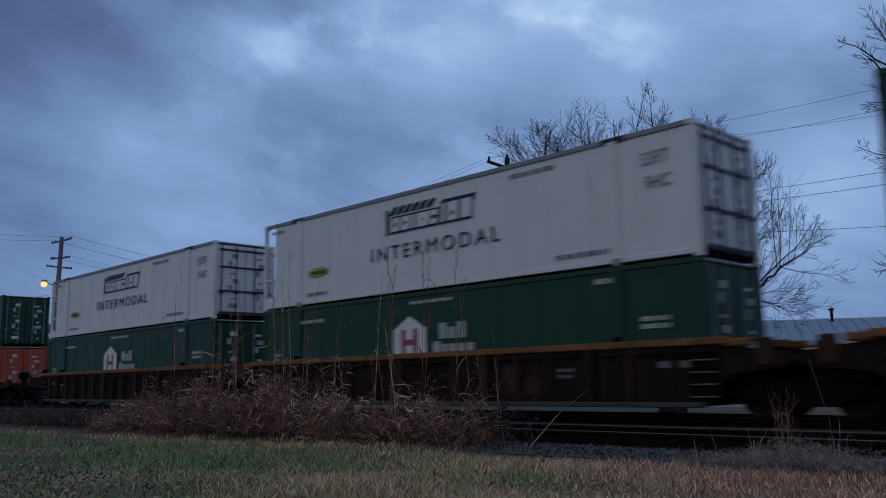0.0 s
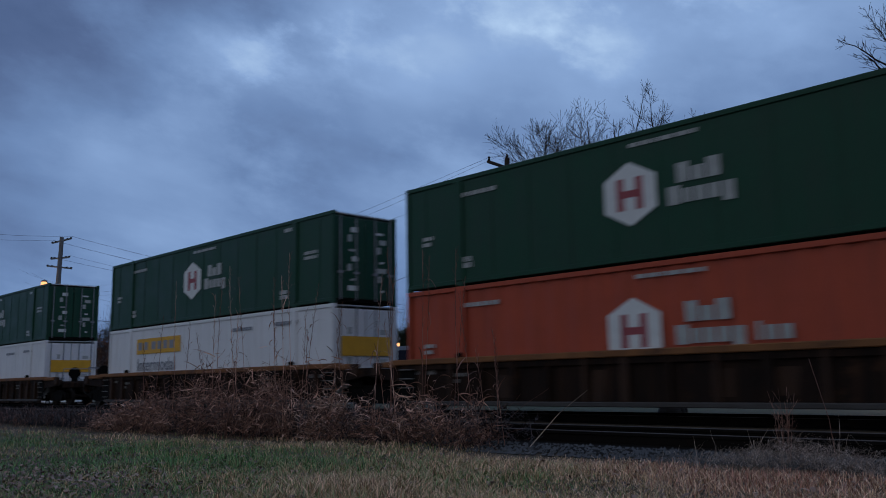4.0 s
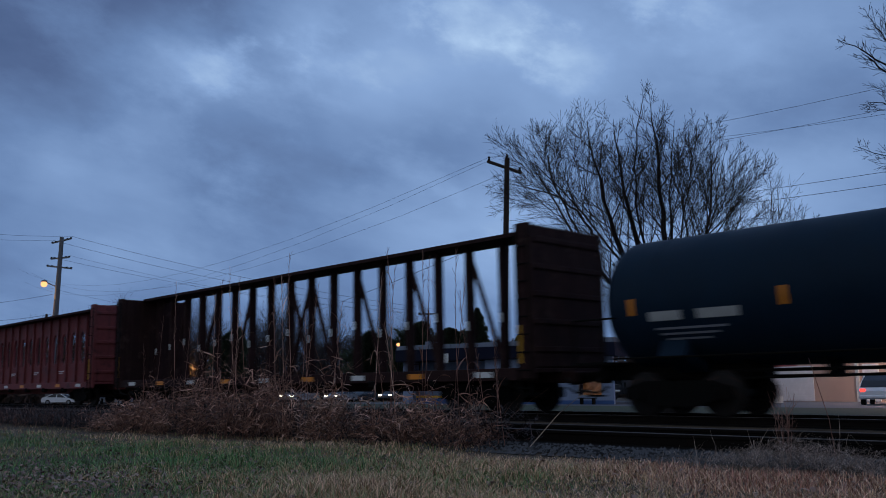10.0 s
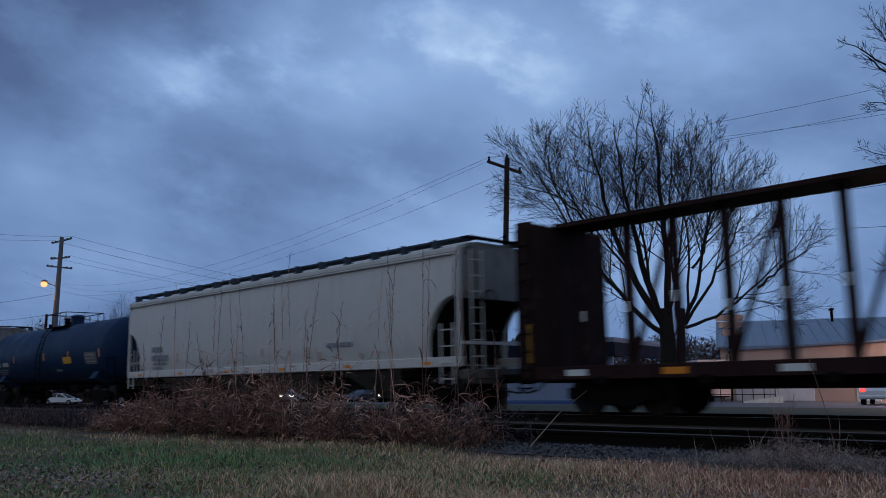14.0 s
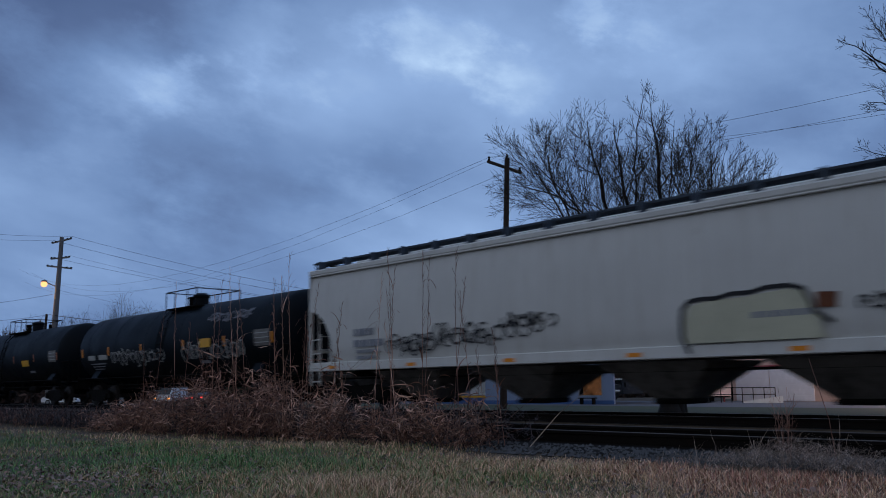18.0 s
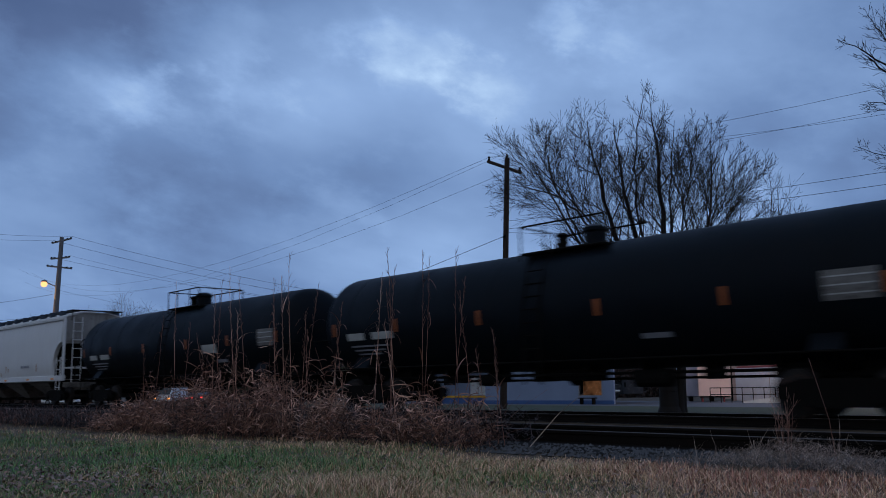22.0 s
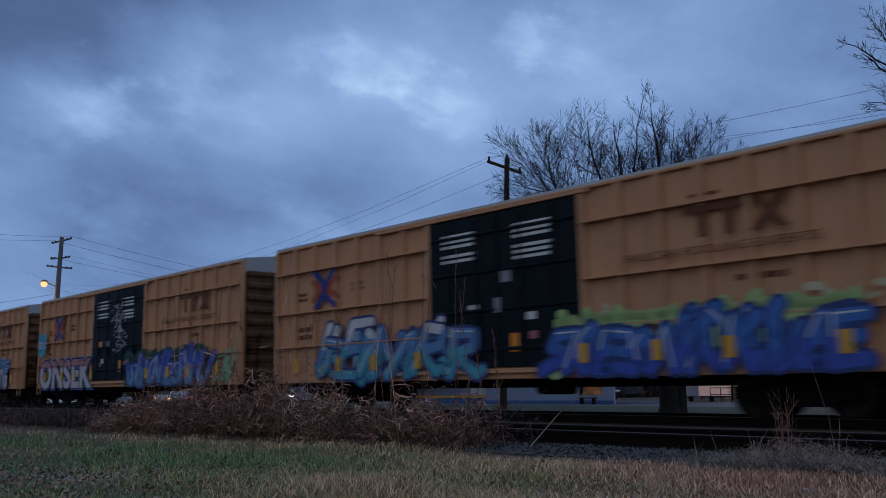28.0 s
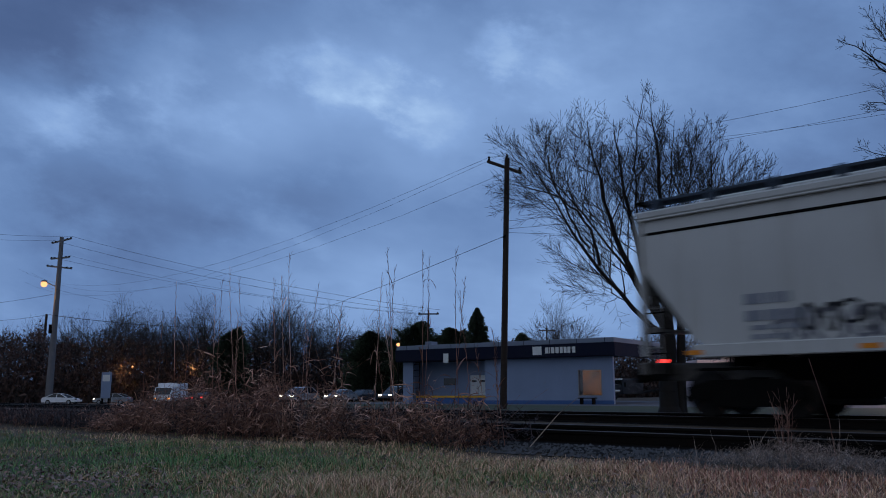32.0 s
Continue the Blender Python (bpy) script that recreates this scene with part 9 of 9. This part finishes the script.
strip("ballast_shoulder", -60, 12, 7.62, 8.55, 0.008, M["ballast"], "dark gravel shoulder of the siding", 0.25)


def stones():
    rng = random.Random(41)
    m = Mesh()
    for k in range(3000):
        x = -8.5 + 8.5 * rng.random()
        y = 7.42 + 0.62 * rng.random() ** 1.4
        z = ground_height(x, y)
        r = rng.uniform(0.010, 0.030)
        v = [(x + r * rng.uniform(0.7, 1.3) * a, y + r * rng.uniform(0.7, 1.3) * b, z + 0.008 + r * rng.uniform(0.6, 1.1) * c) for a, b, c in ((1, 0, 0), (-1, 0, 0), (0, 1, 0), (0, -1, 0), (0, 0, 1), (0, 0, -1))]
        m.add(v, [(0, 2, 4), (2, 1, 4), (1, 3, 4), (3, 0, 4), (2, 0, 5), (1, 2, 5), (3, 1, 5), (0, 3, 5)])
    part("ballast_stones", m, M["stone"], kind="stuff", label="loose grey crushed ballast stones")


weeds()
grass()
stones()
for x, y, z, p in ((-119.6, 41.0, 14.8, 260.0), (-56.6, 49.9, 4.5, 60.0), (-15.9, 54.4, 5.6, 2300.0), (-126.0, 55.5, 4.6, 320.0), (-117.5, 62.5, 5.2, 220.0)):
    lamp = new("sodium_light", bpy.data.lights.new("sodium_light", "POINT"))
    lamp.data.energy, lamp.data.color, lamp.data.shadow_soft_size = p, (1.0, 0.5, 0.18) if x < -40 else (1.0, 0.62, 0.46), 0.3
    lamp.location = (x, y, z - 1.0)


# ---- what moves ----
def motions():
    for ob, x, z in MOVING:
        base = pose(0, TRACK_Y, 0, BANK, 0, 0)
        walk(ob, [(float(t), Matrix.Translation((x + travel(t), 0, 0)) @ base @ Matrix.Translation((0, 0, z))) for t in range(33)])
    for s, sets in WHEELS.items():
        rows = []
        for k in range(961):
            t = k / 30.0
            rows.append((t, Matrix.Translation((s, 0, 0.457)) @ Matrix.Rotation(travel(t) / 0.457, 4, "Y")))
        walk(sets[0], rows)
        keys = sets[0].animation_data
        for w in sets[1:]:
            w.rotation_mode = "QUATERNION"
            w.animation_data_create()
            w.animation_data.action = keys.action
            w.animation_data.action_slot = keys.action_slot
    turn = Vector((-0.0208, -0.1041, 0.2273))
    walk(SKY, [(t, Matrix.Rotation(turn.length * t / 32.0, 4, turn.normalized())) for t in (0.0, 16.0, 32.0)])


motions()
